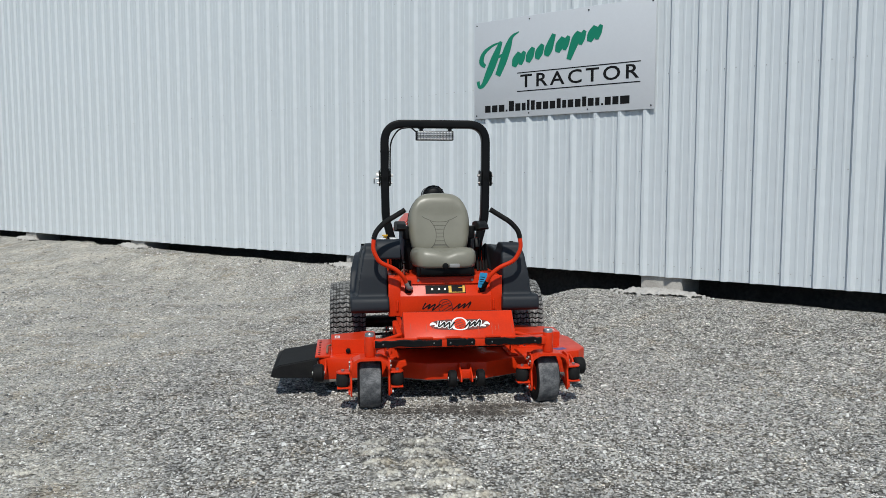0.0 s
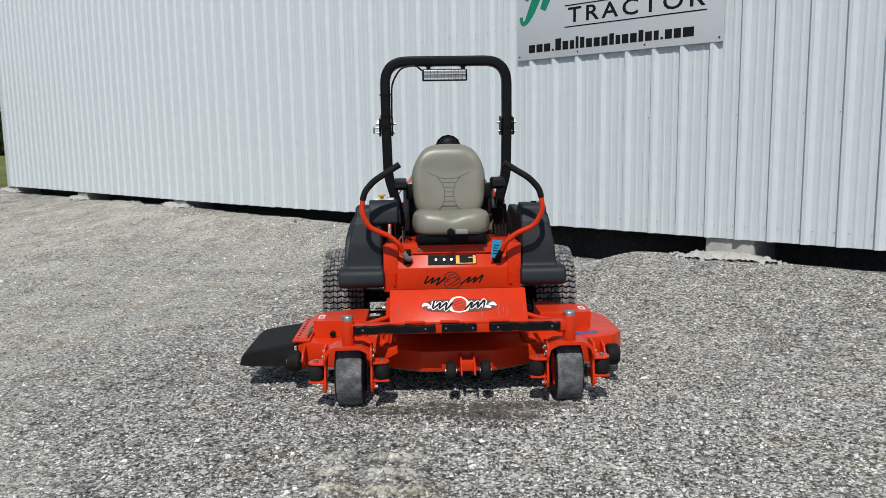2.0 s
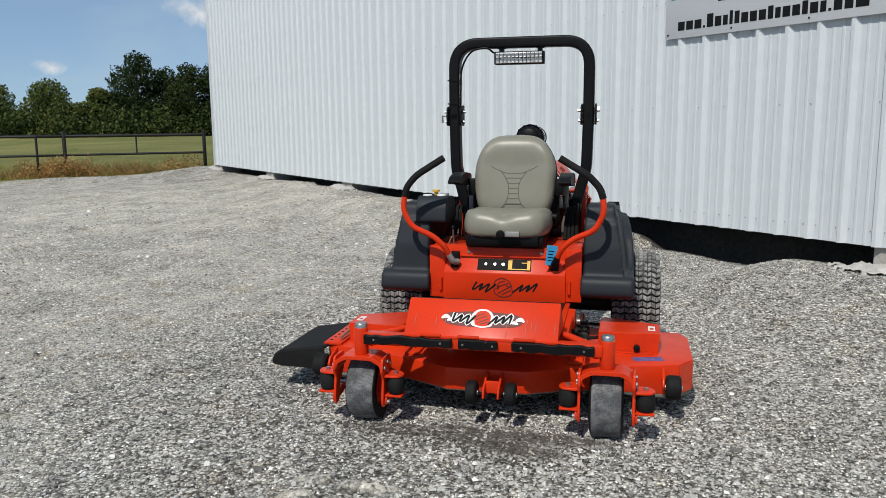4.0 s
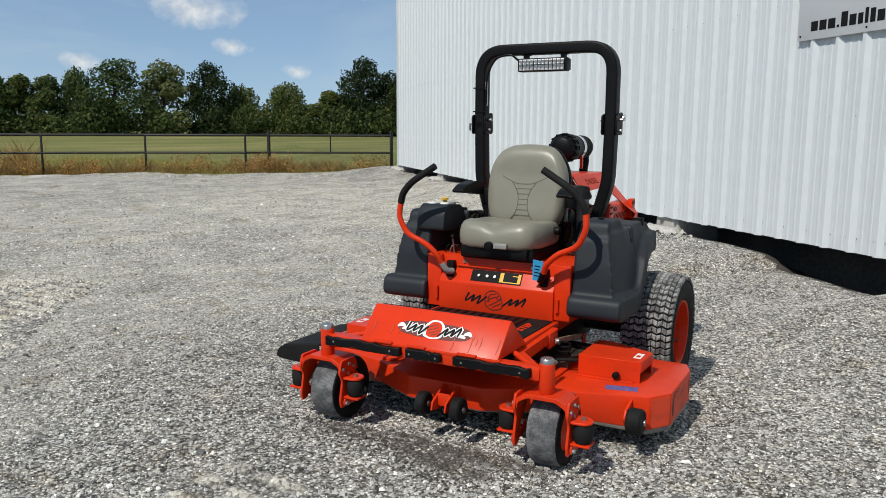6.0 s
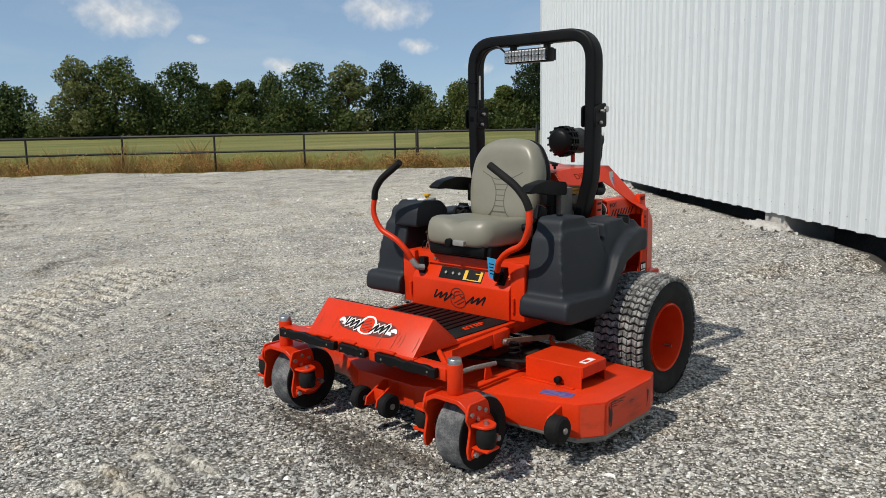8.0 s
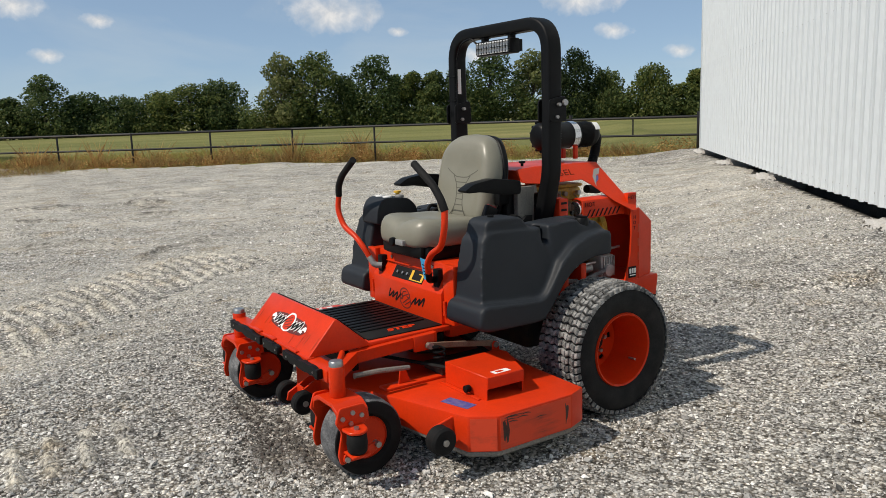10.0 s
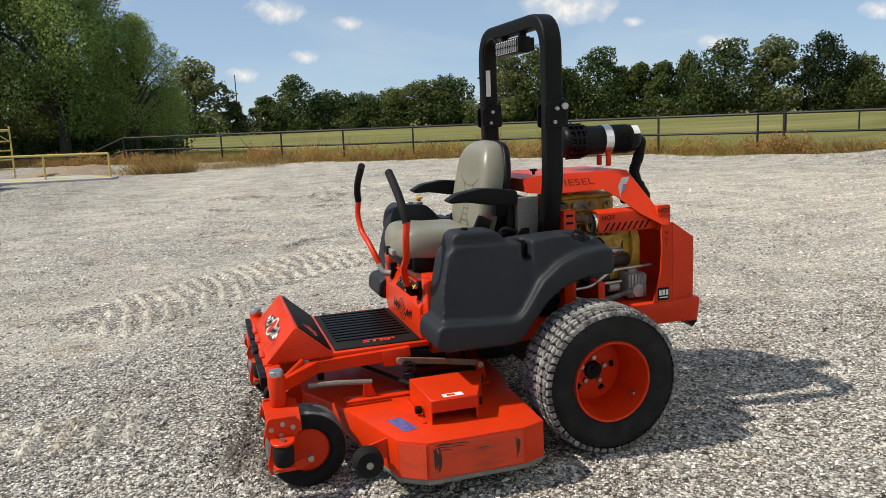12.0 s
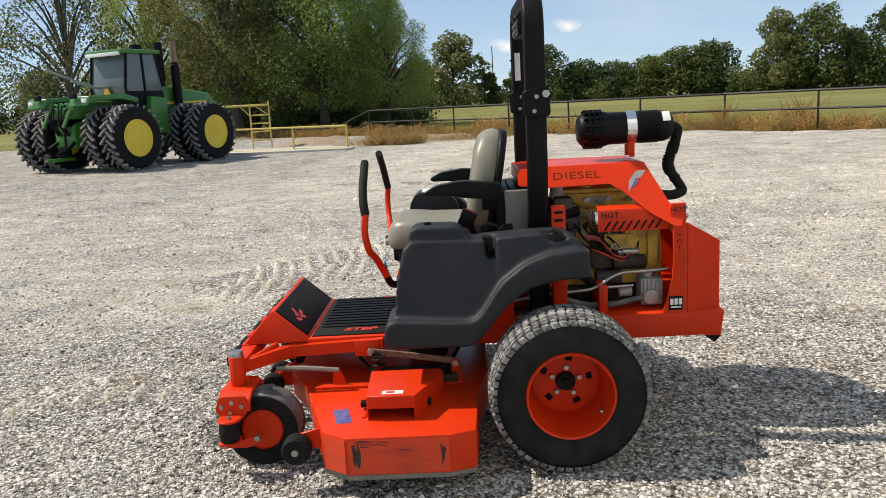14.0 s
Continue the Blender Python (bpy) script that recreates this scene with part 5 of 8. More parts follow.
# -- footwell: ramp, floor and grip mats
ramp_body = bmesh.new()
prism(ramp_body, [(-0.028, 0.462), (0.108, 0.612), (0.122, 0.612), (0.275, 0.476), (0.275, 0.462)], "x", -0.362, 0.362, 0.004, 2)
ramp_plate = part("footwell_ramp", ramp_body, ORANGE, mower, "orange sloped toe plate with a white and black badge")
part("ramp_lip", made(box, -0.372, 0.372, -0.036, 0.0, 0.455, 0.467, 0.003), ORANGE, ramp_plate)
for x0 in (-0.28, -0.10, 0.16):
    part("hinge", made(box, x0, x0 + 0.10, -0.042, -0.022, 0.463, 0.475, 0.004), ORANGE, ramp_plate)
floor_plate = part("footwell_floor", made(box, -0.362, 0.362, 0.27, 0.72, 0.455, 0.478, 0.004), ORANGE, mower)
mat_bm = bmesh.new()
box(mat_bm, -0.335, 0.335, 0.285, 0.69, 0.478, 0.484, 0.002)
mat_ob = part("floor_mat", mat_bm, RUBBER, mower, "ribbed black rubber floor mat")
for k in range(11):
    x = -0.318 + k * 0.050
    part("mat_rib", made(box, x, x + 0.030, 0.31, 0.665, 0.484, 0.490, 0.002), BLACK, mat_ob)
slope = Matrix.Translation((0, 0.198, 0.5455)) @ Matrix.Rotation(radians(-41.6), 4, "X")
toe = bmesh.new()
box(toe, -0.335, 0.335, -0.095, 0.09, 0, 0.006, 0.002, slope)
toe_pad = part("toe_mat", toe, RUBBER, mower, "black rubber toe mat with an orange print")
print_bm = bmesh.new()
for k, (u, v, a) in enumerate(((0.15, 0.0, 20), (0.18, 0.02, -30), (0.21, -0.01, 15), (0.24, 0.015, -20), (0.195, -0.025, 60))):
    box(print_bm, -0.022, 0.022, -0.010, 0.010, 0.0065, 0.0075, 0, slope @ Matrix.Translation((u, v, 0)) @ Matrix.Rotation(radians(a), 4, "Z"))
part("toe_print", print_bm, ORANGE, toe_pad)["kind"] = "stuff"
word = bmesh.new()
lettering(word, "STEP", 0.055, Matrix.Translation((0.262, 0.50, 0.4845)) @ Matrix.Rotation(radians(90), 4, "Z"), 0.0008, 0.2, 1.0, 0.16, 0.002)
part("mat_word", word, ORANGE, mat_ob, "orange printed word")

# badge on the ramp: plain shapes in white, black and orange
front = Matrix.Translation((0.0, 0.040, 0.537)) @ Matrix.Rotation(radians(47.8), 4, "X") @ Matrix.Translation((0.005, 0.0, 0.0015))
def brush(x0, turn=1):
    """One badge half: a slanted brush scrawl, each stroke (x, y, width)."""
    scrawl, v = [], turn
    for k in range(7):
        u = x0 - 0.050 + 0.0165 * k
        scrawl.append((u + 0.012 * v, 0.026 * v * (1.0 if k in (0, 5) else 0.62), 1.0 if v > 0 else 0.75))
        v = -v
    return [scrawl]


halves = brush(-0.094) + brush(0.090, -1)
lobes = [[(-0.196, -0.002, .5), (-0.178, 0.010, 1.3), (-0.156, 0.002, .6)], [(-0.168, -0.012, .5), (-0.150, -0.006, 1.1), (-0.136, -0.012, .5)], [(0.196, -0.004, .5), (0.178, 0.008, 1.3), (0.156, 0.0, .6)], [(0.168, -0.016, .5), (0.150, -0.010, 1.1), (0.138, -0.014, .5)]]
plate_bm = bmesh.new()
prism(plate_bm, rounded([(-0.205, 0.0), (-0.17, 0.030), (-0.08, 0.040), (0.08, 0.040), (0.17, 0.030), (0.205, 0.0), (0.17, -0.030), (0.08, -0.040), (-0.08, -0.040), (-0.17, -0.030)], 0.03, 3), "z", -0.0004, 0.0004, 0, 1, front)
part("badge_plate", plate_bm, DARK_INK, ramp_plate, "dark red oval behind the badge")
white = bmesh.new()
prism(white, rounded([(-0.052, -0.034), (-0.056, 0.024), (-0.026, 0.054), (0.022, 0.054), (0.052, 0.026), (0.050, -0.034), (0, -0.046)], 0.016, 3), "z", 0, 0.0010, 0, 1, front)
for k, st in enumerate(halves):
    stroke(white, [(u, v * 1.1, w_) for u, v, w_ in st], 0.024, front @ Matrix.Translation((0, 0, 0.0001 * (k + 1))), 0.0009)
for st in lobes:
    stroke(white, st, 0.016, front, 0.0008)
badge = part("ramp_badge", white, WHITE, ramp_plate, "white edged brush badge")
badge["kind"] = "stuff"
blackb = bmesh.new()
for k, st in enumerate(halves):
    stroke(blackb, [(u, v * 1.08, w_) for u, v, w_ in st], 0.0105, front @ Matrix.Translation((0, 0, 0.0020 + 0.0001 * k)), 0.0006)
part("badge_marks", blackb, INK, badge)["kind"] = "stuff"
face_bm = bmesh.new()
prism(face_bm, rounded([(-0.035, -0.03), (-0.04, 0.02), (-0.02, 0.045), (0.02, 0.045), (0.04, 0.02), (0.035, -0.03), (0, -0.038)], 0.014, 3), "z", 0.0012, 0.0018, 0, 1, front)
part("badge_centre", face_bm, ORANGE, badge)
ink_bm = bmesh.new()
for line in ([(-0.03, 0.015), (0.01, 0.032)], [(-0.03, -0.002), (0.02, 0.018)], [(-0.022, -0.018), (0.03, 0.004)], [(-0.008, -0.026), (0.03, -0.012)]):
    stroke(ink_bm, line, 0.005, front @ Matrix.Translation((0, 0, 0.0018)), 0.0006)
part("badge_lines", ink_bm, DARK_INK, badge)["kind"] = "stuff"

drips = bmesh.new()
rng_d = random.Random(3)
for k in range(9):
    u, v0 = rng_d.uniform(-0.34, 0.34), rng_d.uniform(-0.02, 0.03)
    if abs(u) < 0.2 and k % 3:
        u = math.copysign(0.2 + 0.14 * rng_d.random(), u)
    ln = rng_d.uniform(0.03, 0.085)
    stroke(drips, [(u, v0, .4), (u + 0.002, v0 - ln * 0.5, 1), (u - 0.001, max(-0.095, v0 - ln), .3)], 0.004, front, 0.0005)
part("drip_streaks", drips, ORANGE_WORN, ramp_plate, "thin dark dribbles")["kind"] = "stuff"

# -- seat pedestal and panel
panel_bm = bmesh.new()
prism(panel_bm, [(0.690, 0.478), (0.690, 0.632), (0.742, 0.718), (0.742, 0.765), (0.80, 0.765), (0.80, 0.478)], "x", -0.335, 0.335, 0.004)
panel = part("front_panel", panel_bm, ORANGE, mower, "orange control panel with dark print and switches")
body_bm = bmesh.new()
box(body_bm, -0.415, 0.415, 0.735, 1.22, 0.515, 0.772, 0.006)
part("seat_base", body_bm, ORANGE, mower)
for s in (-1, 1):
    part("panel_flange", made(box, s * 0.375 - 0.045, s * 0.375 + 0.045, 0.705, 0.74, 0.485, 0.775, 0.006), ORANGE, panel)
    part("hinge_pin", made(cyl, (s * 0.355, 0.697, 0.53), (s * 0.355, 0.697, 0.60), 0.009, 10), ORANGE, panel)
    part("lever_slot", made(box, s * 0.275 - 0.022, s * 0.275 + 0.022, 0.70, 0.742, 0.655, 0.745, 0.004), BLACK, panel)
tilt = Matrix.Translation((0.0, 0.7165, 0.675)) @ Matrix.Rotation(radians(58.8), 4, "X")
decal = part("switch_plate", made(box, -0.148, 0.148, -0.032, 0.034, 0.0, 0.003, 0.001, tilt), INK, panel, "black instrument decal with yellow warning panels")
for u0, u1 in ((0.022, 0.044), (0.126, 0.143)):
    part("warning_print", made(box, u0, u1, -0.026, 0.028, 0.003, 0.004, 0, tilt), YELLOW, decal)
part("warning_print", made(box, 0.044, 0.126, -0.026, -0.021, 0.003, 0.004, 0, tilt), YELLOW, decal)
part("warning_print", made(box, 0.096, 0.126, 0.012, 0.017, 0.003, 0.004, 0, tilt), YELLOW, decal)
for u in (-0.10, -0.05, -0.005):
    part("switch_knob", made(cyl, tilt @ Vector((u, 0.0, 0.002)), tilt @ Vector((u, 0.0, 0.012)), 0.008, 14), STEEL, decal)
part("panel_lip", made(box, -0.245, 0.245, 0.724, 0.745, 0.7165, 0.7225, 0.002), ORANGE, panel)
for u in (-0.20, 0.20):
    part("panel_bolt", made(cyl, (u, 0.738, 0.742), (u, 0.730, 0.742), 0.009, 8), STEEL, panel)
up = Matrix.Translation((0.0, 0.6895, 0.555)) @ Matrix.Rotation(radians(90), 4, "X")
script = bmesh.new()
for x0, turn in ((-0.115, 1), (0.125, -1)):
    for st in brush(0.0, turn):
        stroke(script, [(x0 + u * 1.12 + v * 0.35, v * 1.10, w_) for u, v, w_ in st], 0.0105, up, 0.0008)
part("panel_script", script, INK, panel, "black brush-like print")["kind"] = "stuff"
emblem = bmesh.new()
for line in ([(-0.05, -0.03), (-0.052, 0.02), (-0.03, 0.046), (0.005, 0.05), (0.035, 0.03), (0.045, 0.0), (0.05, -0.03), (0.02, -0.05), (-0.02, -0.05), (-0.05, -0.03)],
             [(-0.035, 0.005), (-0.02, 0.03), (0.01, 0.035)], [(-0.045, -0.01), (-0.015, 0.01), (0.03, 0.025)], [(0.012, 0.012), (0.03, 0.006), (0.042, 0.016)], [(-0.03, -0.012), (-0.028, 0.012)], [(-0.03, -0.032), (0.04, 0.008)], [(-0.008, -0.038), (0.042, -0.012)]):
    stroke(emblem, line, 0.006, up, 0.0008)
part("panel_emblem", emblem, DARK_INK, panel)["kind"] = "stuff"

# -- seat
def pillow(outline, thick, extra, m):
    """A stuffed pad over a plan outline (u, v), with its face towards +z of the pose m."""
    bm = bmesh.new()
    pts = [Vector(p) for p in outline]
    mid = sum(pts, Vector((0, 0))) / len(pts)
    rows = []
    for k, h in ((0.0, 1), (0.2, 1), (0.4, 1), (0.58, 1), (0.72, 0.99), (0.83, 0.95), (0.91, 0.87), (0.965, 0.73), (0.995, 0.52), (1.0, 0.36), (0.985, 0.18), (0.95, 0.06), (0.9, 0.0), (0.0, 0.0)):
        row = []
        for p in pts:
            q = mid + (p - mid) * k
            row.append(bm.verts.new((q.x, q.y, thick * h + (extra(q.x, q.y) * h if h > 0.3 else 0))))
        rows.append(row)
    for r0, r1 in zip(rows, rows[1:]):
        for i in range(len(pts)):
            j = (i + 1) % len(pts)
            bm.faces.new((r0[i], r0[j], r1[j], r1[i]))
    bmesh.ops.remove_doubles(bm, verts=bm.verts, dist=1e-5)
    bmesh.ops.recalc_face_normals(bm, faces=bm.faces)
    bm.transform(m)
    return bm


def cushion_form(x, y):
    return 0.022 * (abs(x) / 0.22) ** 2 - 0.020 * math.exp(-(x / 0.045) ** 2) * smooth(0.86, 0.68, y) + 0.016 * smooth(0.90, 0.72, y) - 0.012 * smooth(0.70, 0.645, y)


seat_plan = rounded([(-0.205, 0.655), (0.0, 0.640), (0.205, 0.655), (0.243, 0.80), (0.235, 1.085), (-0.235, 1.085), (-0.243, 0.80)], 0.085, 7)
cushion = part("seat_cushion", pillow(seat_plan, 0.116, cushion_form, Matrix.Translation((0, 0, 0.838))), VINYL, mower, "grey vinyl seat cushion", 70)
outline = rounded([(-0.205, -0.02), (-0.240, 0.14), (-0.236, 0.31), (-0.150, 0.448), (0.0, 0.462), (0.150, 0.448), (0.236, 0.31), (0.240, 0.14), (0.205, -0.02)], 0.10, 6)
lean = Matrix.Translation((0, 1.085, 0.925)) @ Matrix.Rotation(radians(-11), 4, "X")
towards = lean @ Matrix.Translation((0, 0.045, 0)) @ Matrix.Rotation(radians(90), 4, "X")
backrest = part("seat_back", pillow(outline, 0.105, lambda x, y: 0.016 * smooth(0.13, 0.2, abs(x)) + 0.010 * smooth(0.27, 0.36, y) - 0.02 * smooth(0.40, 0.46, y), towards), VINYL, mower, "grey vinyl backrest with stitched ribs", 70)
shell = bmesh.new()
prism(shell, [(x * 1.01, z * 1.005 + 0.002) for x, z in outline], "y", 0.03, 0.068, 0.014, 3, lean)
part("seat_shell", shell, BLACK, backrest, "black plastic seat shell")
seams = bmesh.new()
seam_face = towards @ Matrix.Translation((0, 0, 0.1045))
for line in ([(-0.158, 0.282), (-0.125, 0.258), (-0.075, 0.235), (-0.05, 0.225), (0.0, 0.222), (0.05, 0.225), (0.075, 0.235), (0.125, 0.258), (0.158, 0.282)], [(-0.075, 0.235), (-0.035, 0.17), (-0.03, 0.10), (-0.045, 0.05), (-0.07, 0.02)], [(0.075, 0.235), (0.035, 0.17), (0.03, 0.10), (0.045, 0.05), (0.07, 0.02)],
             [(-0.05, 0.195), (0.05, 0.195)], [(-0.038, 0.165), (0.038, 0.165)], [(-0.032, 0.135), (0.032, 0.135)], [(-0.03, 0.105), (0.03, 0.105)], [(-0.036, 0.075), (0.036, 0.075)], [(-0.05, 0.045), (0.05, 0.045)]):
    stroke(seams, line, 0.0050, seam_face, 0.0012)
part("seat_stitching", seams, SEAM, backrest)["kind"] = "stuff"
part("seat_support", made(box, -0.215, 0.215, 0.70, 1.10, 0.770, 0.851, 0.018), BLACK, mower, "black seat suspension base")
part("seat_bellows", made(box, -0.19, 0.19, 0.675, 0.72, 0.785, 0.848, 0.012), BLACK, mower)
latch = part("seat_knob", made(cyl, (-0.010, 0.622, 0.857), (-0.010, 0.665, 0.857), 0.022, 18, None, 0.004), BLACK, cushion, "black weight dial")
part("seat_plate", made(box, 0.018, 0.092, 0.630, 0.662, 0.845, 0.872, 0.003), GREYPLATE, cushion, "small grey instruction plate")


def armrest(s):
    a = part("armrest", made(prism, rounded([(0.845, 1.118), (0.90, 1.148), (1.02, 1.165), (1.19, 1.145), (1.19, 1.075), (1.05, 1.085), (0.94, 1.105), (0.86, 1.105)], 0.02, 4), "x", s * 0.275, s * 0.345, 0.016, 3), BLACK, mower, "black padded armrest", 60)
    part("armrest_bracket", made(box, min(s * 0.235, s * 0.28), max(s * 0.235, s * 0.28), 1.10, 1.17, 1.02, 1.12, 0.008), BLACK, a)


both(armrest)
part("recline_knob", made(cyl, (0.232, 0.95, 0.918), (0.265, 0.95, 0.918), 0.022, 16, None, 0.004), BLACK, cushion, "black side knob")
part("buckle_button", made(box, -0.013, 0.013, -0.022, 0.022, 0.038, 0.044, 0.002, Matrix.Translation((0.285, 1.03, 0.985)) @ Matrix.Rotation(radians(-25), 4, "X")), RED, mower)
part("seat_belt_buckle", made(box, -0.018, 0.018, -0.035, 0.035, -0.04, 0.04, 0.008, Matrix.Translation((0.285, 1.03, 0.985)) @ Matrix.Rotation(radians(-25), 4, "X")), BLACK, mower, "black seat belt buckle")
part("belt_webbing", made(tube, [(0.285, 1.04, 0.96), (0.27, 1.07, 0.88), (0.24, 1.12, 0.84)], 0.014, 8, 0.03), BLACK, mower)


# -- steering levers
def lever(s):
    low = part("drive_lever", made(tube, [(s * 0.526, 0.60, 1.065), (s * 0.535, 0.59, 0.985), (s * 0.49, 0.60, 0.893), (s * 0.375, 0.615, 0.843), (s * 0.315, 0.63, 0.785), (s * 0.295, 0.65, 0.735)], 0.0155, 12, 0.04), ORANGE, mower, "bent orange drive lever")
    part("lever_grip", made(tube, [(s * 0.305, 0.585, 1.265), (s * 0.458, 0.588, 1.172), (s * 0.512, 0.592, 1.11), (s * 0.527, 0.60, 1.06)], 0.0185, 12, 0.05), RUBBER, low, "black rubber grip")
    part("lever_foot", made(tube, [(s * 0.297, 0.648, 0.74), (s * 0.275, 0.665, 0.695), (s * 0.255, 0.70, 0.69)], 0.017, 10, 0.03), GREYPLATE if s < 0 else BLACK, low)


both(lever)
tag = part("paper_tag", made(box, -0.028, 0.028, -0.001, 0.001, -0.045, 0.07, 0, Matrix.Translation((0.262, 0.655, 0.735)) @ Matrix.Rotation(radians(14), 4, "X") @ Matrix.Rotation(radians(6), 4, "Y")), BLUETAG, mower, "blue paper tag tied to the lever")
bars = bmesh.new()
for k in range(4):
    box(bars, -0.018, 0.012 - 0.004 * (k % 2), -0.002, -0.001, 0.035 - k * 0.018, 0.040 - k * 0.018, 0, Matrix.Translation((0.262, 0.655, 0.735)) @ Matrix.Rotation(radians(14), 4, "X") @ Matrix.Rotation(radians(6), 4, "Y"))
part("tag_print", bars, INK, tag)["kind"] = "stuff"


# -- fuel tanks with fenders
def tank(s):
    bm = bmesh.new()
    body = [(0.70, 0.545), (0.722, 0.78), (0.752, 0.915), (0.80, 0.945), (1.06, 0.94), (1.11, 0.948), (1.33, 0.957), (1.44, 0.953), (1.505, 0.90), (1.525, 0.86), (1.515, 0.80), (1.38, 0.785), (1.26, 0.755), (1.15, 0.67), (1.03, 0.545)]
    prism(bm, rounded(body, 0.03, 4), "x", 0.425, 0.535, 0.012, 2)
    # the outer half, with the strap slot and the filler scoop let into its top
    outer = body[:5] + [(1.098, 0.946), (1.102, 0.858), (1.140, 0.860), (1.144, 0.949), (1.335, 0.957), (1.358, 0.926), (1.43, 0.922), (1.452, 0.943)] + body[8:]
    prism(bm, rounded(outer, 0.012, 3), "x", 0.46, 0.655, 0.0)
    for v in bm.verts:
        if v.co.x > 0.5:
            v.co.x -= 0.055 * smooth(0.62, 0.95, v.co.z)
    prism(bm, rounded([(0.765, 0.90), (0.785, 0.990), (0.815, 1.008), (0.975, 1.004), (1.005, 0.985), (1.06, 0.92), (1.05, 0.86), (0.80, 0.86)], 0.018, 4), "x", 0.435, 0.588, 0.020, 4)
    lip = [(0.655, 0.535), (0.668, 0.615), (0.70, 0.635), (1.015, 0.615), (1.055, 0.63), (1.09, 0.675), (1.16, 0.775), (1.26, 0.845), (1.36, 0.88), (1.46, 0.892), (1.528, 0.885), (1.533, 0.765), (1.40, 0.762), (1.27, 0.735), (1.18, 0.675), (1.11, 0.595), (1.045, 0.515), (0.99, 0.508), (0.70, 0.512)]
    lip_bm = bmesh.new()
    prism(lip_bm, rounded(lip, 0.02, 3), "x", 0.415, 0.695, 0.022, 4)
    for v in lip_bm.verts:
        if v.co.x > 0.5:
            v.co.x -= 0.05 * smooth(1.05, 1.5, v.co.y)
    merge(bm, lip_bm)
    if s < 0:
        flipped(bm)
    t = part("fuel_tank", bm, TANK, mower, "moulded black fuel tank and fender", 180)
    rm = t.modifiers.new("moulded", "REMESH")
    rm.mode, rm.voxel_size, rm.use_smooth_shade = "VOXEL", 0.008, True
    sm = t.modifiers.new("eased", "SMOOTH")
    sm.factor, sm.iterations = 0.5, 12
    part("filler_cap", made(lathe, [(0.90, 0.036), (0.948, 0.036), (0.955, 0.031), (0.955, 0.0)], (s * 0.565, 1.395, 0), "z", 20), BLACK, t)
    part("cap_handle", made(box, s * 0.565 - 0.034, s * 0.565 + 0.034, 1.386, 1.404, 0.953, 0.966, 0.004), BLACK, t)
    # black piece set inside the slot so that its depth reads dark
    part("slot_filler", made(box, min(s * 0.52, s * 0.556), max(s * 0.52, s * 0.556), 1.110, 1.132, 0.87, 0.942, 0.004), BLACK, t, "narrow black filler that darkens the slot")
    return t


tank_right = tank(1)
tank_left = tank(-1)
part("cup_plug", made(cyl, (0.52, 0.86, 1.002), (0.52, 0.86, 1.016), 0.016, 12), BLACK, tank_right)
pod = bmesh.new()
prism(pod, rounded([(0.72, 0.90), (0.735, 1.0), (0.775, 1.045), (0.93, 1.035), (0.98, 0.99), (1.0, 0.90)], 0.025, 4), "x", -0.50, -0.33, 0.022, 3)
pod_ob = part("control_pod", pod, TANK, tank_left, "black control pod with gauges and a gold key knob", 50)
for k, (x, y) in enumerate(((-0.455, 0.82), (-0.375, 0.82), (-0.375, 0.90))):
    part("gauge", made(cyl, (x, y, 1.036), (x, y, 1.050), 0.026, 18, None, 0.003), WHITE if k < 2 else GREYPLATE, pod_ob, "white faced dial")
part("key_knob", made(lathe, [(1.04, 0.012), (1.056, 0.012), (1.058, 0.022), (1.068, 0.022), (1.07, 0.0)], (-0.43, 0.92, 0), "z", 14), YELLOW, pod_ob, "gold coloured knob")
part("throttle_lever", made(cyl, (-0.30, 0.80, 0.77), (-0.30, 0.78, 0.86), 0.005, 8), STEEL, mower)
part("throttle_ball", made(lathe, [(-0.013, 0.0), (-0.009, 0.009), (0, 0.013), (0.009, 0.009), (0.013, 0.0)], (-0.30, 0.778, 0.87), "z", 12), BLACK, mower)
for k in range(3):
    part("control_cable", made(tube, [(-0.36 + 0.03 * k, 0.80, 0.775), (-0.34 + 0.03 * k, 0.79, 0.82), (-0.30 + 0.02 * k, 0.86, 0.81), (-0.25, 0.93, 0.775)], 0.004, 6, 0.03), RUSTY if k == 1 else BLACK, mower)

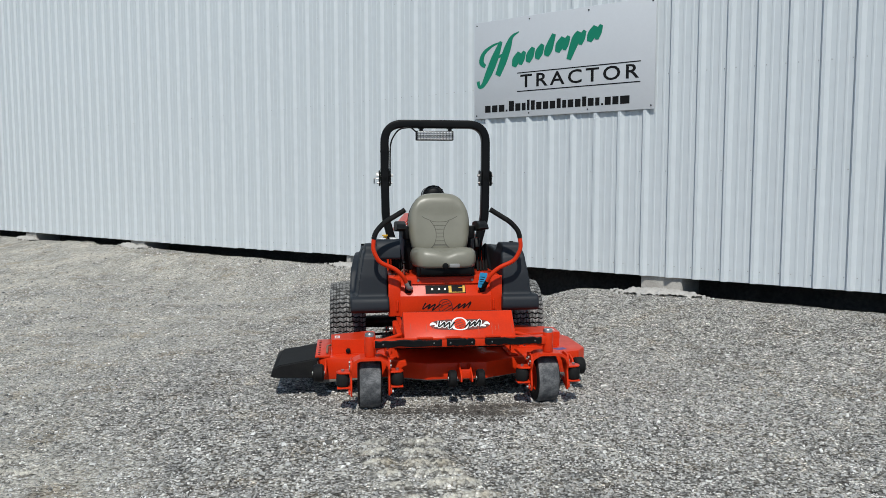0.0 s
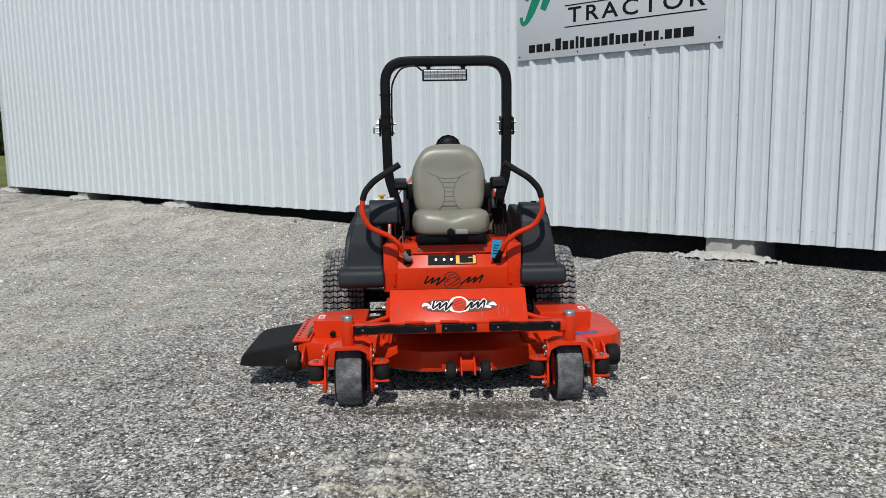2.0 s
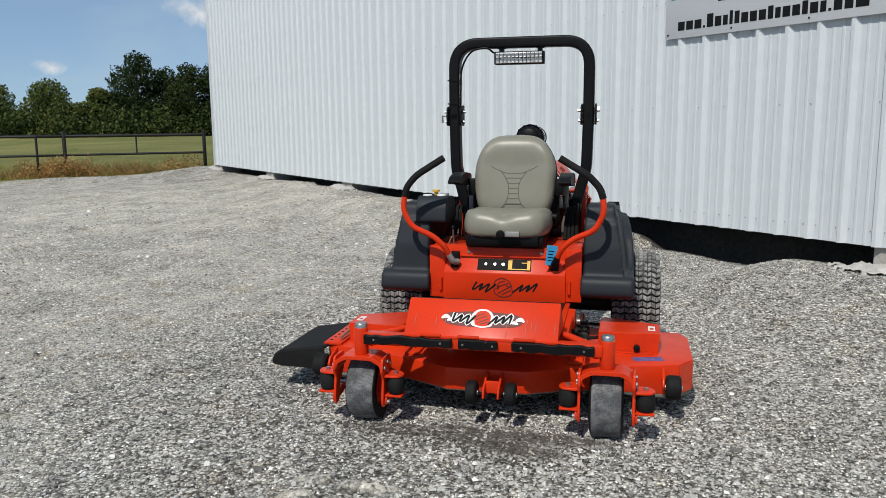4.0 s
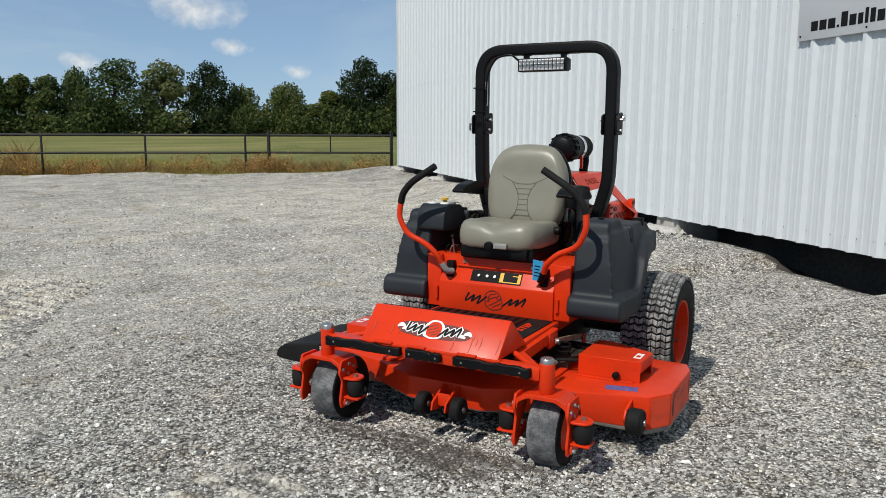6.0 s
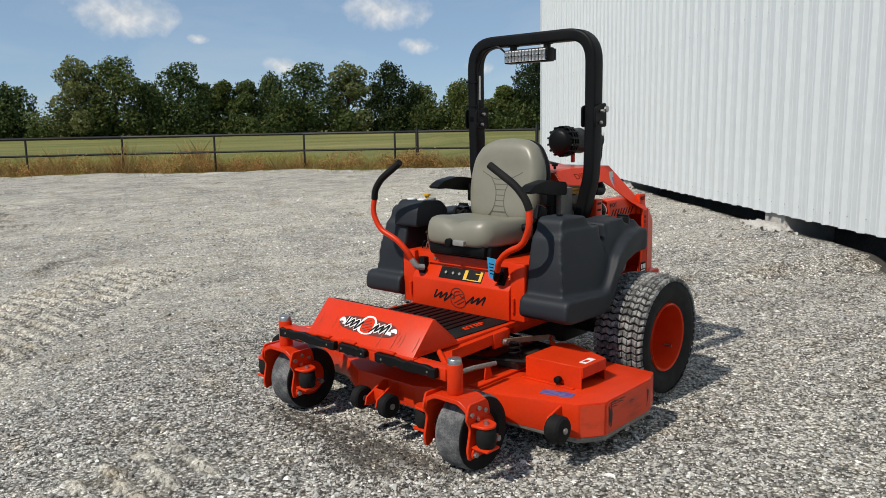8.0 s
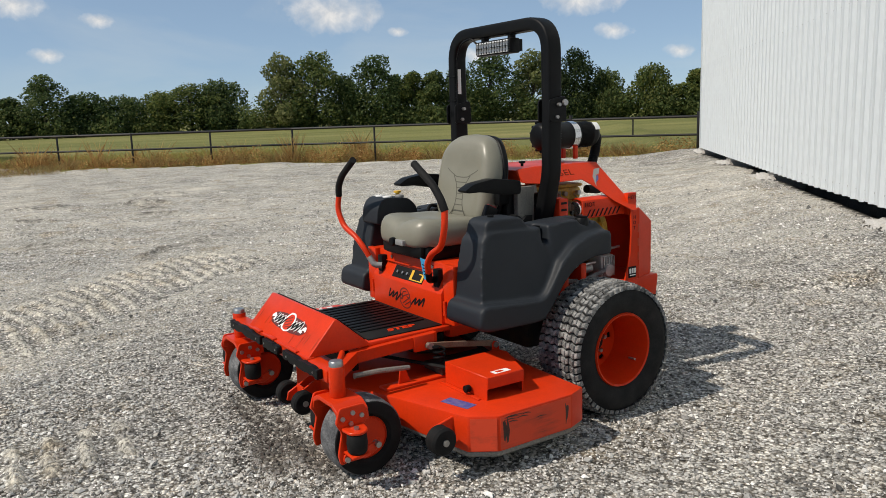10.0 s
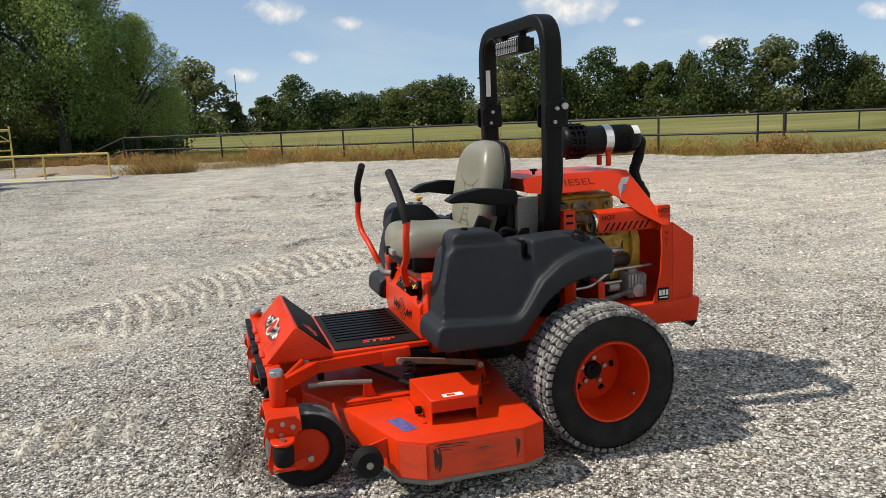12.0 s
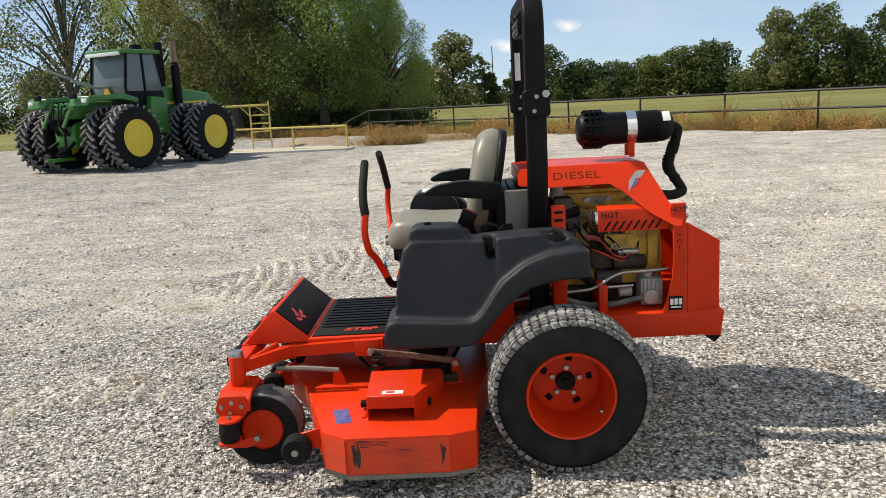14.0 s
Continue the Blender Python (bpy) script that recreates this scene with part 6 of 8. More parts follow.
# -- roll bar
tubing = rounded([(-0.032, -0.044), (0.032, -0.044), (0.032, 0.044), (-0.032, 0.044)], 0.014, 3)
tubing = [(p.x, p.y) for p in tubing]
hoop = bmesh.new()
sweep(hoop, rounded([(-0.407, 1.345, 1.47), (-0.407, 1.345, 1.922), (0.407, 1.345, 1.922), (0.407, 1.345, 1.47)], 0.15, 9, False), tubing)
rollbar = part("roll_bar", hoop, BLACK, mower, "black folding roll bar hoop")
for s in (-1, 1):
    leg = bmesh.new()
    sweep(leg, rounded([(s * 0.407, 1.345, 1.50), (s * 0.400, 1.345, 1.17), (s * 0.315, 1.345, 0.86), (s * 0.315, 1.345, 0.52)], 0.05, 5, False), tubing)
    part("roll_bar_leg", leg, BLACK, mower)
    hinge = bmesh.new()
    for k in (-1, 1):
        prism(hinge, rounded([(1.29, 1.43), (1.29, 1.54), (1.40, 1.56), (1.405, 1.43)], 0.02, 3), "x", s * 0.407 + k * 0.036, s * 0.407 + k * 0.046, 0.002, 1)
    h = part("roll_bar_hinge", hinge, BLACK, rollbar)
    pins = bmesh.new()
    cyl(pins, (s * 0.407 - 0.065, 1.345, 1.515), (s * 0.407 + 0.065, 1.345, 1.515), 0.009, 8)
    cyl(pins, (s * 0.407 - 0.060, 1.335, 1.455), (s * 0.407 + 0.060, 1.335, 1.455), 0.009, 8)
    cyl(pins, (s * 0.407 + 0.05 * s, 1.385, 1.525), (s * 0.407 + 0.062 * s, 1.385, 1.525), 0.016, 8)
    part("hinge_pin", pins, STEEL, h)
part("t_handle_pin", made(tube, [(-0.455, 1.345, 1.49), (-0.49, 1.345, 1.49), (-0.49, 1.345, 1.45)], 0.007, 8), STEEL, rollbar)
wire = bmesh.new()
tube(wire, [(-0.16, 1.31, 1.86), (-0.20, 1.30, 1.895), (-0.30, 1.30, 1.88), (-0.362, 1.31, 1.78), (-0.366, 1.31, 1.6), (-0.364, 1.30, 1.45)], 0.006, 8, 0.05)
part("lamp_wire", wire, BLACK, rollbar)
for z in (1.70, 1.56):
    part("cable_tie", made(box, -0.445, -0.362, 1.296, 1.302, z, z + 0.008), BLACK, rollbar)
part("caution_sticker", made(box, -0.373, -0.3715, 1.315, 1.345, 1.60, 1.74), WHITE, rollbar, "white warning sticker")

bar = bmesh.new()
box(bar, -0.158, 0.142, 1.30, 1.365, 1.792, 1.868, 0.006)
light = part("light_bar", bar, BLACK, rollbar, "black LED light bar with two rows of lamps")
part("lens", made(box, -0.148, 0.132, 1.2965, 1.3005, 1.799, 1.861, 0.002), LAMP, light)
cells = bmesh.new()
for i in range(12):
    for j in range(2):
        x, z = -0.1365 + i * 0.0235, 1.815 + j * 0.030
        lathe(cells, [(-0.0015, 0.0112), (-0.003, 0.0112), (-0.0005, 0.004), (-0.0005, 0.0)], (x, 1.2965, z), "y", 10)
part("lamp_cells", cells, STEEL, light)["kind"] = "stuff"
grid = bmesh.new()
for i in range(13):
    x = -0.148 + i * 0.0233
    box(grid, x - 0.0014, x + 0.0014, 1.293, 1.297, 1.80, 1.86)
box(grid, -0.148, 0.132, 1.293, 1.297, 1.8285, 1.8315)
part("lens_grid", grid, BLACK, light)["kind"] = "stuff"
for x in (-0.115, 0.115):
    part("bracket", made(box, x - 0.014, x + 0.014, 1.315, 1.35, 1.865, 1.915, 0.003), BLACK, light)
    part("bracket_foot", made(box, x - 0.024, x + 0.024, 1.31, 1.355, 1.885, 1.893, 0.002), BLACK, light)
fins = bmesh.new()
for i in range(16):
    x = -0.150 + i * 0.019
    box(fins, x, x + 0.004, 1.36, 1.385, 1.80, 1.862)
part("cooling_fins", fins, BLACK, light)["kind"] = "stuff"

# -- engine hood, rear shroud and bumper
def splay(z):
    """How far the hood's sides stand from its middle at a height."""
    return 0.204 + 0.74 * (1.197 - z)


def hood_side(s):
    pts = [(1.27, 1.120), (1.27, 1.188), (1.40, 1.197), (1.848, 1.195), (1.932, 1.018), (1.985, 1.005), (1.992, 0.975), (1.965, 0.925), (1.935, 0.925), (1.836, 0.985), (1.735, 1.075), (1.680, 1.110), (1.405, 1.106)]
    bm = made(prism, pts, "x", -0.004, 0.004, 0.002, 1)
    for v in bm.verts:
        v.co.x = s * (splay(v.co.z) + v.co.x)
    if s < 0:
        bmesh.ops.reverse_faces(bm, faces=bm.faces)
    return bm


hood = part("engine_hood", made(prism, [(1.27, 1.184), (1.40, 1.195), (1.846, 1.195), (1.875, 1.14), (1.865, 1.135), (1.836, 1.185), (1.40, 1.185), (1.27, 1.174)], "x", -0.206, 0.206, 0.002, 1), ORANGE, mower, "orange engine hood with open sides")
for s in (-1, 1):
    part("hood_side", hood_side(s), ORANGE, hood)
part("hood_front", made(prism, [(-0.206, 1.184), (0.206, 1.184), (0.25, 1.122), (-0.25, 1.122)], "y", 1.27, 1.278, 0.002, 1), ORANGE, hood)
part("hood_knob", made(lathe, [(1.198, 0.008), (1.214, 0.008), (1.216, 0.018), (1.226, 0.018), (1.228, 0)], (0.15, 1.36, 0), "z", 14), BLACK, hood)
side_face = Matrix(((0, -0.595, 0.804, 0.2415), (1, 0, 0, 1.535), (0, 0.804, 0.595, 1.152), (0, 0, 0, 1)))
# nothing is cut: letters lie on the plate, dark red for cut-out shade
cut = bmesh.new()
lettering(cut, "DIESEL", 0.052, side_face @ pose(0, 0, 0), 0.0008, 0.0, 1.05, 0.215, 0.0)
part("hood_letters", cut, STENCIL, hood, "dark red letters for the shade of a cut-out stencil")
sticker = bmesh.new()
prism(sticker, [(0.222, -0.105), (0.262, -0.03), (0.285, -0.028), (0.315, 0.012), (0.268, 0.008), (0.232, -0.04)], "z", 0.0002, 0.0010, 0, 1, side_face)
silver = part("hood_sticker", sticker, GREYPLATE, hood, "faded silver and blue sticker")
part("sticker_print", made(prism, [(0.236, -0.080), (0.258, -0.038), (0.278, -0.032), (0.264, -0.060)], "z", 0.0011, 0.0017, 0, 1, side_face), BLUE, silver)

shroud = bmesh.new()
post_side = [(1.884, 0.530), (1.902, 0.595), (1.926, 0.69), (1.934, 0.79), (1.928, 0.932), (1.992, 0.937), (1.992, 0.530)]
for s in (-1, 1):
    side = made(prism, post_side, "x", 0.388, 0.400, 0.002, 1)
    prism(side, [(0.388, 1.990), (0.400, 1.994), (0.350, 2.150), (0.338, 2.146)], "z", 0.530, 0.937, 0.002, 1)
    for v in side.verts:
        if v.co.y > 2.05 and v.co.z > 0.8:
            v.co.z -= 0.092
        v.co.x *= s
    if s < 0:
        bmesh.ops.reverse_faces(side, faces=side.faces)
    merge(shroud, side)
back = made(prism, [(1.992, 0.932), (2.148, 0.842), (2.150, 0.530), (2.138, 0.530), (2.136, 0.836), (1.987, 0.922)], "x", -0.386, 0.386, 0.002, 1)
for v in back.verts:
    if v.co.y > 2.05:
        v.co.x *= 0.345 / 0.386
merge(shroud, back)
guard = part("rear_shroud", shroud, ORANGE, mower, "orange rear engine guard")
slots = bmesh.new()
for z in (0.56, 0.64, 0.72, 0.80):
    box(slots, 0.3990, 0.4015, 1.984, 1.991, z, z + 0.045)
part("guard_slots", slots, ORANGE_WORN, guard)["kind"] = "stuff"
strip = bmesh.new()
for k, ch in enumerate("HOT"):
    lettering(strip, ch, 0.028, Matrix(((0, 0, 1, 0.4006), (1, 0, 0, 1.957), (0, 1, 0, 0.885 - k * 0.030), (0, 0, 0, 1))), 0.0006)
part("hot_letters", strip, INK, guard, "black warning letters")["kind"] = "stuff"
maker = part("maker_plate", made(box, 0.400, 0.4025, 1.910, 1.972, 0.545, 0.609, 0.001), INK, guard, "small black maker's plate")
marks = bmesh.new()
for k in range(3):
    box(marks, 0.4025, 0.4032, 1.916 + k * 0.019, 1.930 + k * 0.019, 0.570, 0.598)
box(marks, 0.4025, 0.4032, 1.919, 1.965, 0.556, 0.562)
part("plate_marks", marks, WHITE, maker)["kind"] = "stuff"
bumper = part("rear_bumper", made(prism, [(1.59, 0.422), (1.59, 0.526), (2.150, 0.540), (2.158, 0.528), (2.144, 0.420), (2.12, 0.393), (2.07, 0.422)], "x", -0.398, 0.398, 0.004, 2), ORANGE, mower)
part("bumper_foot", made(prism, [(2.07, 0.420), (2.144, 0.418), (2.115, 0.387)], "x", -0.402, 0.402, 0.001, 1), BLACK, bumper)

muff = bmesh.new()
cyl(muff, (0.296, 1.600, 0.953), (0.296, 1.945, 0.958), 0.046, 24, None, 0.004)
muffler = part("muffler", muff, CHROME, mower, "exhaust muffler behind an orange slotted guard")
shield = bmesh.new()
prism(shield, rounded([(0.262, 1.005), (0.300, 1.018), (0.345, 1.005), (0.352, 0.95), (0.352, 0.905), (0.346, 0.905), (0.345, 0.95), (0.338, 0.998), (0.300, 1.010), (0.262, 0.997)], 0.008, 2), "y", 1.612, 1.930, 0.001, 1)
guard2 = part("heat_shield", shield, ORANGE, muffler, "orange slotted heat shield with black warning print")
cuts = bmesh.new()
for k in range(8):
    y = 1.635 + k * 0.032
    prism(cuts, [(y, 0.912), (y + 0.010, 0.912), (y + 0.036, 0.952), (y + 0.026, 0.952)], "x", 0.3515, 0.3535)
part("shield_slots", cuts, INK, guard2)["kind"] = "stuff"
hot = bmesh.new()
lettering(hot, "HOT", 0.034, Matrix(((0, -0.1, 1, 0.3515), (1, 0, 0, 1.665), (0, 1, 0, 0.978), (0, 0, 0, 1))), 0.0008, 0, 1.1)
lettering(hot, "HOT", 0.032, Matrix(((0, 0, 1, 0.3816), (1, 0, 0, 1.957), (0, 1, 0, 0.995), (0, 0, 0, 1))), 0.0008, 0, 1.1)
part("hot_letters", hot, INK, guard2)["kind"] = "stuff"
part("exhaust_tip", made(lathe, [(1.95, 0.028), (2.004, 0.028), (2.004, 0.022), (1.98, 0.022)], (0.345, 0, 0.975), "y", 18), CHROME, muffler)
part("shield_post", made(box, 0.35, 0.381, 1.925, 1.992, 0.90, 1.022, 0.003), ORANGE, muffler)

# -- air cleaner canister
can = bmesh.new()
lathe(can, [(1.575, 0.0), (1.575, 0.055), (1.585, 0.068), (1.60, 0.078), (1.70, 0.083), (1.72, 0.076), (1.98, 0.073), (2.0, 0.066), (2.02, 0.05), (2.03, 0.0)], (0.02, 0, 1.345), "y", 32)
cleaner = part("air_cleaner", can, BLACK, mower, "black ribbed air cleaner canister with a chrome band")
ribs = bmesh.new()
for k in range(14):
    a = 2 * math.pi * k / 14
    box(ribs, -0.006, 0.006, 1.60, 1.69, 0.078, 0.092, 0.002, Matrix.Translation((0.02, 0, 1.345)) @ Matrix.Rotation(a, 4, "Y"))
for y in (1.62, 1.645, 1.67):
    lathe(ribs, [(y, 0.082), (y, 0.090), (y + 0.008, 0.090), (y + 0.008, 0.082)], (0.02, 0, 1.345), "y", 28, True)
for k in range(13):
    y = 1.865 + k * 0.007
    lathe(ribs, [(y, 0.072), (y, 0.0765), (y + 0.0035, 0.0765), (y + 0.0035, 0.072)], (0.02, 0, 1.345), "y", 24, True)
part("canister_ribs", ribs, BLACK, cleaner)["kind"] = "stuff"
part("band", made(lathe, [(1.80, 0.0745), (1.80, 0.0785), (1.845, 0.0785), (1.845, 0.0745)], (0.02, 0, 1.345), "y", 32, True), CHROME, cleaner, "bright steel band")
part("label", made(prism, [(0.0755 * math.cos(radians(a)) + 0.02, 0.0755 * math.sin(radians(a)) + 1.345) for a in (20, 30, 40, 50, 60)] + [(0.0785 * math.cos(radians(a)) + 0.02, 0.0785 * math.sin(radians(a)) + 1.345) for a in (60, 50, 40, 30, 20)], "y", 1.965, 2.0), WHITE, cleaner, "white round-cornered label")
for x in (-0.03, 0.07):
    part("bracket_post", made(box, x - 0.008, x + 0.008, 1.81, 1.835, 1.21, 1.285, 0.002), ORANGE, cleaner)
hose = bmesh.new()
tube(hose, [(0.02, 2.01, 1.345), (0.02, 2.055, 1.33), (0.02, 2.03, 1.24), (0.02, 1.995, 1.16), (0.02, 2.06, 1.06), (0.03, 2.075, 1.03), (0.06, 2.02, 1.015), (0.08, 1.90, 1.03)], 0.0235, 16, 0.05, 6)
part("intake_hose", hose, RUBBER, cleaner, "ribbed black intake hose")
rings = bmesh.new()
path = [Vector(p) for p in rounded([(0.02, 2.04, 1.29), (0.02, 2.03, 1.24), (0.02, 1.995, 1.16), (0.02, 2.06, 1.06)], 0.05, 6, False)]
for i in range(len(path) - 1):
    for s in (0.0, 0.5):
        c, d = path[i].lerp(path[i + 1], s), (path[i + 1] - path[i]).normalized()
        cyl(rings, c - d * 0.003, c + d * 0.003, 0.0285, 14)
part("hose_ribs", rings, RUBBER, cleaner)["kind"] = "stuff"

# -- engine and hydraulics behind the seat
eng = bmesh.new()
box(eng, -0.16, 0.17, 1.45, 1.88, 0.62, 0.86, 0.015)
box(eng, -0.13, 0.14, 1.44, 1.86, 0.86, 0.98, 0.012)
box(eng, -0.09, 0.10, 1.46, 1.84, 0.98, 1.055, 0.02)
cyl(eng, (0.02, 1.84, 0.75), (0.02, 1.93, 0.75), 0.19, 32, None, 0.01)
for k in range(3):
    cyl(eng, (0.14, 1.53 + 0.12 * k, 0.92), (0.20, 1.53 + 0.12 * k, 0.92), 0.03, 14, None, 0.004)
    box(eng, 0.16, 0.19, 1.50 + 0.12 * k, 1.57 + 0.12 * k, 0.70, 0.80, 0.008)
cyl(eng, (0.05, 1.60, 1.05), (0.05, 1.60, 1.085), 0.03, 16, None, 0.004)
engine = part("engine", eng, ENGINE, mower, "dusty yellow three-cylinder diesel engine")
part("alternator", made(cyl, (0.16, 1.47, 0.93), (0.16, 1.56, 0.93), 0.052, 20, None, 0.006), ENGINE_DARK, engine)
part("oil_filter", made(cyl, (0.19, 1.62, 0.66), (0.19, 1.74, 0.66), 0.042, 18, None, 0.006), ENGINE_DARK, engine)
part("fuel_filter", made(cyl, (0.215, 1.50, 0.80), (0.215, 1.50, 0.90), 0.032, 16, None, 0.005), ENGINE_DARK, engine)
part("injection_pump", made(box, 0.17, 0.225, 1.66, 1.80, 0.79, 0.87, 0.008), ENGINE, engine)
part("rocker_cover", made(box, -0.07, 0.12, 1.47, 1.83, 1.055, 1.075, 0.008), ENGINE, engine)
part("rocker_plate", made(box, 0.1005, 0.1025, 1.60, 1.68, 1.00, 1.035), GREYPLATE, engine, "small grey data plate")
part("flywheel_cover", made(lathe, [(1.855, 0.155), (1.90, 0.15), (1.915, 0.12), (1.92, 0.0)], (0.10, 0, 0.80), "y", 24), ENGINE, engine)
part("rubber_elbow", made(tube, [(0.12, 1.42, 1.02), (0.18, 1.43, 1.0), (0.20, 1.47, 0.97), (0.20, 1.55, 0.985)], 0.024, 12, 0.04), RUBBER, engine)
part("dipstick", made(tube, [(0.20, 1.60, 0.68), (0.225, 1.57, 0.82), (0.215, 1.55, 0.95)], 0.005, 6, 0.03), STEEL, engine)
for k in range(3):
    part("injector_line", made(tube, [(0.20, 1.69 + 0.03 * k, 0.87), (0.19, 1.62 + 0.06 * k, 0.97), (0.12, 1.52 + 0.12 * k, 1.02)], 0.004, 6, 0.03), STEEL, engine)
    part("exhaust_runner", made(cyl, (0.14, 1.53 + 0.12 * k, 0.965), (0.27, 1.60 + 0.11 * k, 0.965), 0.020, 12), RUSTY, engine)
fan = bmesh.new()
cyl(fan, (0.0, 1.385, 0.93), (0.0, 1.405, 0.93), 0.13, 28)
part("fan_pulley", fan, BLACK, engine)
part("oil_pan", made(box, -0.14, 0.14, 1.48, 1.84, 0.52, 0.62, 0.02), ENGINE_DARK, engine)
wires = bmesh.new()
for k in range(5):
    tube(wires, [(0.20, 1.46 + 0.05 * k, 0.98 - 0.03 * k), (0.235, 1.52 + 0.04 * k, 0.86), (0.225, 1.60 + 0.05 * k, 0.80 - 0.02 * k), (0.21, 1.70 + 0.03 * k, 0.84)], 0.005, 6, 0.04)
part("wiring", wires, RUBBER, engine)["kind"] = "stuff"
part("cable_boot", made(tube, [(0.27, 1.57, 0.872), (0.27, 1.60, 0.868), (0.27, 1.63, 0.858)], 0.011, 10), BOOT, engine, "pink rubber cable boot")
part("battery_cable", made(tube, [(0.27, 1.63, 0.858), (0.265, 1.66, 0.82), (0.26, 1.70, 0.775), (0.26, 1.75, 0.765), (0.25, 1.775, 0.785)], 0.005, 8, 0.03), RED, engine, "dull red battery cable")
part("heat_shield_wire", made(tube, [(0.25, 1.68, 0.80), (0.25, 1.70, 0.84), (0.25, 1.72, 0.80), (0.25, 1.75, 0.825), (0.24, 1.78, 0.81)], 0.0035, 8, 0.02), STEEL, engine)
part("red_cable", made(tube, [(0.21, 1.57, 0.82), (0.24, 1.66, 0.78), (0.24, 1.74, 0.74), (0.20, 1.79, 0.77)], 0.006, 8, 0.03), ORANGE_WORN, engine, "red battery cable")
for k in range(4):
    part("head_bolt", made(cyl, (0.10, 1.50 + 0.10 * k, 1.02), (0.125, 1.50 + 0.10 * k, 1.02), 0.014, 8), STEEL, engine)
    part("glow_plug", made(cyl, (0.14, 1.50 + 0.09 * k, 0.90), (0.185, 1.50 + 0.09 * k, 0.93), 0.008, 8), ENGINE_DARK, engine)
part("thermostat_housing", made(lathe, [(0.98, 0.05), (1.03, 0.05), (1.05, 0.035), (1.09, 0.03), (1.09, 0.0)], (0.10, 1.46, 0), "z", 18), ALU, engine)
# box added to darken the front third of the engine bay
part("dark_bay_box", made(box, 0.13, 0.21, 1.43, 1.525, 0.84, 1.05, 0.02), ENGINE_DARK, engine)
# plate added for the dark gap between heat shield and gear case
part("dark_gap_plate", made(box, 0.172, 0.196, 1.60, 1.74, 0.70, 0.90, 0.012), ENGINE_DARK, engine)
part("gear_case", made(prism, rounded([(1.755, 0.70), (1.755, 0.885), (1.86, 0.885), (1.90, 0.84), (1.90, 0.70)], 0.02, 3), "x", 0.15, 0.215, 0.008), ENGINE, engine, "yellow timing gear case")
part("starter", made(cyl, (0.20, 1.70, 0.735), (0.20, 1.85, 0.735), 0.038, 18, None, 0.006), ENGINE_DARK, engine)
part("solenoid", made(cyl, (0.215, 1.72, 0.785), (0.215, 1.82, 0.785), 0.02, 14, None, 0.004), STEEL, engine)
part("side_cover", made(box, 0.165, 0.18, 1.48, 1.62, 0.80, 0.89, 0.006), ENGINE, engine)
part("lower_hose", made(tube, [(0.20, 1.40, 0.70), (0.22, 1.50, 0.72), (0.23, 1.58, 0.66), (0.22, 1.66, 0.60)], 0.02, 12, 0.05), RUBBER, engine)
pump = bmesh.new()
box(pump, 0.18, 0.29, 1.81, 1.915, 0.540, 0.670, 0.014)
cyl(pump, (0.235, 1.78, 0.60), (0.235, 1.72, 0.60), 0.025, 14, None, 0.004)
cyl(pump, (0.29, 1.855, 0.585), (0.315, 1.855, 0.585), 0.035, 18, None, 0.004)
cyl(pump, (0.235, 1.855, 0.645), (0.235, 1.855, 0.69), 0.028, 14, None, 0.004)
pump_ob = part("hydraulic_pump", pump, ALU, mower, "cast aluminium hydraulic pump")
for k in range(5):
    part("pump_fin", made(box, 0.288, 0.300, 1.822 + 0.019 * k, 1.831 + 0.019 * k, 0.548, 0.662, 0.002), ALU, pump_ob)
for pts in ([(0.31, 1.20, 0.595), (0.31, 1.41, 0.623), (0.31, 1.596, 0.633), (0.31, 1.695, 0.705), (0.31, 1.93, 0.714)], [(0.27, 1.62, 0.63), (0.27, 1.78, 0.635)]):
    part("hydraulic_pipe", made(tube, pts, 0.0075, 10, 0.05), STEEL, mower)
part("suction_hose", made(tube, [(0.30, 1.28, 0.64), (0.30, 1.42, 0.604), (0.30, 1.55, 0.562), (0.30, 1.66, 0.552), (0.30, 1.78, 0.575), (0.30, 1.87, 0.600)], 0.0135, 12, 0.06), DUSTY_RUBBER, mower, "grey rubber suction hose")
part("cross_member", made(box, -0.30, 0.335, 1.612, 1.652, 0.515, 0.655, 0.004), ORANGE, mower)
part("radiator_shroud", made(box, -0.262, 0.262, 1.165, 1.232, 0.78, 1.10, 0.006), BLACK, mower, "black radiator shroud behind the seat")
part("radiator_side", made(box, 0.262, 0.300, 1.205, 1.315, 0.78, 1.105, 0.004), SCRAPED, mower, "grey radiator side plate")
part("radiator_side", made(box, -0.300, -0.262, 1.225, 1.30, 0.78, 1.105, 0.004), GREYPLATE, mower, "grey radiator side plate")
core = bmesh.new()
box(core, -0.26, 0.26, 1.235, 1.29, 0.78, 1.10, 0.006)
rad = part("radiator", core, BLACK, mower, "black finned radiator")
for k in range(14):
    part("radiator_fin", made(box, -0.25, 0.25, 1.230, 1.236, 0.80 + k * 0.021, 0.806 + k * 0.021), ENGINE_DARK, rad)
for s in (-1, 1):
    part("side_upright", made(prism, [(1.16, 0.77), (1.16, 0.94), (1.19, 0.97), (1.23, 0.97), (1.23, 0.77)], "x", s * 0.375, s * 0.383, 0.001, 1), BLACK, mower)
    for k in range(4):
        part("hydraulic_hose", made(tube, [(s * (0.30 + 0.022 * k), 1.05, 0.775), (s * (0.30 + 0.022 * k), 1.09, 0.86 + 0.04 * k), (s * (0.31 + 0.02 * k), 1.16, 0.96), (s * 0.32, 1.22, 0.90)], 0.010, 8, 0.04), RUBBER, mower)
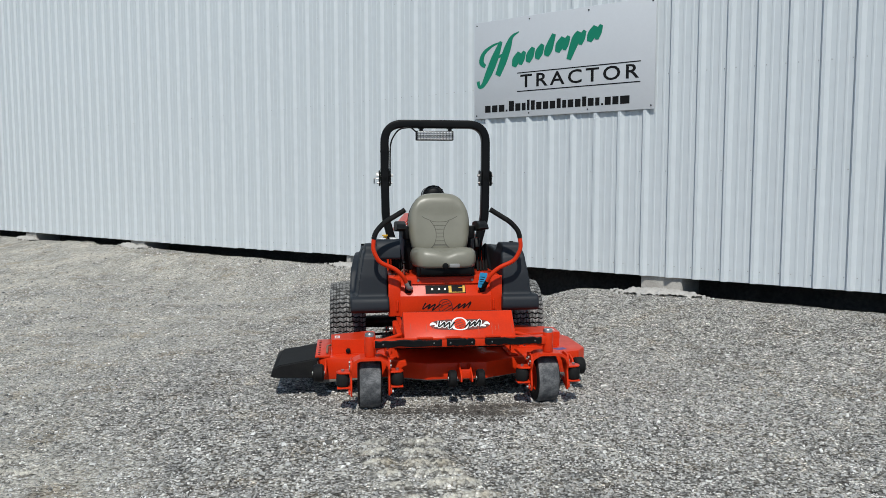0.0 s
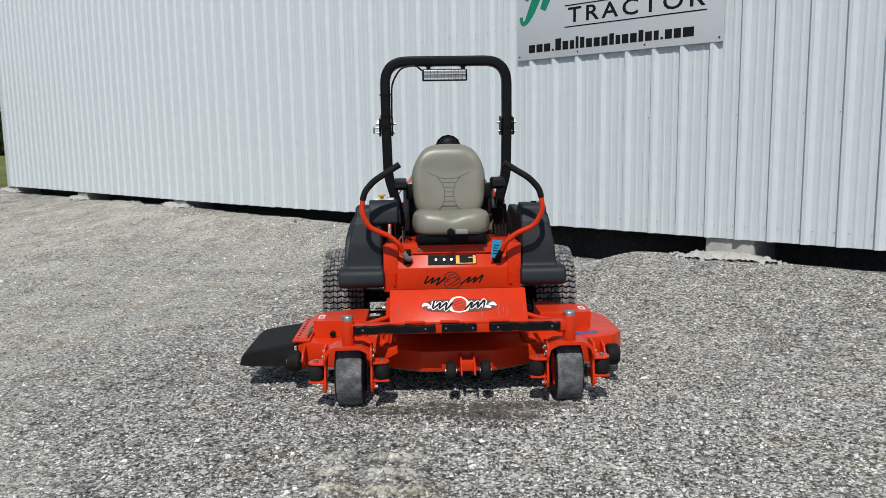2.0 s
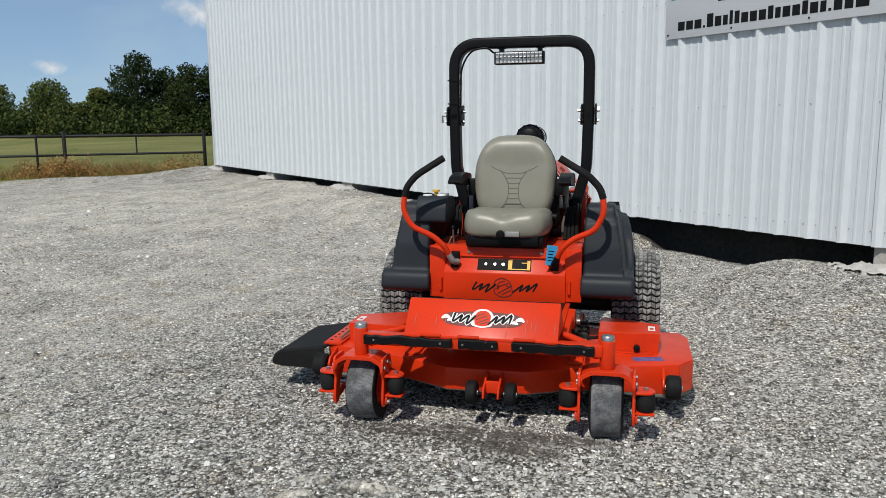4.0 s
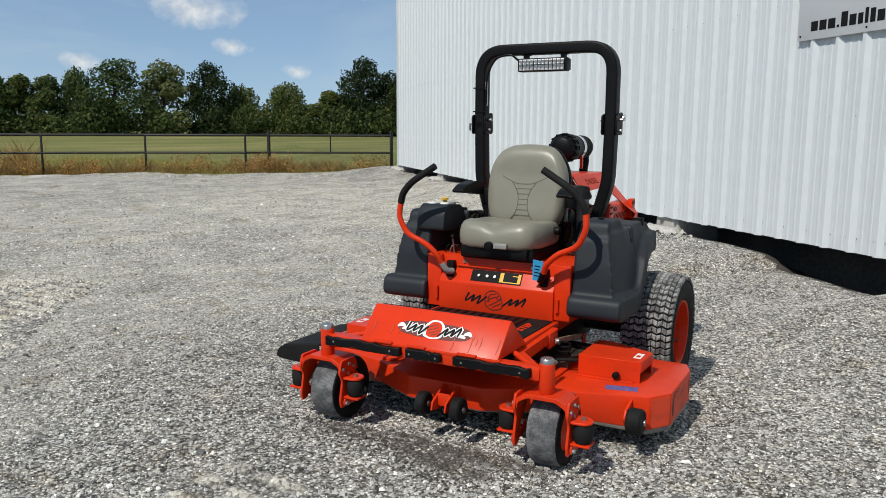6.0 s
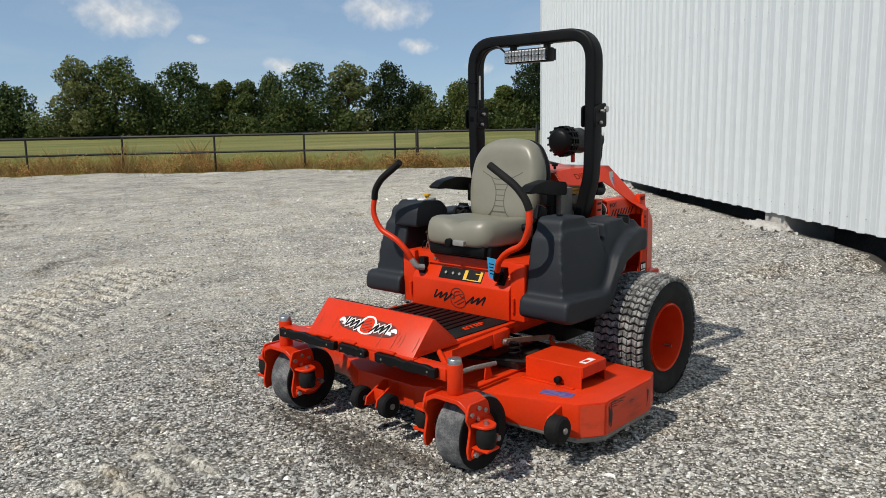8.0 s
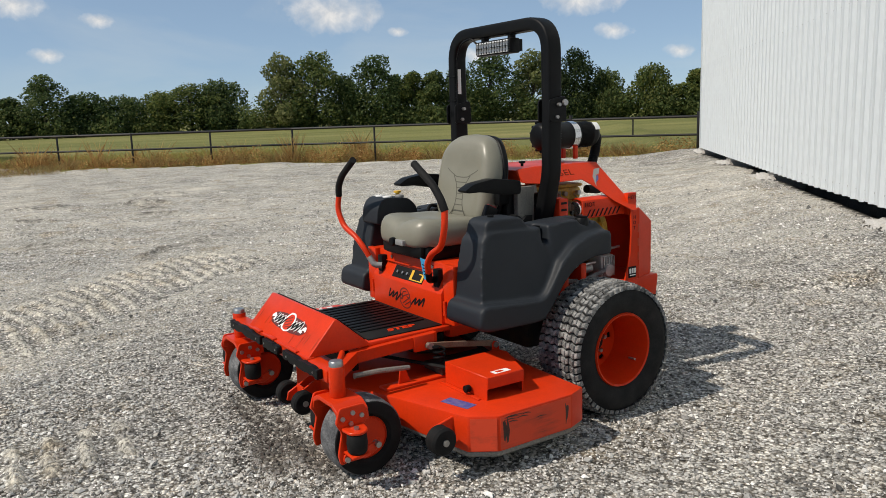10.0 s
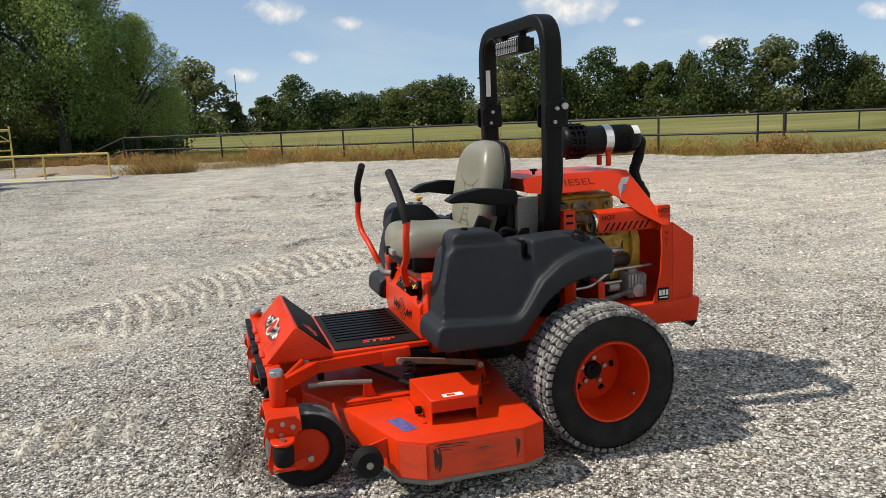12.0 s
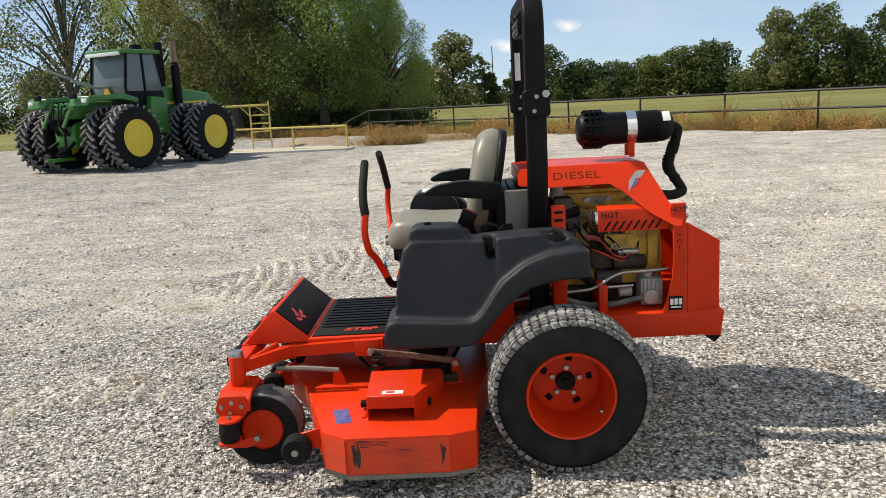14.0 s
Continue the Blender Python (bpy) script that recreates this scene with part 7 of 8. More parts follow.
for s in (-1, 1):
    stay = part("side_stay", made(box, min(s * 0.335, s * 0.398), max(s * 0.335, s * 0.398), 1.400, 1.462, 0.52, 1.035, 0.004), ORANGE, mower, "orange louvred side upright")
    for z in (0.93, 0.97, 1.005):
        part("louvre", made(box, s * 0.398 - 0.002, s * 0.398 + 0.002, 1.412, 1.450, z, z + 0.012), INK, stay)
part("lower_panel", made(box, -0.29, 0.29, 1.20, 1.235, 0.52, 0.80, 0.004), BLACK, mower)
part("transmission", made(box, -0.27, 0.27, 1.28, 1.56, 0.22, 0.42, 0.03), ENGINE_DARK, mower, "dark transmission between the rear wheels")
part("axle_tube", made(cyl, (-0.62, 1.43, 0.325), (0.62, 1.43, 0.325), 0.05, 16), ENGINE_DARK, mower)


# -- rear wheels
def rear_wheel(s):
    c = (s * 0.710, 1.412, 0.328)
    prof = [(-0.115, 0.178), (-0.132, 0.215), (-0.140, 0.255), (-0.132, 0.292), (-0.110, 0.312), (-0.06, 0.318), (0.06, 0.318), (0.110, 0.312), (0.132, 0.292), (0.140, 0.255), (0.132, 0.215), (0.115, 0.178)]
    w = part("rear_wheel", made(lathe, prof, c, "x", 64, True), SIDEWALL, mower, "wide turf tyre with dusty block tread on a deep orange rim")
    rows = 11
    v, f = [], []
    for i in range(rows):
        u = (i - (rows - 1) / 2) / ((rows - 1) / 2)
        across, rr = 0.124 * u, 0.332 - 0.014 * abs(u) ** 3
        n = 54
        for k in range(n):
            a = 2 * math.pi * (k + 0.12 * abs(u)) / n
            da, wx = 2 * math.pi / n * 0.345, 0.0108
            base = len(v)
            for rad, g in ((rr - 0.02, 1.12), (rr - 0.002, 1.0), (rr, 0.86)):
                for sa, sx in ((-1, -1), (1, -1), (1, 1), (-1, 1)):
                    aa = a + da * sa * g + (0.36 if i % 2 else -0.36) * da * sx
                    v.append((c[0] + across + wx * sx * g, c[1] + rad * math.cos(aa), c[2] + rad * math.sin(aa)))
            for lo in (0, 4):
                for q in range(4):
                    f.append((base + lo + q, base + lo + (q + 1) % 4, base + lo + 4 + (q + 1) % 4, base + lo + 4 + q))
            f.append((base + 8, base + 9, base + 10, base + 11))
    me = bpy.data.meshes.new("tread")
    me.from_pydata(v, [], f)
    bm = bmesh.new()
    bm.from_mesh(me)
    bpy.data.meshes.remove(me)
    bmesh.ops.recalc_face_normals(bm, faces=bm.faces)
    part("tread", bm, TREAD, w, "dusty grey block tread")["kind"] = "stuff"
    rim = made(lathe, [(s * 0.118, 0.184), (s * 0.128, 0.180), (s * 0.124, 0.172), (s * 0.085, 0.163), (s * 0.03, 0.158), (s * -0.05, 0.150), (s * -0.075, 0.144), (s * -0.075, 0.134)], c, "x", 48)
    for face in [g for g in rim.faces if len(g.verts) > 4]:
        rim.faces.remove(face)
    rim_ob = part("rim", rim, ORANGE, w)
    disc, n, x0, x1 = bmesh.new(), 40, c[0] - s * 0.078, c[0] - s * 0.070
    radii = (0.030, 0.088, 0.114, 0.137)
    for xx in (x0, x1):
        rows = [[disc.verts.new((xx, c[1] + rr * math.cos(2 * math.pi * k / n), c[2] + rr * math.sin(2 * math.pi * k / n))) for k in range(n)] for rr in radii]
        for i in range(3):
            for k in range(n):
                if i != 1 or k % 8 > 1:
                    disc.faces.new((rows[i][k], rows[i][(k + 1) % n], rows[i + 1][(k + 1) % n], rows[i + 1][k]))
    bmesh.ops.recalc_face_normals(disc, faces=disc.faces)
    part("wheel_disc", disc, ORANGE, w)
    part("brake_drum", made(cyl, (c[0] - s * 0.10, c[1], c[2]), (c[0] - s * 0.082, c[1], c[2]), 0.128, 28), BLACK, w)
    part("hub", made(lathe, [(-0.075 * s, 0.042), (-0.055 * s, 0.041), (-0.050 * s, 0.036), (-0.052 * s, 0.016), (-0.046 * s, 0.014), (-0.046 * s, 0.0)], c, "x", 20), BLACK, w)
    nuts = bmesh.new()
    for k in range(5):
        a = 2 * math.pi * (k + 0.2) / 5
        p = Vector((c[0] - s * 0.07, c[1] + 0.060 * math.cos(a), c[2] + 0.060 * math.sin(a)))
        cyl(nuts, p, p + Vector((s * 0.016, 0, 0)), 0.011, 6)
    part("wheel_nuts", nuts, STEEL, w)["kind"] = "stuff"
    part("valve", made(cyl, (c[0] + s * 0.04, c[1] + 0.13, c[2] - 0.085), (c[0] + s * 0.085, c[1] + 0.125, c[2] - 0.082), 0.006, 8), STEEL, w)


both(rear_wheel)

# -- cutting deck
deck = bmesh.new()
plan = [(-0.92, 0.42), (-0.43, 0.262), (-0.20, 0.145), (0.20, 0.145), (0.43, 0.262), (0.918, 0.415), (0.992, 0.522), (0.992, 0.925), (0.955, 1.025), (0.52, 1.045), (0.30, 1.09), (-0.30, 1.09), (-0.52, 1.045), (-0.915, 1.02), (-0.935, 0.92), (-0.935, 0.50)]
prism(deck, plan, "z", 0.105, 0.262, 0.007, 2)
for v in deck.verts:                                            # the front edge is cut higher than the sides
    if v.co.y < 0.30 and v.co.z < 0.2:
        v.co.z += 0.045
body = part("cutting_deck", deck, ORANGE, mower, "wide orange steel cutting deck with scuffed sides")
wear = bmesh.new()
prism(wear, [(0.528, 0.112), (0.528, 0.252), (0.918, 0.252), (0.918, 0.112)], "x", 0.9915, 0.9932)
prism(wear, [(0.925, 0.4225), (0.988, 0.514), (0.9895, 0.513), (0.9265, 0.4215)], "z", 0.112, 0.252)
part("scuffed_side", wear, SCUFFED, body, "scraped and rubbed side face")
scuff = bmesh.new()
rng_s = random.Random(12)
side_plane = Matrix(((0, 0, 1, 0.9933), (1, 0, 0, 0), (0, 1, 0, 0), (0, 0, 0, 1)))
for y in (0.552, 0.560, 0.566, 0.545, 0.888, 0.895):
    z0 = rng_s.uniform(0.13, 0.16)
    stroke(scuff, [(y, z0, .3), (y + 0.003, z0 + 0.05, 1), (y - 0.003, rng_s.uniform(0.215, 0.248), .4)], rng_s.uniform(0.007, 0.014), side_plane, 0.0006)
for k in range(7):                                               # thin rub lines just under the top edge
    y0 = rng_s.uniform(0.53, 0.80)
    z0 = rng_s.uniform(0.205, 0.247)
    stroke(scuff, [(y0, z0, .2), (y0 + 0.03, z0 + 0.002, 1), (y0 + rng_s.uniform(0.05, 0.12), z0 - 0.004, .2)], 0.0045, side_plane, 0.0006)
part("scuff_marks", scuff, SCUFF, body, "dark scuff marks")["kind"] = "stuff"
skirt = bmesh.new()
prism(skirt, [(x * 0.994, (y - 0.6) * 0.99 + 0.6) for x, y in plan], "z", 0.082, 0.106, 0.004, 1)
for v in skirt.verts:
    if v.co.y < 0.30:
        v.co.z += 0.062
part("deck_skirt", skirt, SCRAPED, body, "bare steel lower edge")
for px in (-0.42, 0.42):
    part("reinforcement_rib", made(box, px - 0.035, px + 0.035, 0.30, 0.98, 0.262, 0.275, 0.004), ORANGE, body)


def belt_cover(s):
    bm = bmesh.new()
    prism(bm, [(0.525, 0.578), (0.825, 0.590), (0.832, 0.785), (0.580, 0.895), (0.525, 0.88)], "z", 0.360, 0.365, 0.0015, 1)     # lid
    prism(bm, [(0.525, 0.575), (0.825, 0.587), (0.825, 0.592), (0.525, 0.580)], "z", 0.262, 0.364, 0.001, 1)                         # front wall
    prism(bm, [(0.832, 0.783), (0.580, 0.893), (0.578, 0.888), (0.830, 0.778)], "z", 0.262, 0.364, 0.001, 1)                         # back wall
    prism(bm, [(0.824, 0.590), (0.829, 0.590), (0.835, 0.785), (0.830, 0.785)], "z", 0.312, 0.364, 0.001, 1)                         # drip edge over the open side
    prism(bm, [(0.520, 0.578), (0.526, 0.578), (0.526, 0.88), (0.520, 0.88)], "z", 0.262, 0.364, 0.001, 1)
    dy = 0.0
    if s < 0:
        flipped(bm)
        dy = -0.09
        bm.transform(Matrix.Translation((0, dy, 0)))
    c = part("belt_cover", bm, ORANGE, mower, "orange folded belt cover on the deck")
    for y in (0.567, 0.835):
        part("cover_knob", made(cyl, (s * 0.715, y + dy + 0.008, 0.292), (s * 0.715, y + dy - 0.020, 0.292), 0.017, 12, None, 0.004), BLACK, c, "black rubber hold-down knob")
    part("cover_flange", made(box, min(s * 0.50, s * 0.80), max(s * 0.50, s * 0.80), 0.557 + dy, 0.575 + dy, 0.262, 0.268, 0.002), ORANGE, c)
    part("cover_label", made(box, s * 0.790 - 0.018, s * 0.790 + 0.018, 0.648 + dy, 0.735 + dy, 0.365, 0.3662), WHITE, c, "small white warning label")
    part("label_bars", made(box, s * 0.790 - 0.010, s * 0.790 + 0.010, 0.665 + dy, 0.70 + dy, 0.3662, 0.3668), ORANGE, c)
    part("pulley", made(cyl, (s * 0.66, 0.70 + dy, 0.28), (s * 0.66, 0.70 + dy, 0.33), 0.09, 22, None, 0.006), BLACK, c)


both(belt_cover)
part("deck_sticker", made(prism, [(0.705, 0.425), (0.850, 0.463), (0.836, 0.524), (0.691, 0.486)], "z", 0.2622, 0.2634), BLUE, body, "faded blue sticker")


def roller(x, y, z, r, w, s):
    rl = part("anti_scalp_roller", made(lathe, [(-w / 2, r * 0.55), (-w / 2, r * 0.85), (-w * 0.35, r), (w * 0.35, r), (w / 2, r * 0.85), (w / 2, r * 0.55)], (x, y, z), "x", 24), RUBBER, mower, "black anti-scalp roller")
    part("roller_bolt", made(cyl, (x - w * 0.62, y, z), (x + w * 0.62, y, z), 0.014, 10), STEEL, rl)
    return rl


roller(0.888, 0.302, 0.180, 0.059, 0.07, 1)
roller(-0.915, 0.302, 0.182, 0.059, 0.07, -1)
for s in (-1, 1):
    xx = 0.842 if s > 0 else -0.868
    part("roller_bracket", made(prism, [(0.29, 0.16), (0.275, 0.19), (0.30, 0.225), (0.42, 0.255), (0.45, 0.21), (0.40, 0.165)], "x", xx - 0.006, xx + 0.006, 0.002, 1), ORANGE, mower)
for x in (-0.045, 0.140):
    roller(x, 0.03, 0.185, 0.055, 0.05, 1)
for x in (0.012, 0.083):
    part("roller_bracket", made(prism, [(0.0, 0.165), (0.01, 0.205), (0.12, 0.26), (0.16, 0.25), (0.16, 0.16), (0.06, 0.155)], "x", x - 0.005, x + 0.005, 0.002, 1), ORANGE, mower)
part("roller_crossbar", made(box, 0.012, 0.083, 0.055, 0.065, 0.175, 0.235, 0.002), ORANGE, mower)

# discharge chute on the far side
ch = bmesh.new()
prism(ch, [(-0.915, 0.268), (-1.18, 0.226), (-1.225, 0.20), (-1.240, 0.145), (-1.228, 0.145), (-1.212, 0.19), (-1.175, 0.210), (-0.915, 0.25)], "y", 0.372, 0.90, 0.004, 1)
prism(ch, rounded([(-0.925, 0.262), (-1.18, 0.220), (-1.225, 0.195), (-1.238, 0.148), (-1.18, 0.138), (-0.925, 0.135)], 0.02, 3), "y", 0.360, 0.372, 0.003, 1)
part("discharge_chute", ch, RUBBER, mower, "black rubber discharge chute flap")
plate = part("chute_hinge_plate", made(box, -0.94, -0.84, 0.40, 0.98, 0.262, 0.276, 0.003), ORANGE, mower)
for k in range(9):
    part("hinge_hole", made(cyl, (-0.915, 0.45 + k * 0.058, 0.276), (-0.915, 0.45 + k * 0.058, 0.2775), 0.009, 8), INK, plate)
part("chute_rod", made(tube, [(-0.86, 0.44, 0.292), (-0.86, 0.62, 0.300), (-0.80, 0.70, 0.296)], 0.007, 8, 0.02), RUSTY, plate)
part("deck_label", made(box, -0.80, -0.73, 0.55, 0.60, 0.2622, 0.2634), WHITE, body)


# deck lift links
def lift(s):
    part("lift_link", made(prism, rounded([(0.545, 0.405), (0.55, 0.435), (0.745, 0.405), (0.95, 0.37), (0.955, 0.34), (0.74, 0.378)], 0.012, 3), "x", s * 0.402, s * 0.412, 0.002, 1), RUSTY, mower, "rust-brown flat lift link")
    part("deck_bracket", made(prism, [(0.925, 0.262), (0.925, 0.36), (0.94, 0.372), (0.965, 0.36), (0.975, 0.262)], "x", s * 0.417, s * 0.425, 0.002, 1), ORANGE, mower)
    part("deck_bracket", made(prism, [(0.38, 0.262), (0.39, 0.335), (0.42, 0.345), (0.45, 0.262)], "x", s * 0.42, s * 0.428, 0.002, 1), ORANGE, mower)
    part("link_bolt", made(cyl, (s * 0.40, 0.565, 0.418), (s * 0.425, 0.565, 0.418), 0.016, 10), STEEL, mower)
    part("link_bolt", made(cyl, (s * 0.40, 0.945, 0.352), (s * 0.432, 0.945, 0.352), 0.014, 10), STEEL, mower)
    part("rail_gusset", made(box, min(s * 0.385, s * 0.40), max(s * 0.385, s * 0.40), 0.49, 0.60, 0.395, 0.47, 0.003), ORANGE, mower)
    coil = bmesh.new()
    pts = [(s * 0.44 + 0.028 * math.cos(a * 0.7), 0.60 + 0.028 * math.sin(a * 0.7), 0.345 + 0.0028 * a) for a in range(27)]
    tube(coil, pts, 0.005, 6)
    part("coil_spring", coil, BLACK, mower)
    part("push_rod", made(tube, [(s * 0.46, 0.14, 0.375), (s * 0.46, 0.26, 0.372), (s * 0.46, 0.42, 0.355)], 0.012, 8), SCRAPED, mower)
    part("belt_tunnel", made(box, min(s * 0.30, s * 0.46), max(s * 0.30, s * 0.46), 0.60, 0.95, 0.275, 0.31, 0.004), ENGINE_DARK, mower)


both(lift)
part("drive_belt", made(tube, [(-0.55, 0.62, 0.325), (0.0, 0.40, 0.325), (0.55, 0.62, 0.325), (0.62, 0.86, 0.325), (0.0, 0.98, 0.325), (-0.62, 0.86, 0.325), (-0.55, 0.62, 0.325)], 0.009, 8, 0.08), RUBBER, mower)
part("clutch_pulley", made(cyl, (0.0, 0.80, 0.262), (0.0, 0.80, 0.36), 0.10, 24, None, 0.006), ENGINE_DARK, mower)
part("under_frame", made(box, -0.27, 0.27, 0.72, 1.22, 0.42, 0.52, 0.006), BLACK, mower)


# ---- loose stones on the gravel ----
def stones(name, label, count, seed, r_in, r_out, size, power, centre=(0.6, 5.2), full=False):
    r = np.random.default_rng(seed)
    a = r.random(count) * 2 * math.pi
    d = r_in + (r_out - r_in) * r.random(count) ** power
    x, y = centre[0] + d * np.cos(a), centre[1] + d * np.sin(a)
    bare = np.array([near_line(p, q, TRACK_A) < 0.75 or near_line(p, q, TRACK_B) < 0.22 for p, q in zip(x, y)])
    keep = (~bare | (r.random(count) < 0.55)) & (r.random(count) < 1 - 0.30 * np.clip((-0.6 - x) / 3.0, 0, 1)) & ((x - 2.30) * -0.611 + (y - 8.99) * -0.791 > 0.05) & ((y > 1.8) | ((x < -2) & (y > -5))) & (x < 4.2)
    x, y = x[keep], y[keep]
    n = len(x)
    z = np.array([ground_height(p, q) for p, q in zip(x, y)])
    octa = np.array([(1, 0, 0), (0, 1, 0), (-1, 0, 0), (0, -1, 0), (0.25, 0.2, 0.95), (-0.3, -0.2, 0.85), (0, 0, -0.5)], float)
    tris = np.array([(0, 1, 4), (1, 2, 4), (2, 5, 4), (2, 3, 5), (3, 0, 5), (0, 4, 5)])
    if full:                                                    # larger stones: a broken four-sided block with a smaller top
        octa = np.array([(1, 0.1, 0), (0, 1, 0), (-1, 0, 0), (0, -1, 0), (0.62, 0.35, 0.55), (-0.3, 0.62, 0.62), (-0.62, -0.3, 0.55), (0.3, -0.62, 0.6)], float)
        tris = np.array([(0, 1, 4), (1, 5, 4), (1, 2, 5), (2, 6, 5), (2, 3, 6), (3, 7, 6), (3, 0, 7), (0, 4, 7), (4, 5, 6), (4, 6, 7)])
    m = len(octa)
    v = octa[None] * (0.7 + 0.6 * r.random((n, m, 1))) * (0.6 + 0.8 * r.random((n, 1, 3))) + r.normal(size=(n, m, 3)) * 0.10
    th = r.random(n) * 6.283
    c, s = np.cos(th), np.sin(th)
    v = np.stack([v[..., 0] * c[:, None] - v[..., 1] * s[:, None], v[..., 0] * s[:, None] + v[..., 1] * c[:, None], v[..., 2]], -1)
    v *= (size * np.exp(r.normal(size=n) * 0.30))[:, None, None]
    v += np.stack([x, y, z + size * (0.0 + 0.6 * r.random(n))], -1)[:, None]
    f = (tris[None] + np.arange(n)[:, None, None] * m).reshape(-1, 3)
    me = quads_mesh(name, v.reshape(-1, 3), f, STONE)
    me.polygons.foreach_set("use_smooth", [not full] * len(me.polygons))
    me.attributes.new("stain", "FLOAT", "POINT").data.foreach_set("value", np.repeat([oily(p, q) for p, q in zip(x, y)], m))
    return tagged(new(name, me), label, "gravel", kind="stuff")


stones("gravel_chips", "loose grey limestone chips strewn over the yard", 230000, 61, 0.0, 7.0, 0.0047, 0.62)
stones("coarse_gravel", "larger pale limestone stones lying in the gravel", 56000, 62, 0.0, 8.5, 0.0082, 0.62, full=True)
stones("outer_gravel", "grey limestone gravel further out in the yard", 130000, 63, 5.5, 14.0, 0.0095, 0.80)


def course(line, step):
    """Points, headings and the way to the nearer end along a smooth curve through the corners of a line."""
    p = [Vector(q) for q in line]
    p = [p[0] * 2 - p[1]] + p + [p[-1] * 2 - p[-2]]
    for a, b, c, d in zip(p, p[1:], p[2:], p[3:]):
        n = max(2, int((c - b).length / step))
        for i in range(n):
            t = i / n
            at = 0.5 * (2 * b + (c - a) * t + (2 * a - 5 * b + 4 * c - d) * t * t + (3 * b - a - 3 * c + d) * t ** 3)
            yield at, (0.5 * (c - a + 2 * t * (2 * a - 5 * b + 4 * c - d) + 3 * t * t * (3 * b - a - 3 * c + d))).normalized(), min((at - p[1]).length, (at - p[-2]).length)


def pressed_track(line, left, right, rows, label, split=0.04, pitch=0.155):
    """A tyre's print: two staggered rows of lug bars raised in the gravel, finer and paler than what lies round them."""
    v, f, fines = [], [], []
    across = [left + (right - left) * k / 46 for k in range(47)]
    for at, d, end in course(line, 0.022):
        for o in across:
            x, y = at.x + d.y * o, at.y - d.x * o
            angle, shift = rows[0] if o > split else rows[1]
            w = (y * math.cos(radians(angle)) - x * math.sin(radians(angle))) / pitch + shift + 0.16 * noise.noise((x * 2.5, y * 2.5, 3))
            lug = smooth(0.0, 0.9, math.sin(w * 6.283)) * smooth(0.0, 0.06, abs(o - split))
            lug *= smooth(0.0, 0.12, end) * smooth(left, left + 0.14, o) * smooth(right, right - 0.16, o) * smooth(-0.50, -0.05, noise.noise((x * 1.3, y * 1.3, 17)))
            rough = noise.noise((x * 22, y * 22, 1)) + 0.6 * noise.noise((x * 55, y * 55, 6))
            side = smooth(left, left + 0.10, o) * smooth(right, right - 0.10, o) * smooth(0.0, 0.1, end)
            v.append((x, y, ground_height(x, y) - 0.014 + 0.017 * side + lug * (0.029 + 0.010 * rough) + 0.003 * rough))
            fines.append(0.05 + 0.75 * lug)
    m = len(across)
    for i in range(len(v) // m - 1):
        for k in range(m - 1):
            f.append((i * m + k, i * m + k + 1, i * m + m + k + 1, i * m + m + k))
    me = bpy.data.meshes.new("tyre_track")
    me.from_pydata(v, [], f)
    me.materials.append(GRAVEL)
    me.attributes.new("fines", "FLOAT", "POINT").data.foreach_set("value", fines)
    me.polygons.foreach_set("use_smooth", [True] * len(f))
    return tagged(new("tyre_track", me), label, "tyre track", kind="stuff")


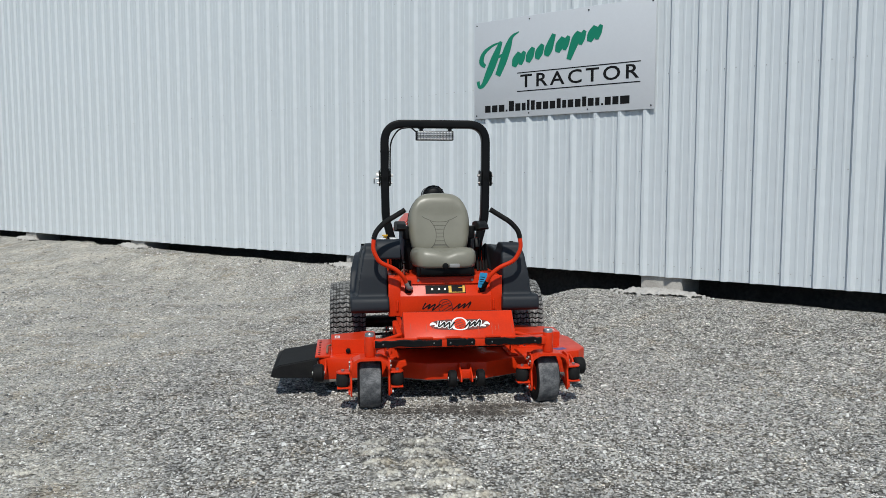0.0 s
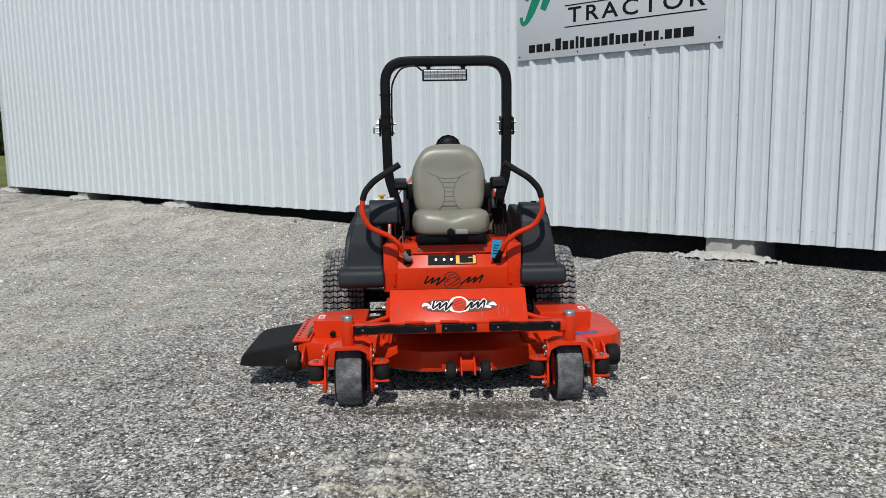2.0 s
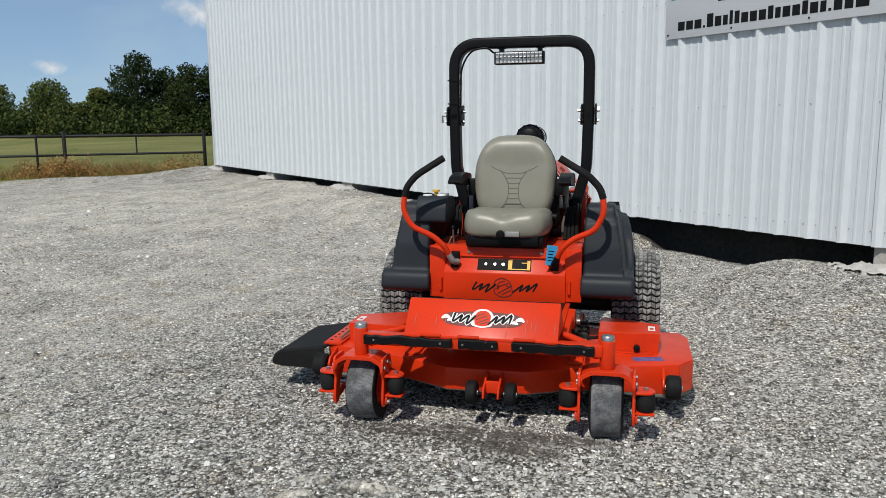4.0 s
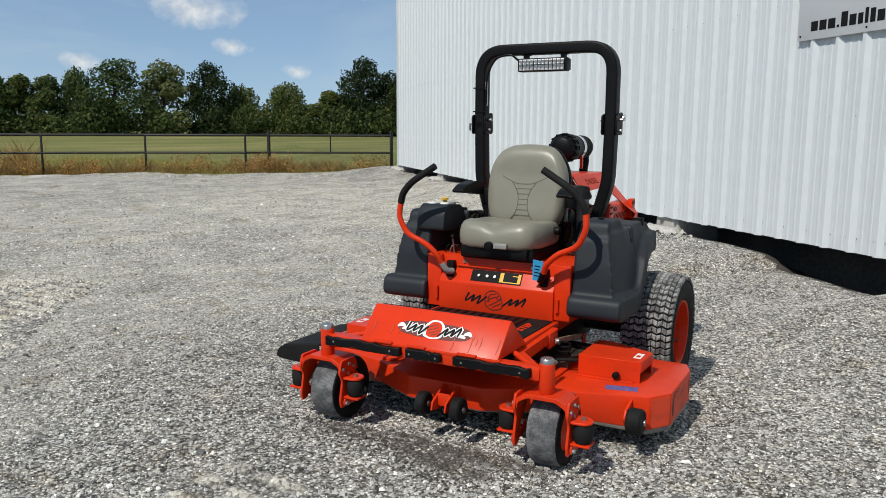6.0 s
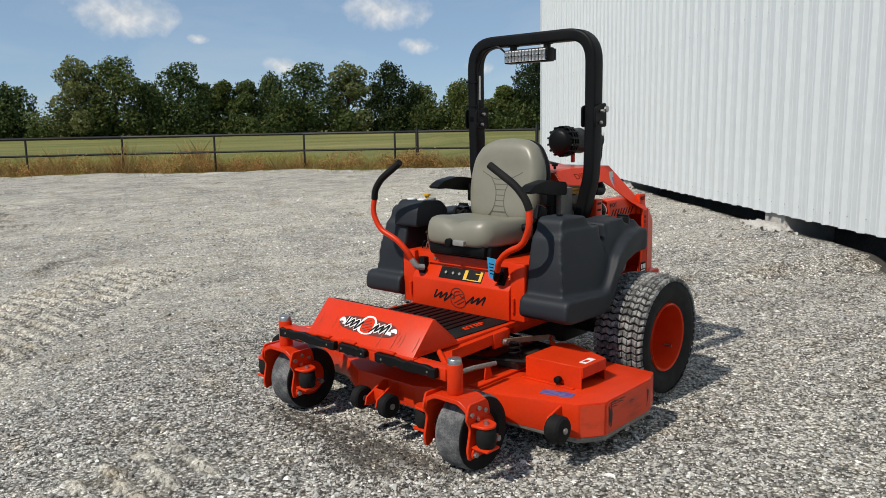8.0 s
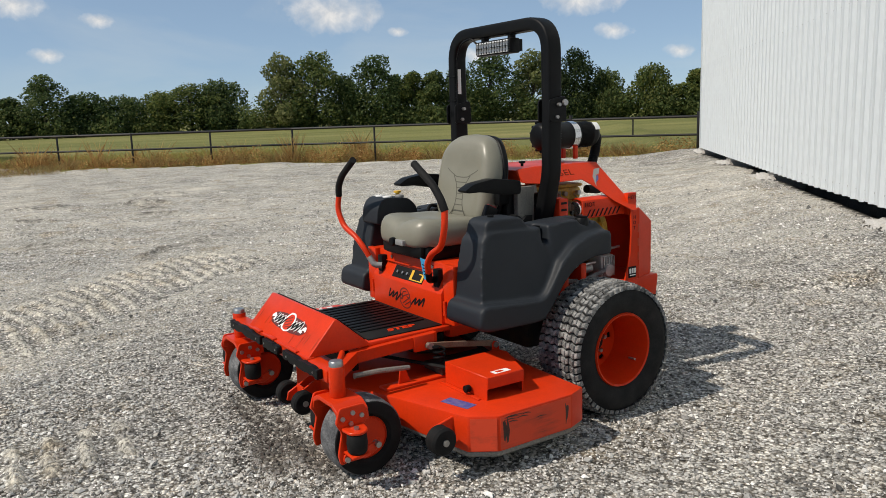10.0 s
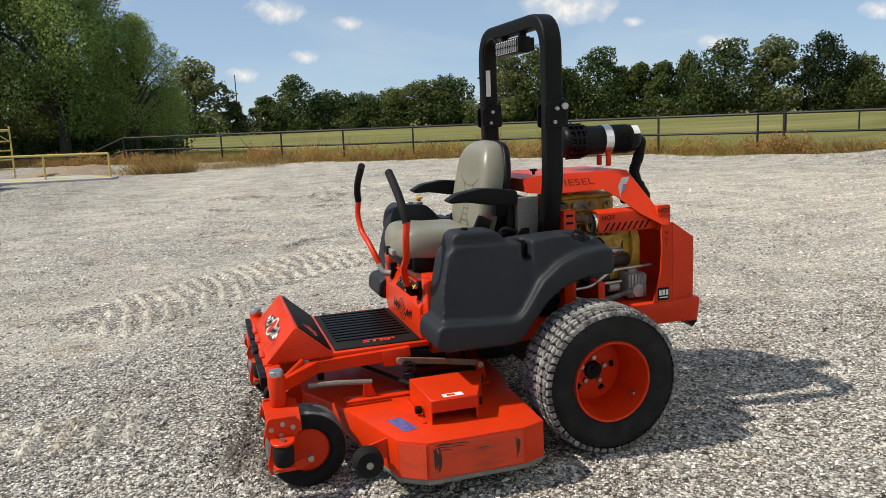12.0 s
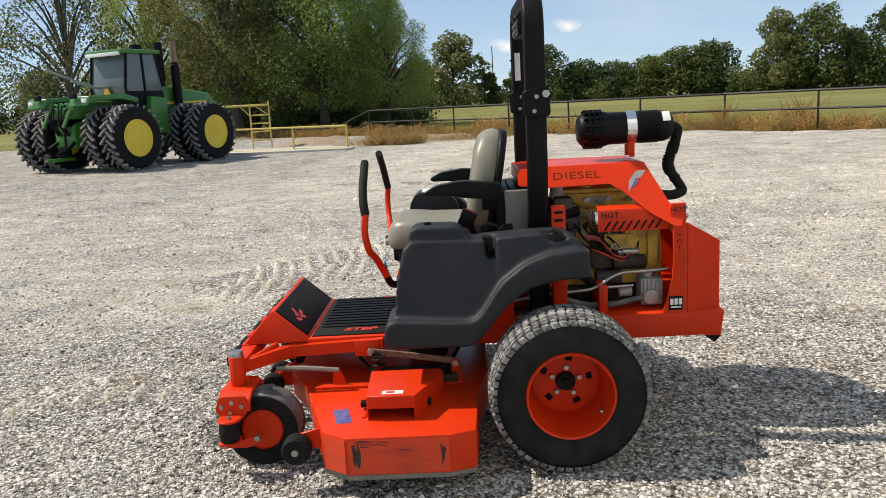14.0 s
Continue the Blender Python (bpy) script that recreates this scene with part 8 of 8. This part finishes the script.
def berm(line, label):
    """A low broken ridge of dark loose gravel that wheels have thrown up."""
    v, f, dark, m = [], [], [], 19
    for at, d, end in course(line, 0.04):
        for k in range(m):
            o = -0.30 + 0.60 * k / (m - 1)
            x, y = at.x + d.y * o, at.y - d.x * o
            wander = 0.10 * noise.noise((x * 0.9, y * 0.9, 4))
            crest = math.exp(-((o - wander) / 0.085) ** 2) * smooth(0.0, 0.35, end) * smooth(-0.25, 0.08, noise.noise((x * 1.1, y * 1.1, 30)))
            rough = noise.noise((x * 16, y * 16, 1)) + 0.5 * noise.noise((x * 40, y * 40, 6))
            v.append((x, y, ground_height(x, y) - 0.02 + 0.024 * smooth(0.30, 0.18, abs(o)) * smooth(0.0, 0.2, end) + crest * (0.055 + 0.03 * rough)))
            dark.append(max(0.0, min(0.9, crest * (1.5 + 1.2 * rough))))
    for i in range(len(v) // m - 1):
        for k in range(m - 1):
            f.append((i * m + k, i * m + k + 1, i * m + m + k + 1, i * m + m + k))
    me = bpy.data.meshes.new("gravel_berm")
    me.from_pydata(v, [], f)
    me.materials.append(GRAVEL)
    me.attributes.new("fines", "FLOAT", "POINT").data.foreach_set("value", [fines_and_tone(p[0], p[1]) for p in v])
    me.attributes.new("stain", "FLOAT", "POINT").data.foreach_set("value", dark)
    me.polygons.foreach_set("use_smooth", [True] * len(f))
    return tagged(new("gravel_berm", me), label, "gravel berm", "old wheel paths", kind="stuff")


for line in ([(-10.9, 2.2), (-10.5, 3.2), (-10.4, 4.2), (-10.3, 5.2), (-10.0, 6.4)], [(-13.3, 1.6), (-13.0, 2.4), (-12.5, 4.3), (-12.1, 6.0), (-12.3, 8.2)], [(-14.6, 5.0), (-14.2, 5.8), (-13.7, 6.7), (-13.1, 7.9)],
             [(-11.7, 6.9), (-10.8, 7.8)], [(-7.6, 3.6), (-7.2, 4.25), (-6.9, 4.9)], [(-11.7, 4.3), (-11.5, 5.4), (-11.2, 6.3)], [(-5.6, 4.9), (-6.2, 5.5), (-7.0, 6.5)]):
    berm(line, "low broken ridge of dark gravel along an old wheel path")

pressed_track(TRACK_A, -0.62, 0.66, ((9, 0.0), (21, 0.5)), "pale chevron tyre print pressed into the gravel")
pressed_track(TRACK_B, -0.30, 0.28, ((8, 0.0), (6, 0.1)), "short tyre print of straight bars in the gravel")


def soil_clods():
    """Dark damp crumbs of soil dropped in front of the mower."""
    r, bm = random.Random(77), bmesh.new()
    for k in range(240):
        cx, cy = ((0.05, 4.93), (-0.35, 4.98), (0.33, 4.82))[k % 3]
        x, y, q = cx + r.gauss(0, 0.20), cy + r.gauss(0, 0.045), r.uniform(0.0025, 0.008)
        bmesh.ops.create_icosphere(bm, subdivisions=1, radius=q, matrix=Matrix.Translation((x, y, ground_height(x, y) + q * 0.5)) @ Matrix.Diagonal((1.3, r.uniform(0.7, 1.3), 0.7, 1)))
    for v in bm.verts:
        v.co += Vector((0.003, 0.003, 0.002)) * noise.noise(v.co * 90)
    return tagged(part("soil_clods", bm, SOIL, None), "dark crumbs of soil on the gravel before the mower", "soil", kind="stuff")


soil_clods()
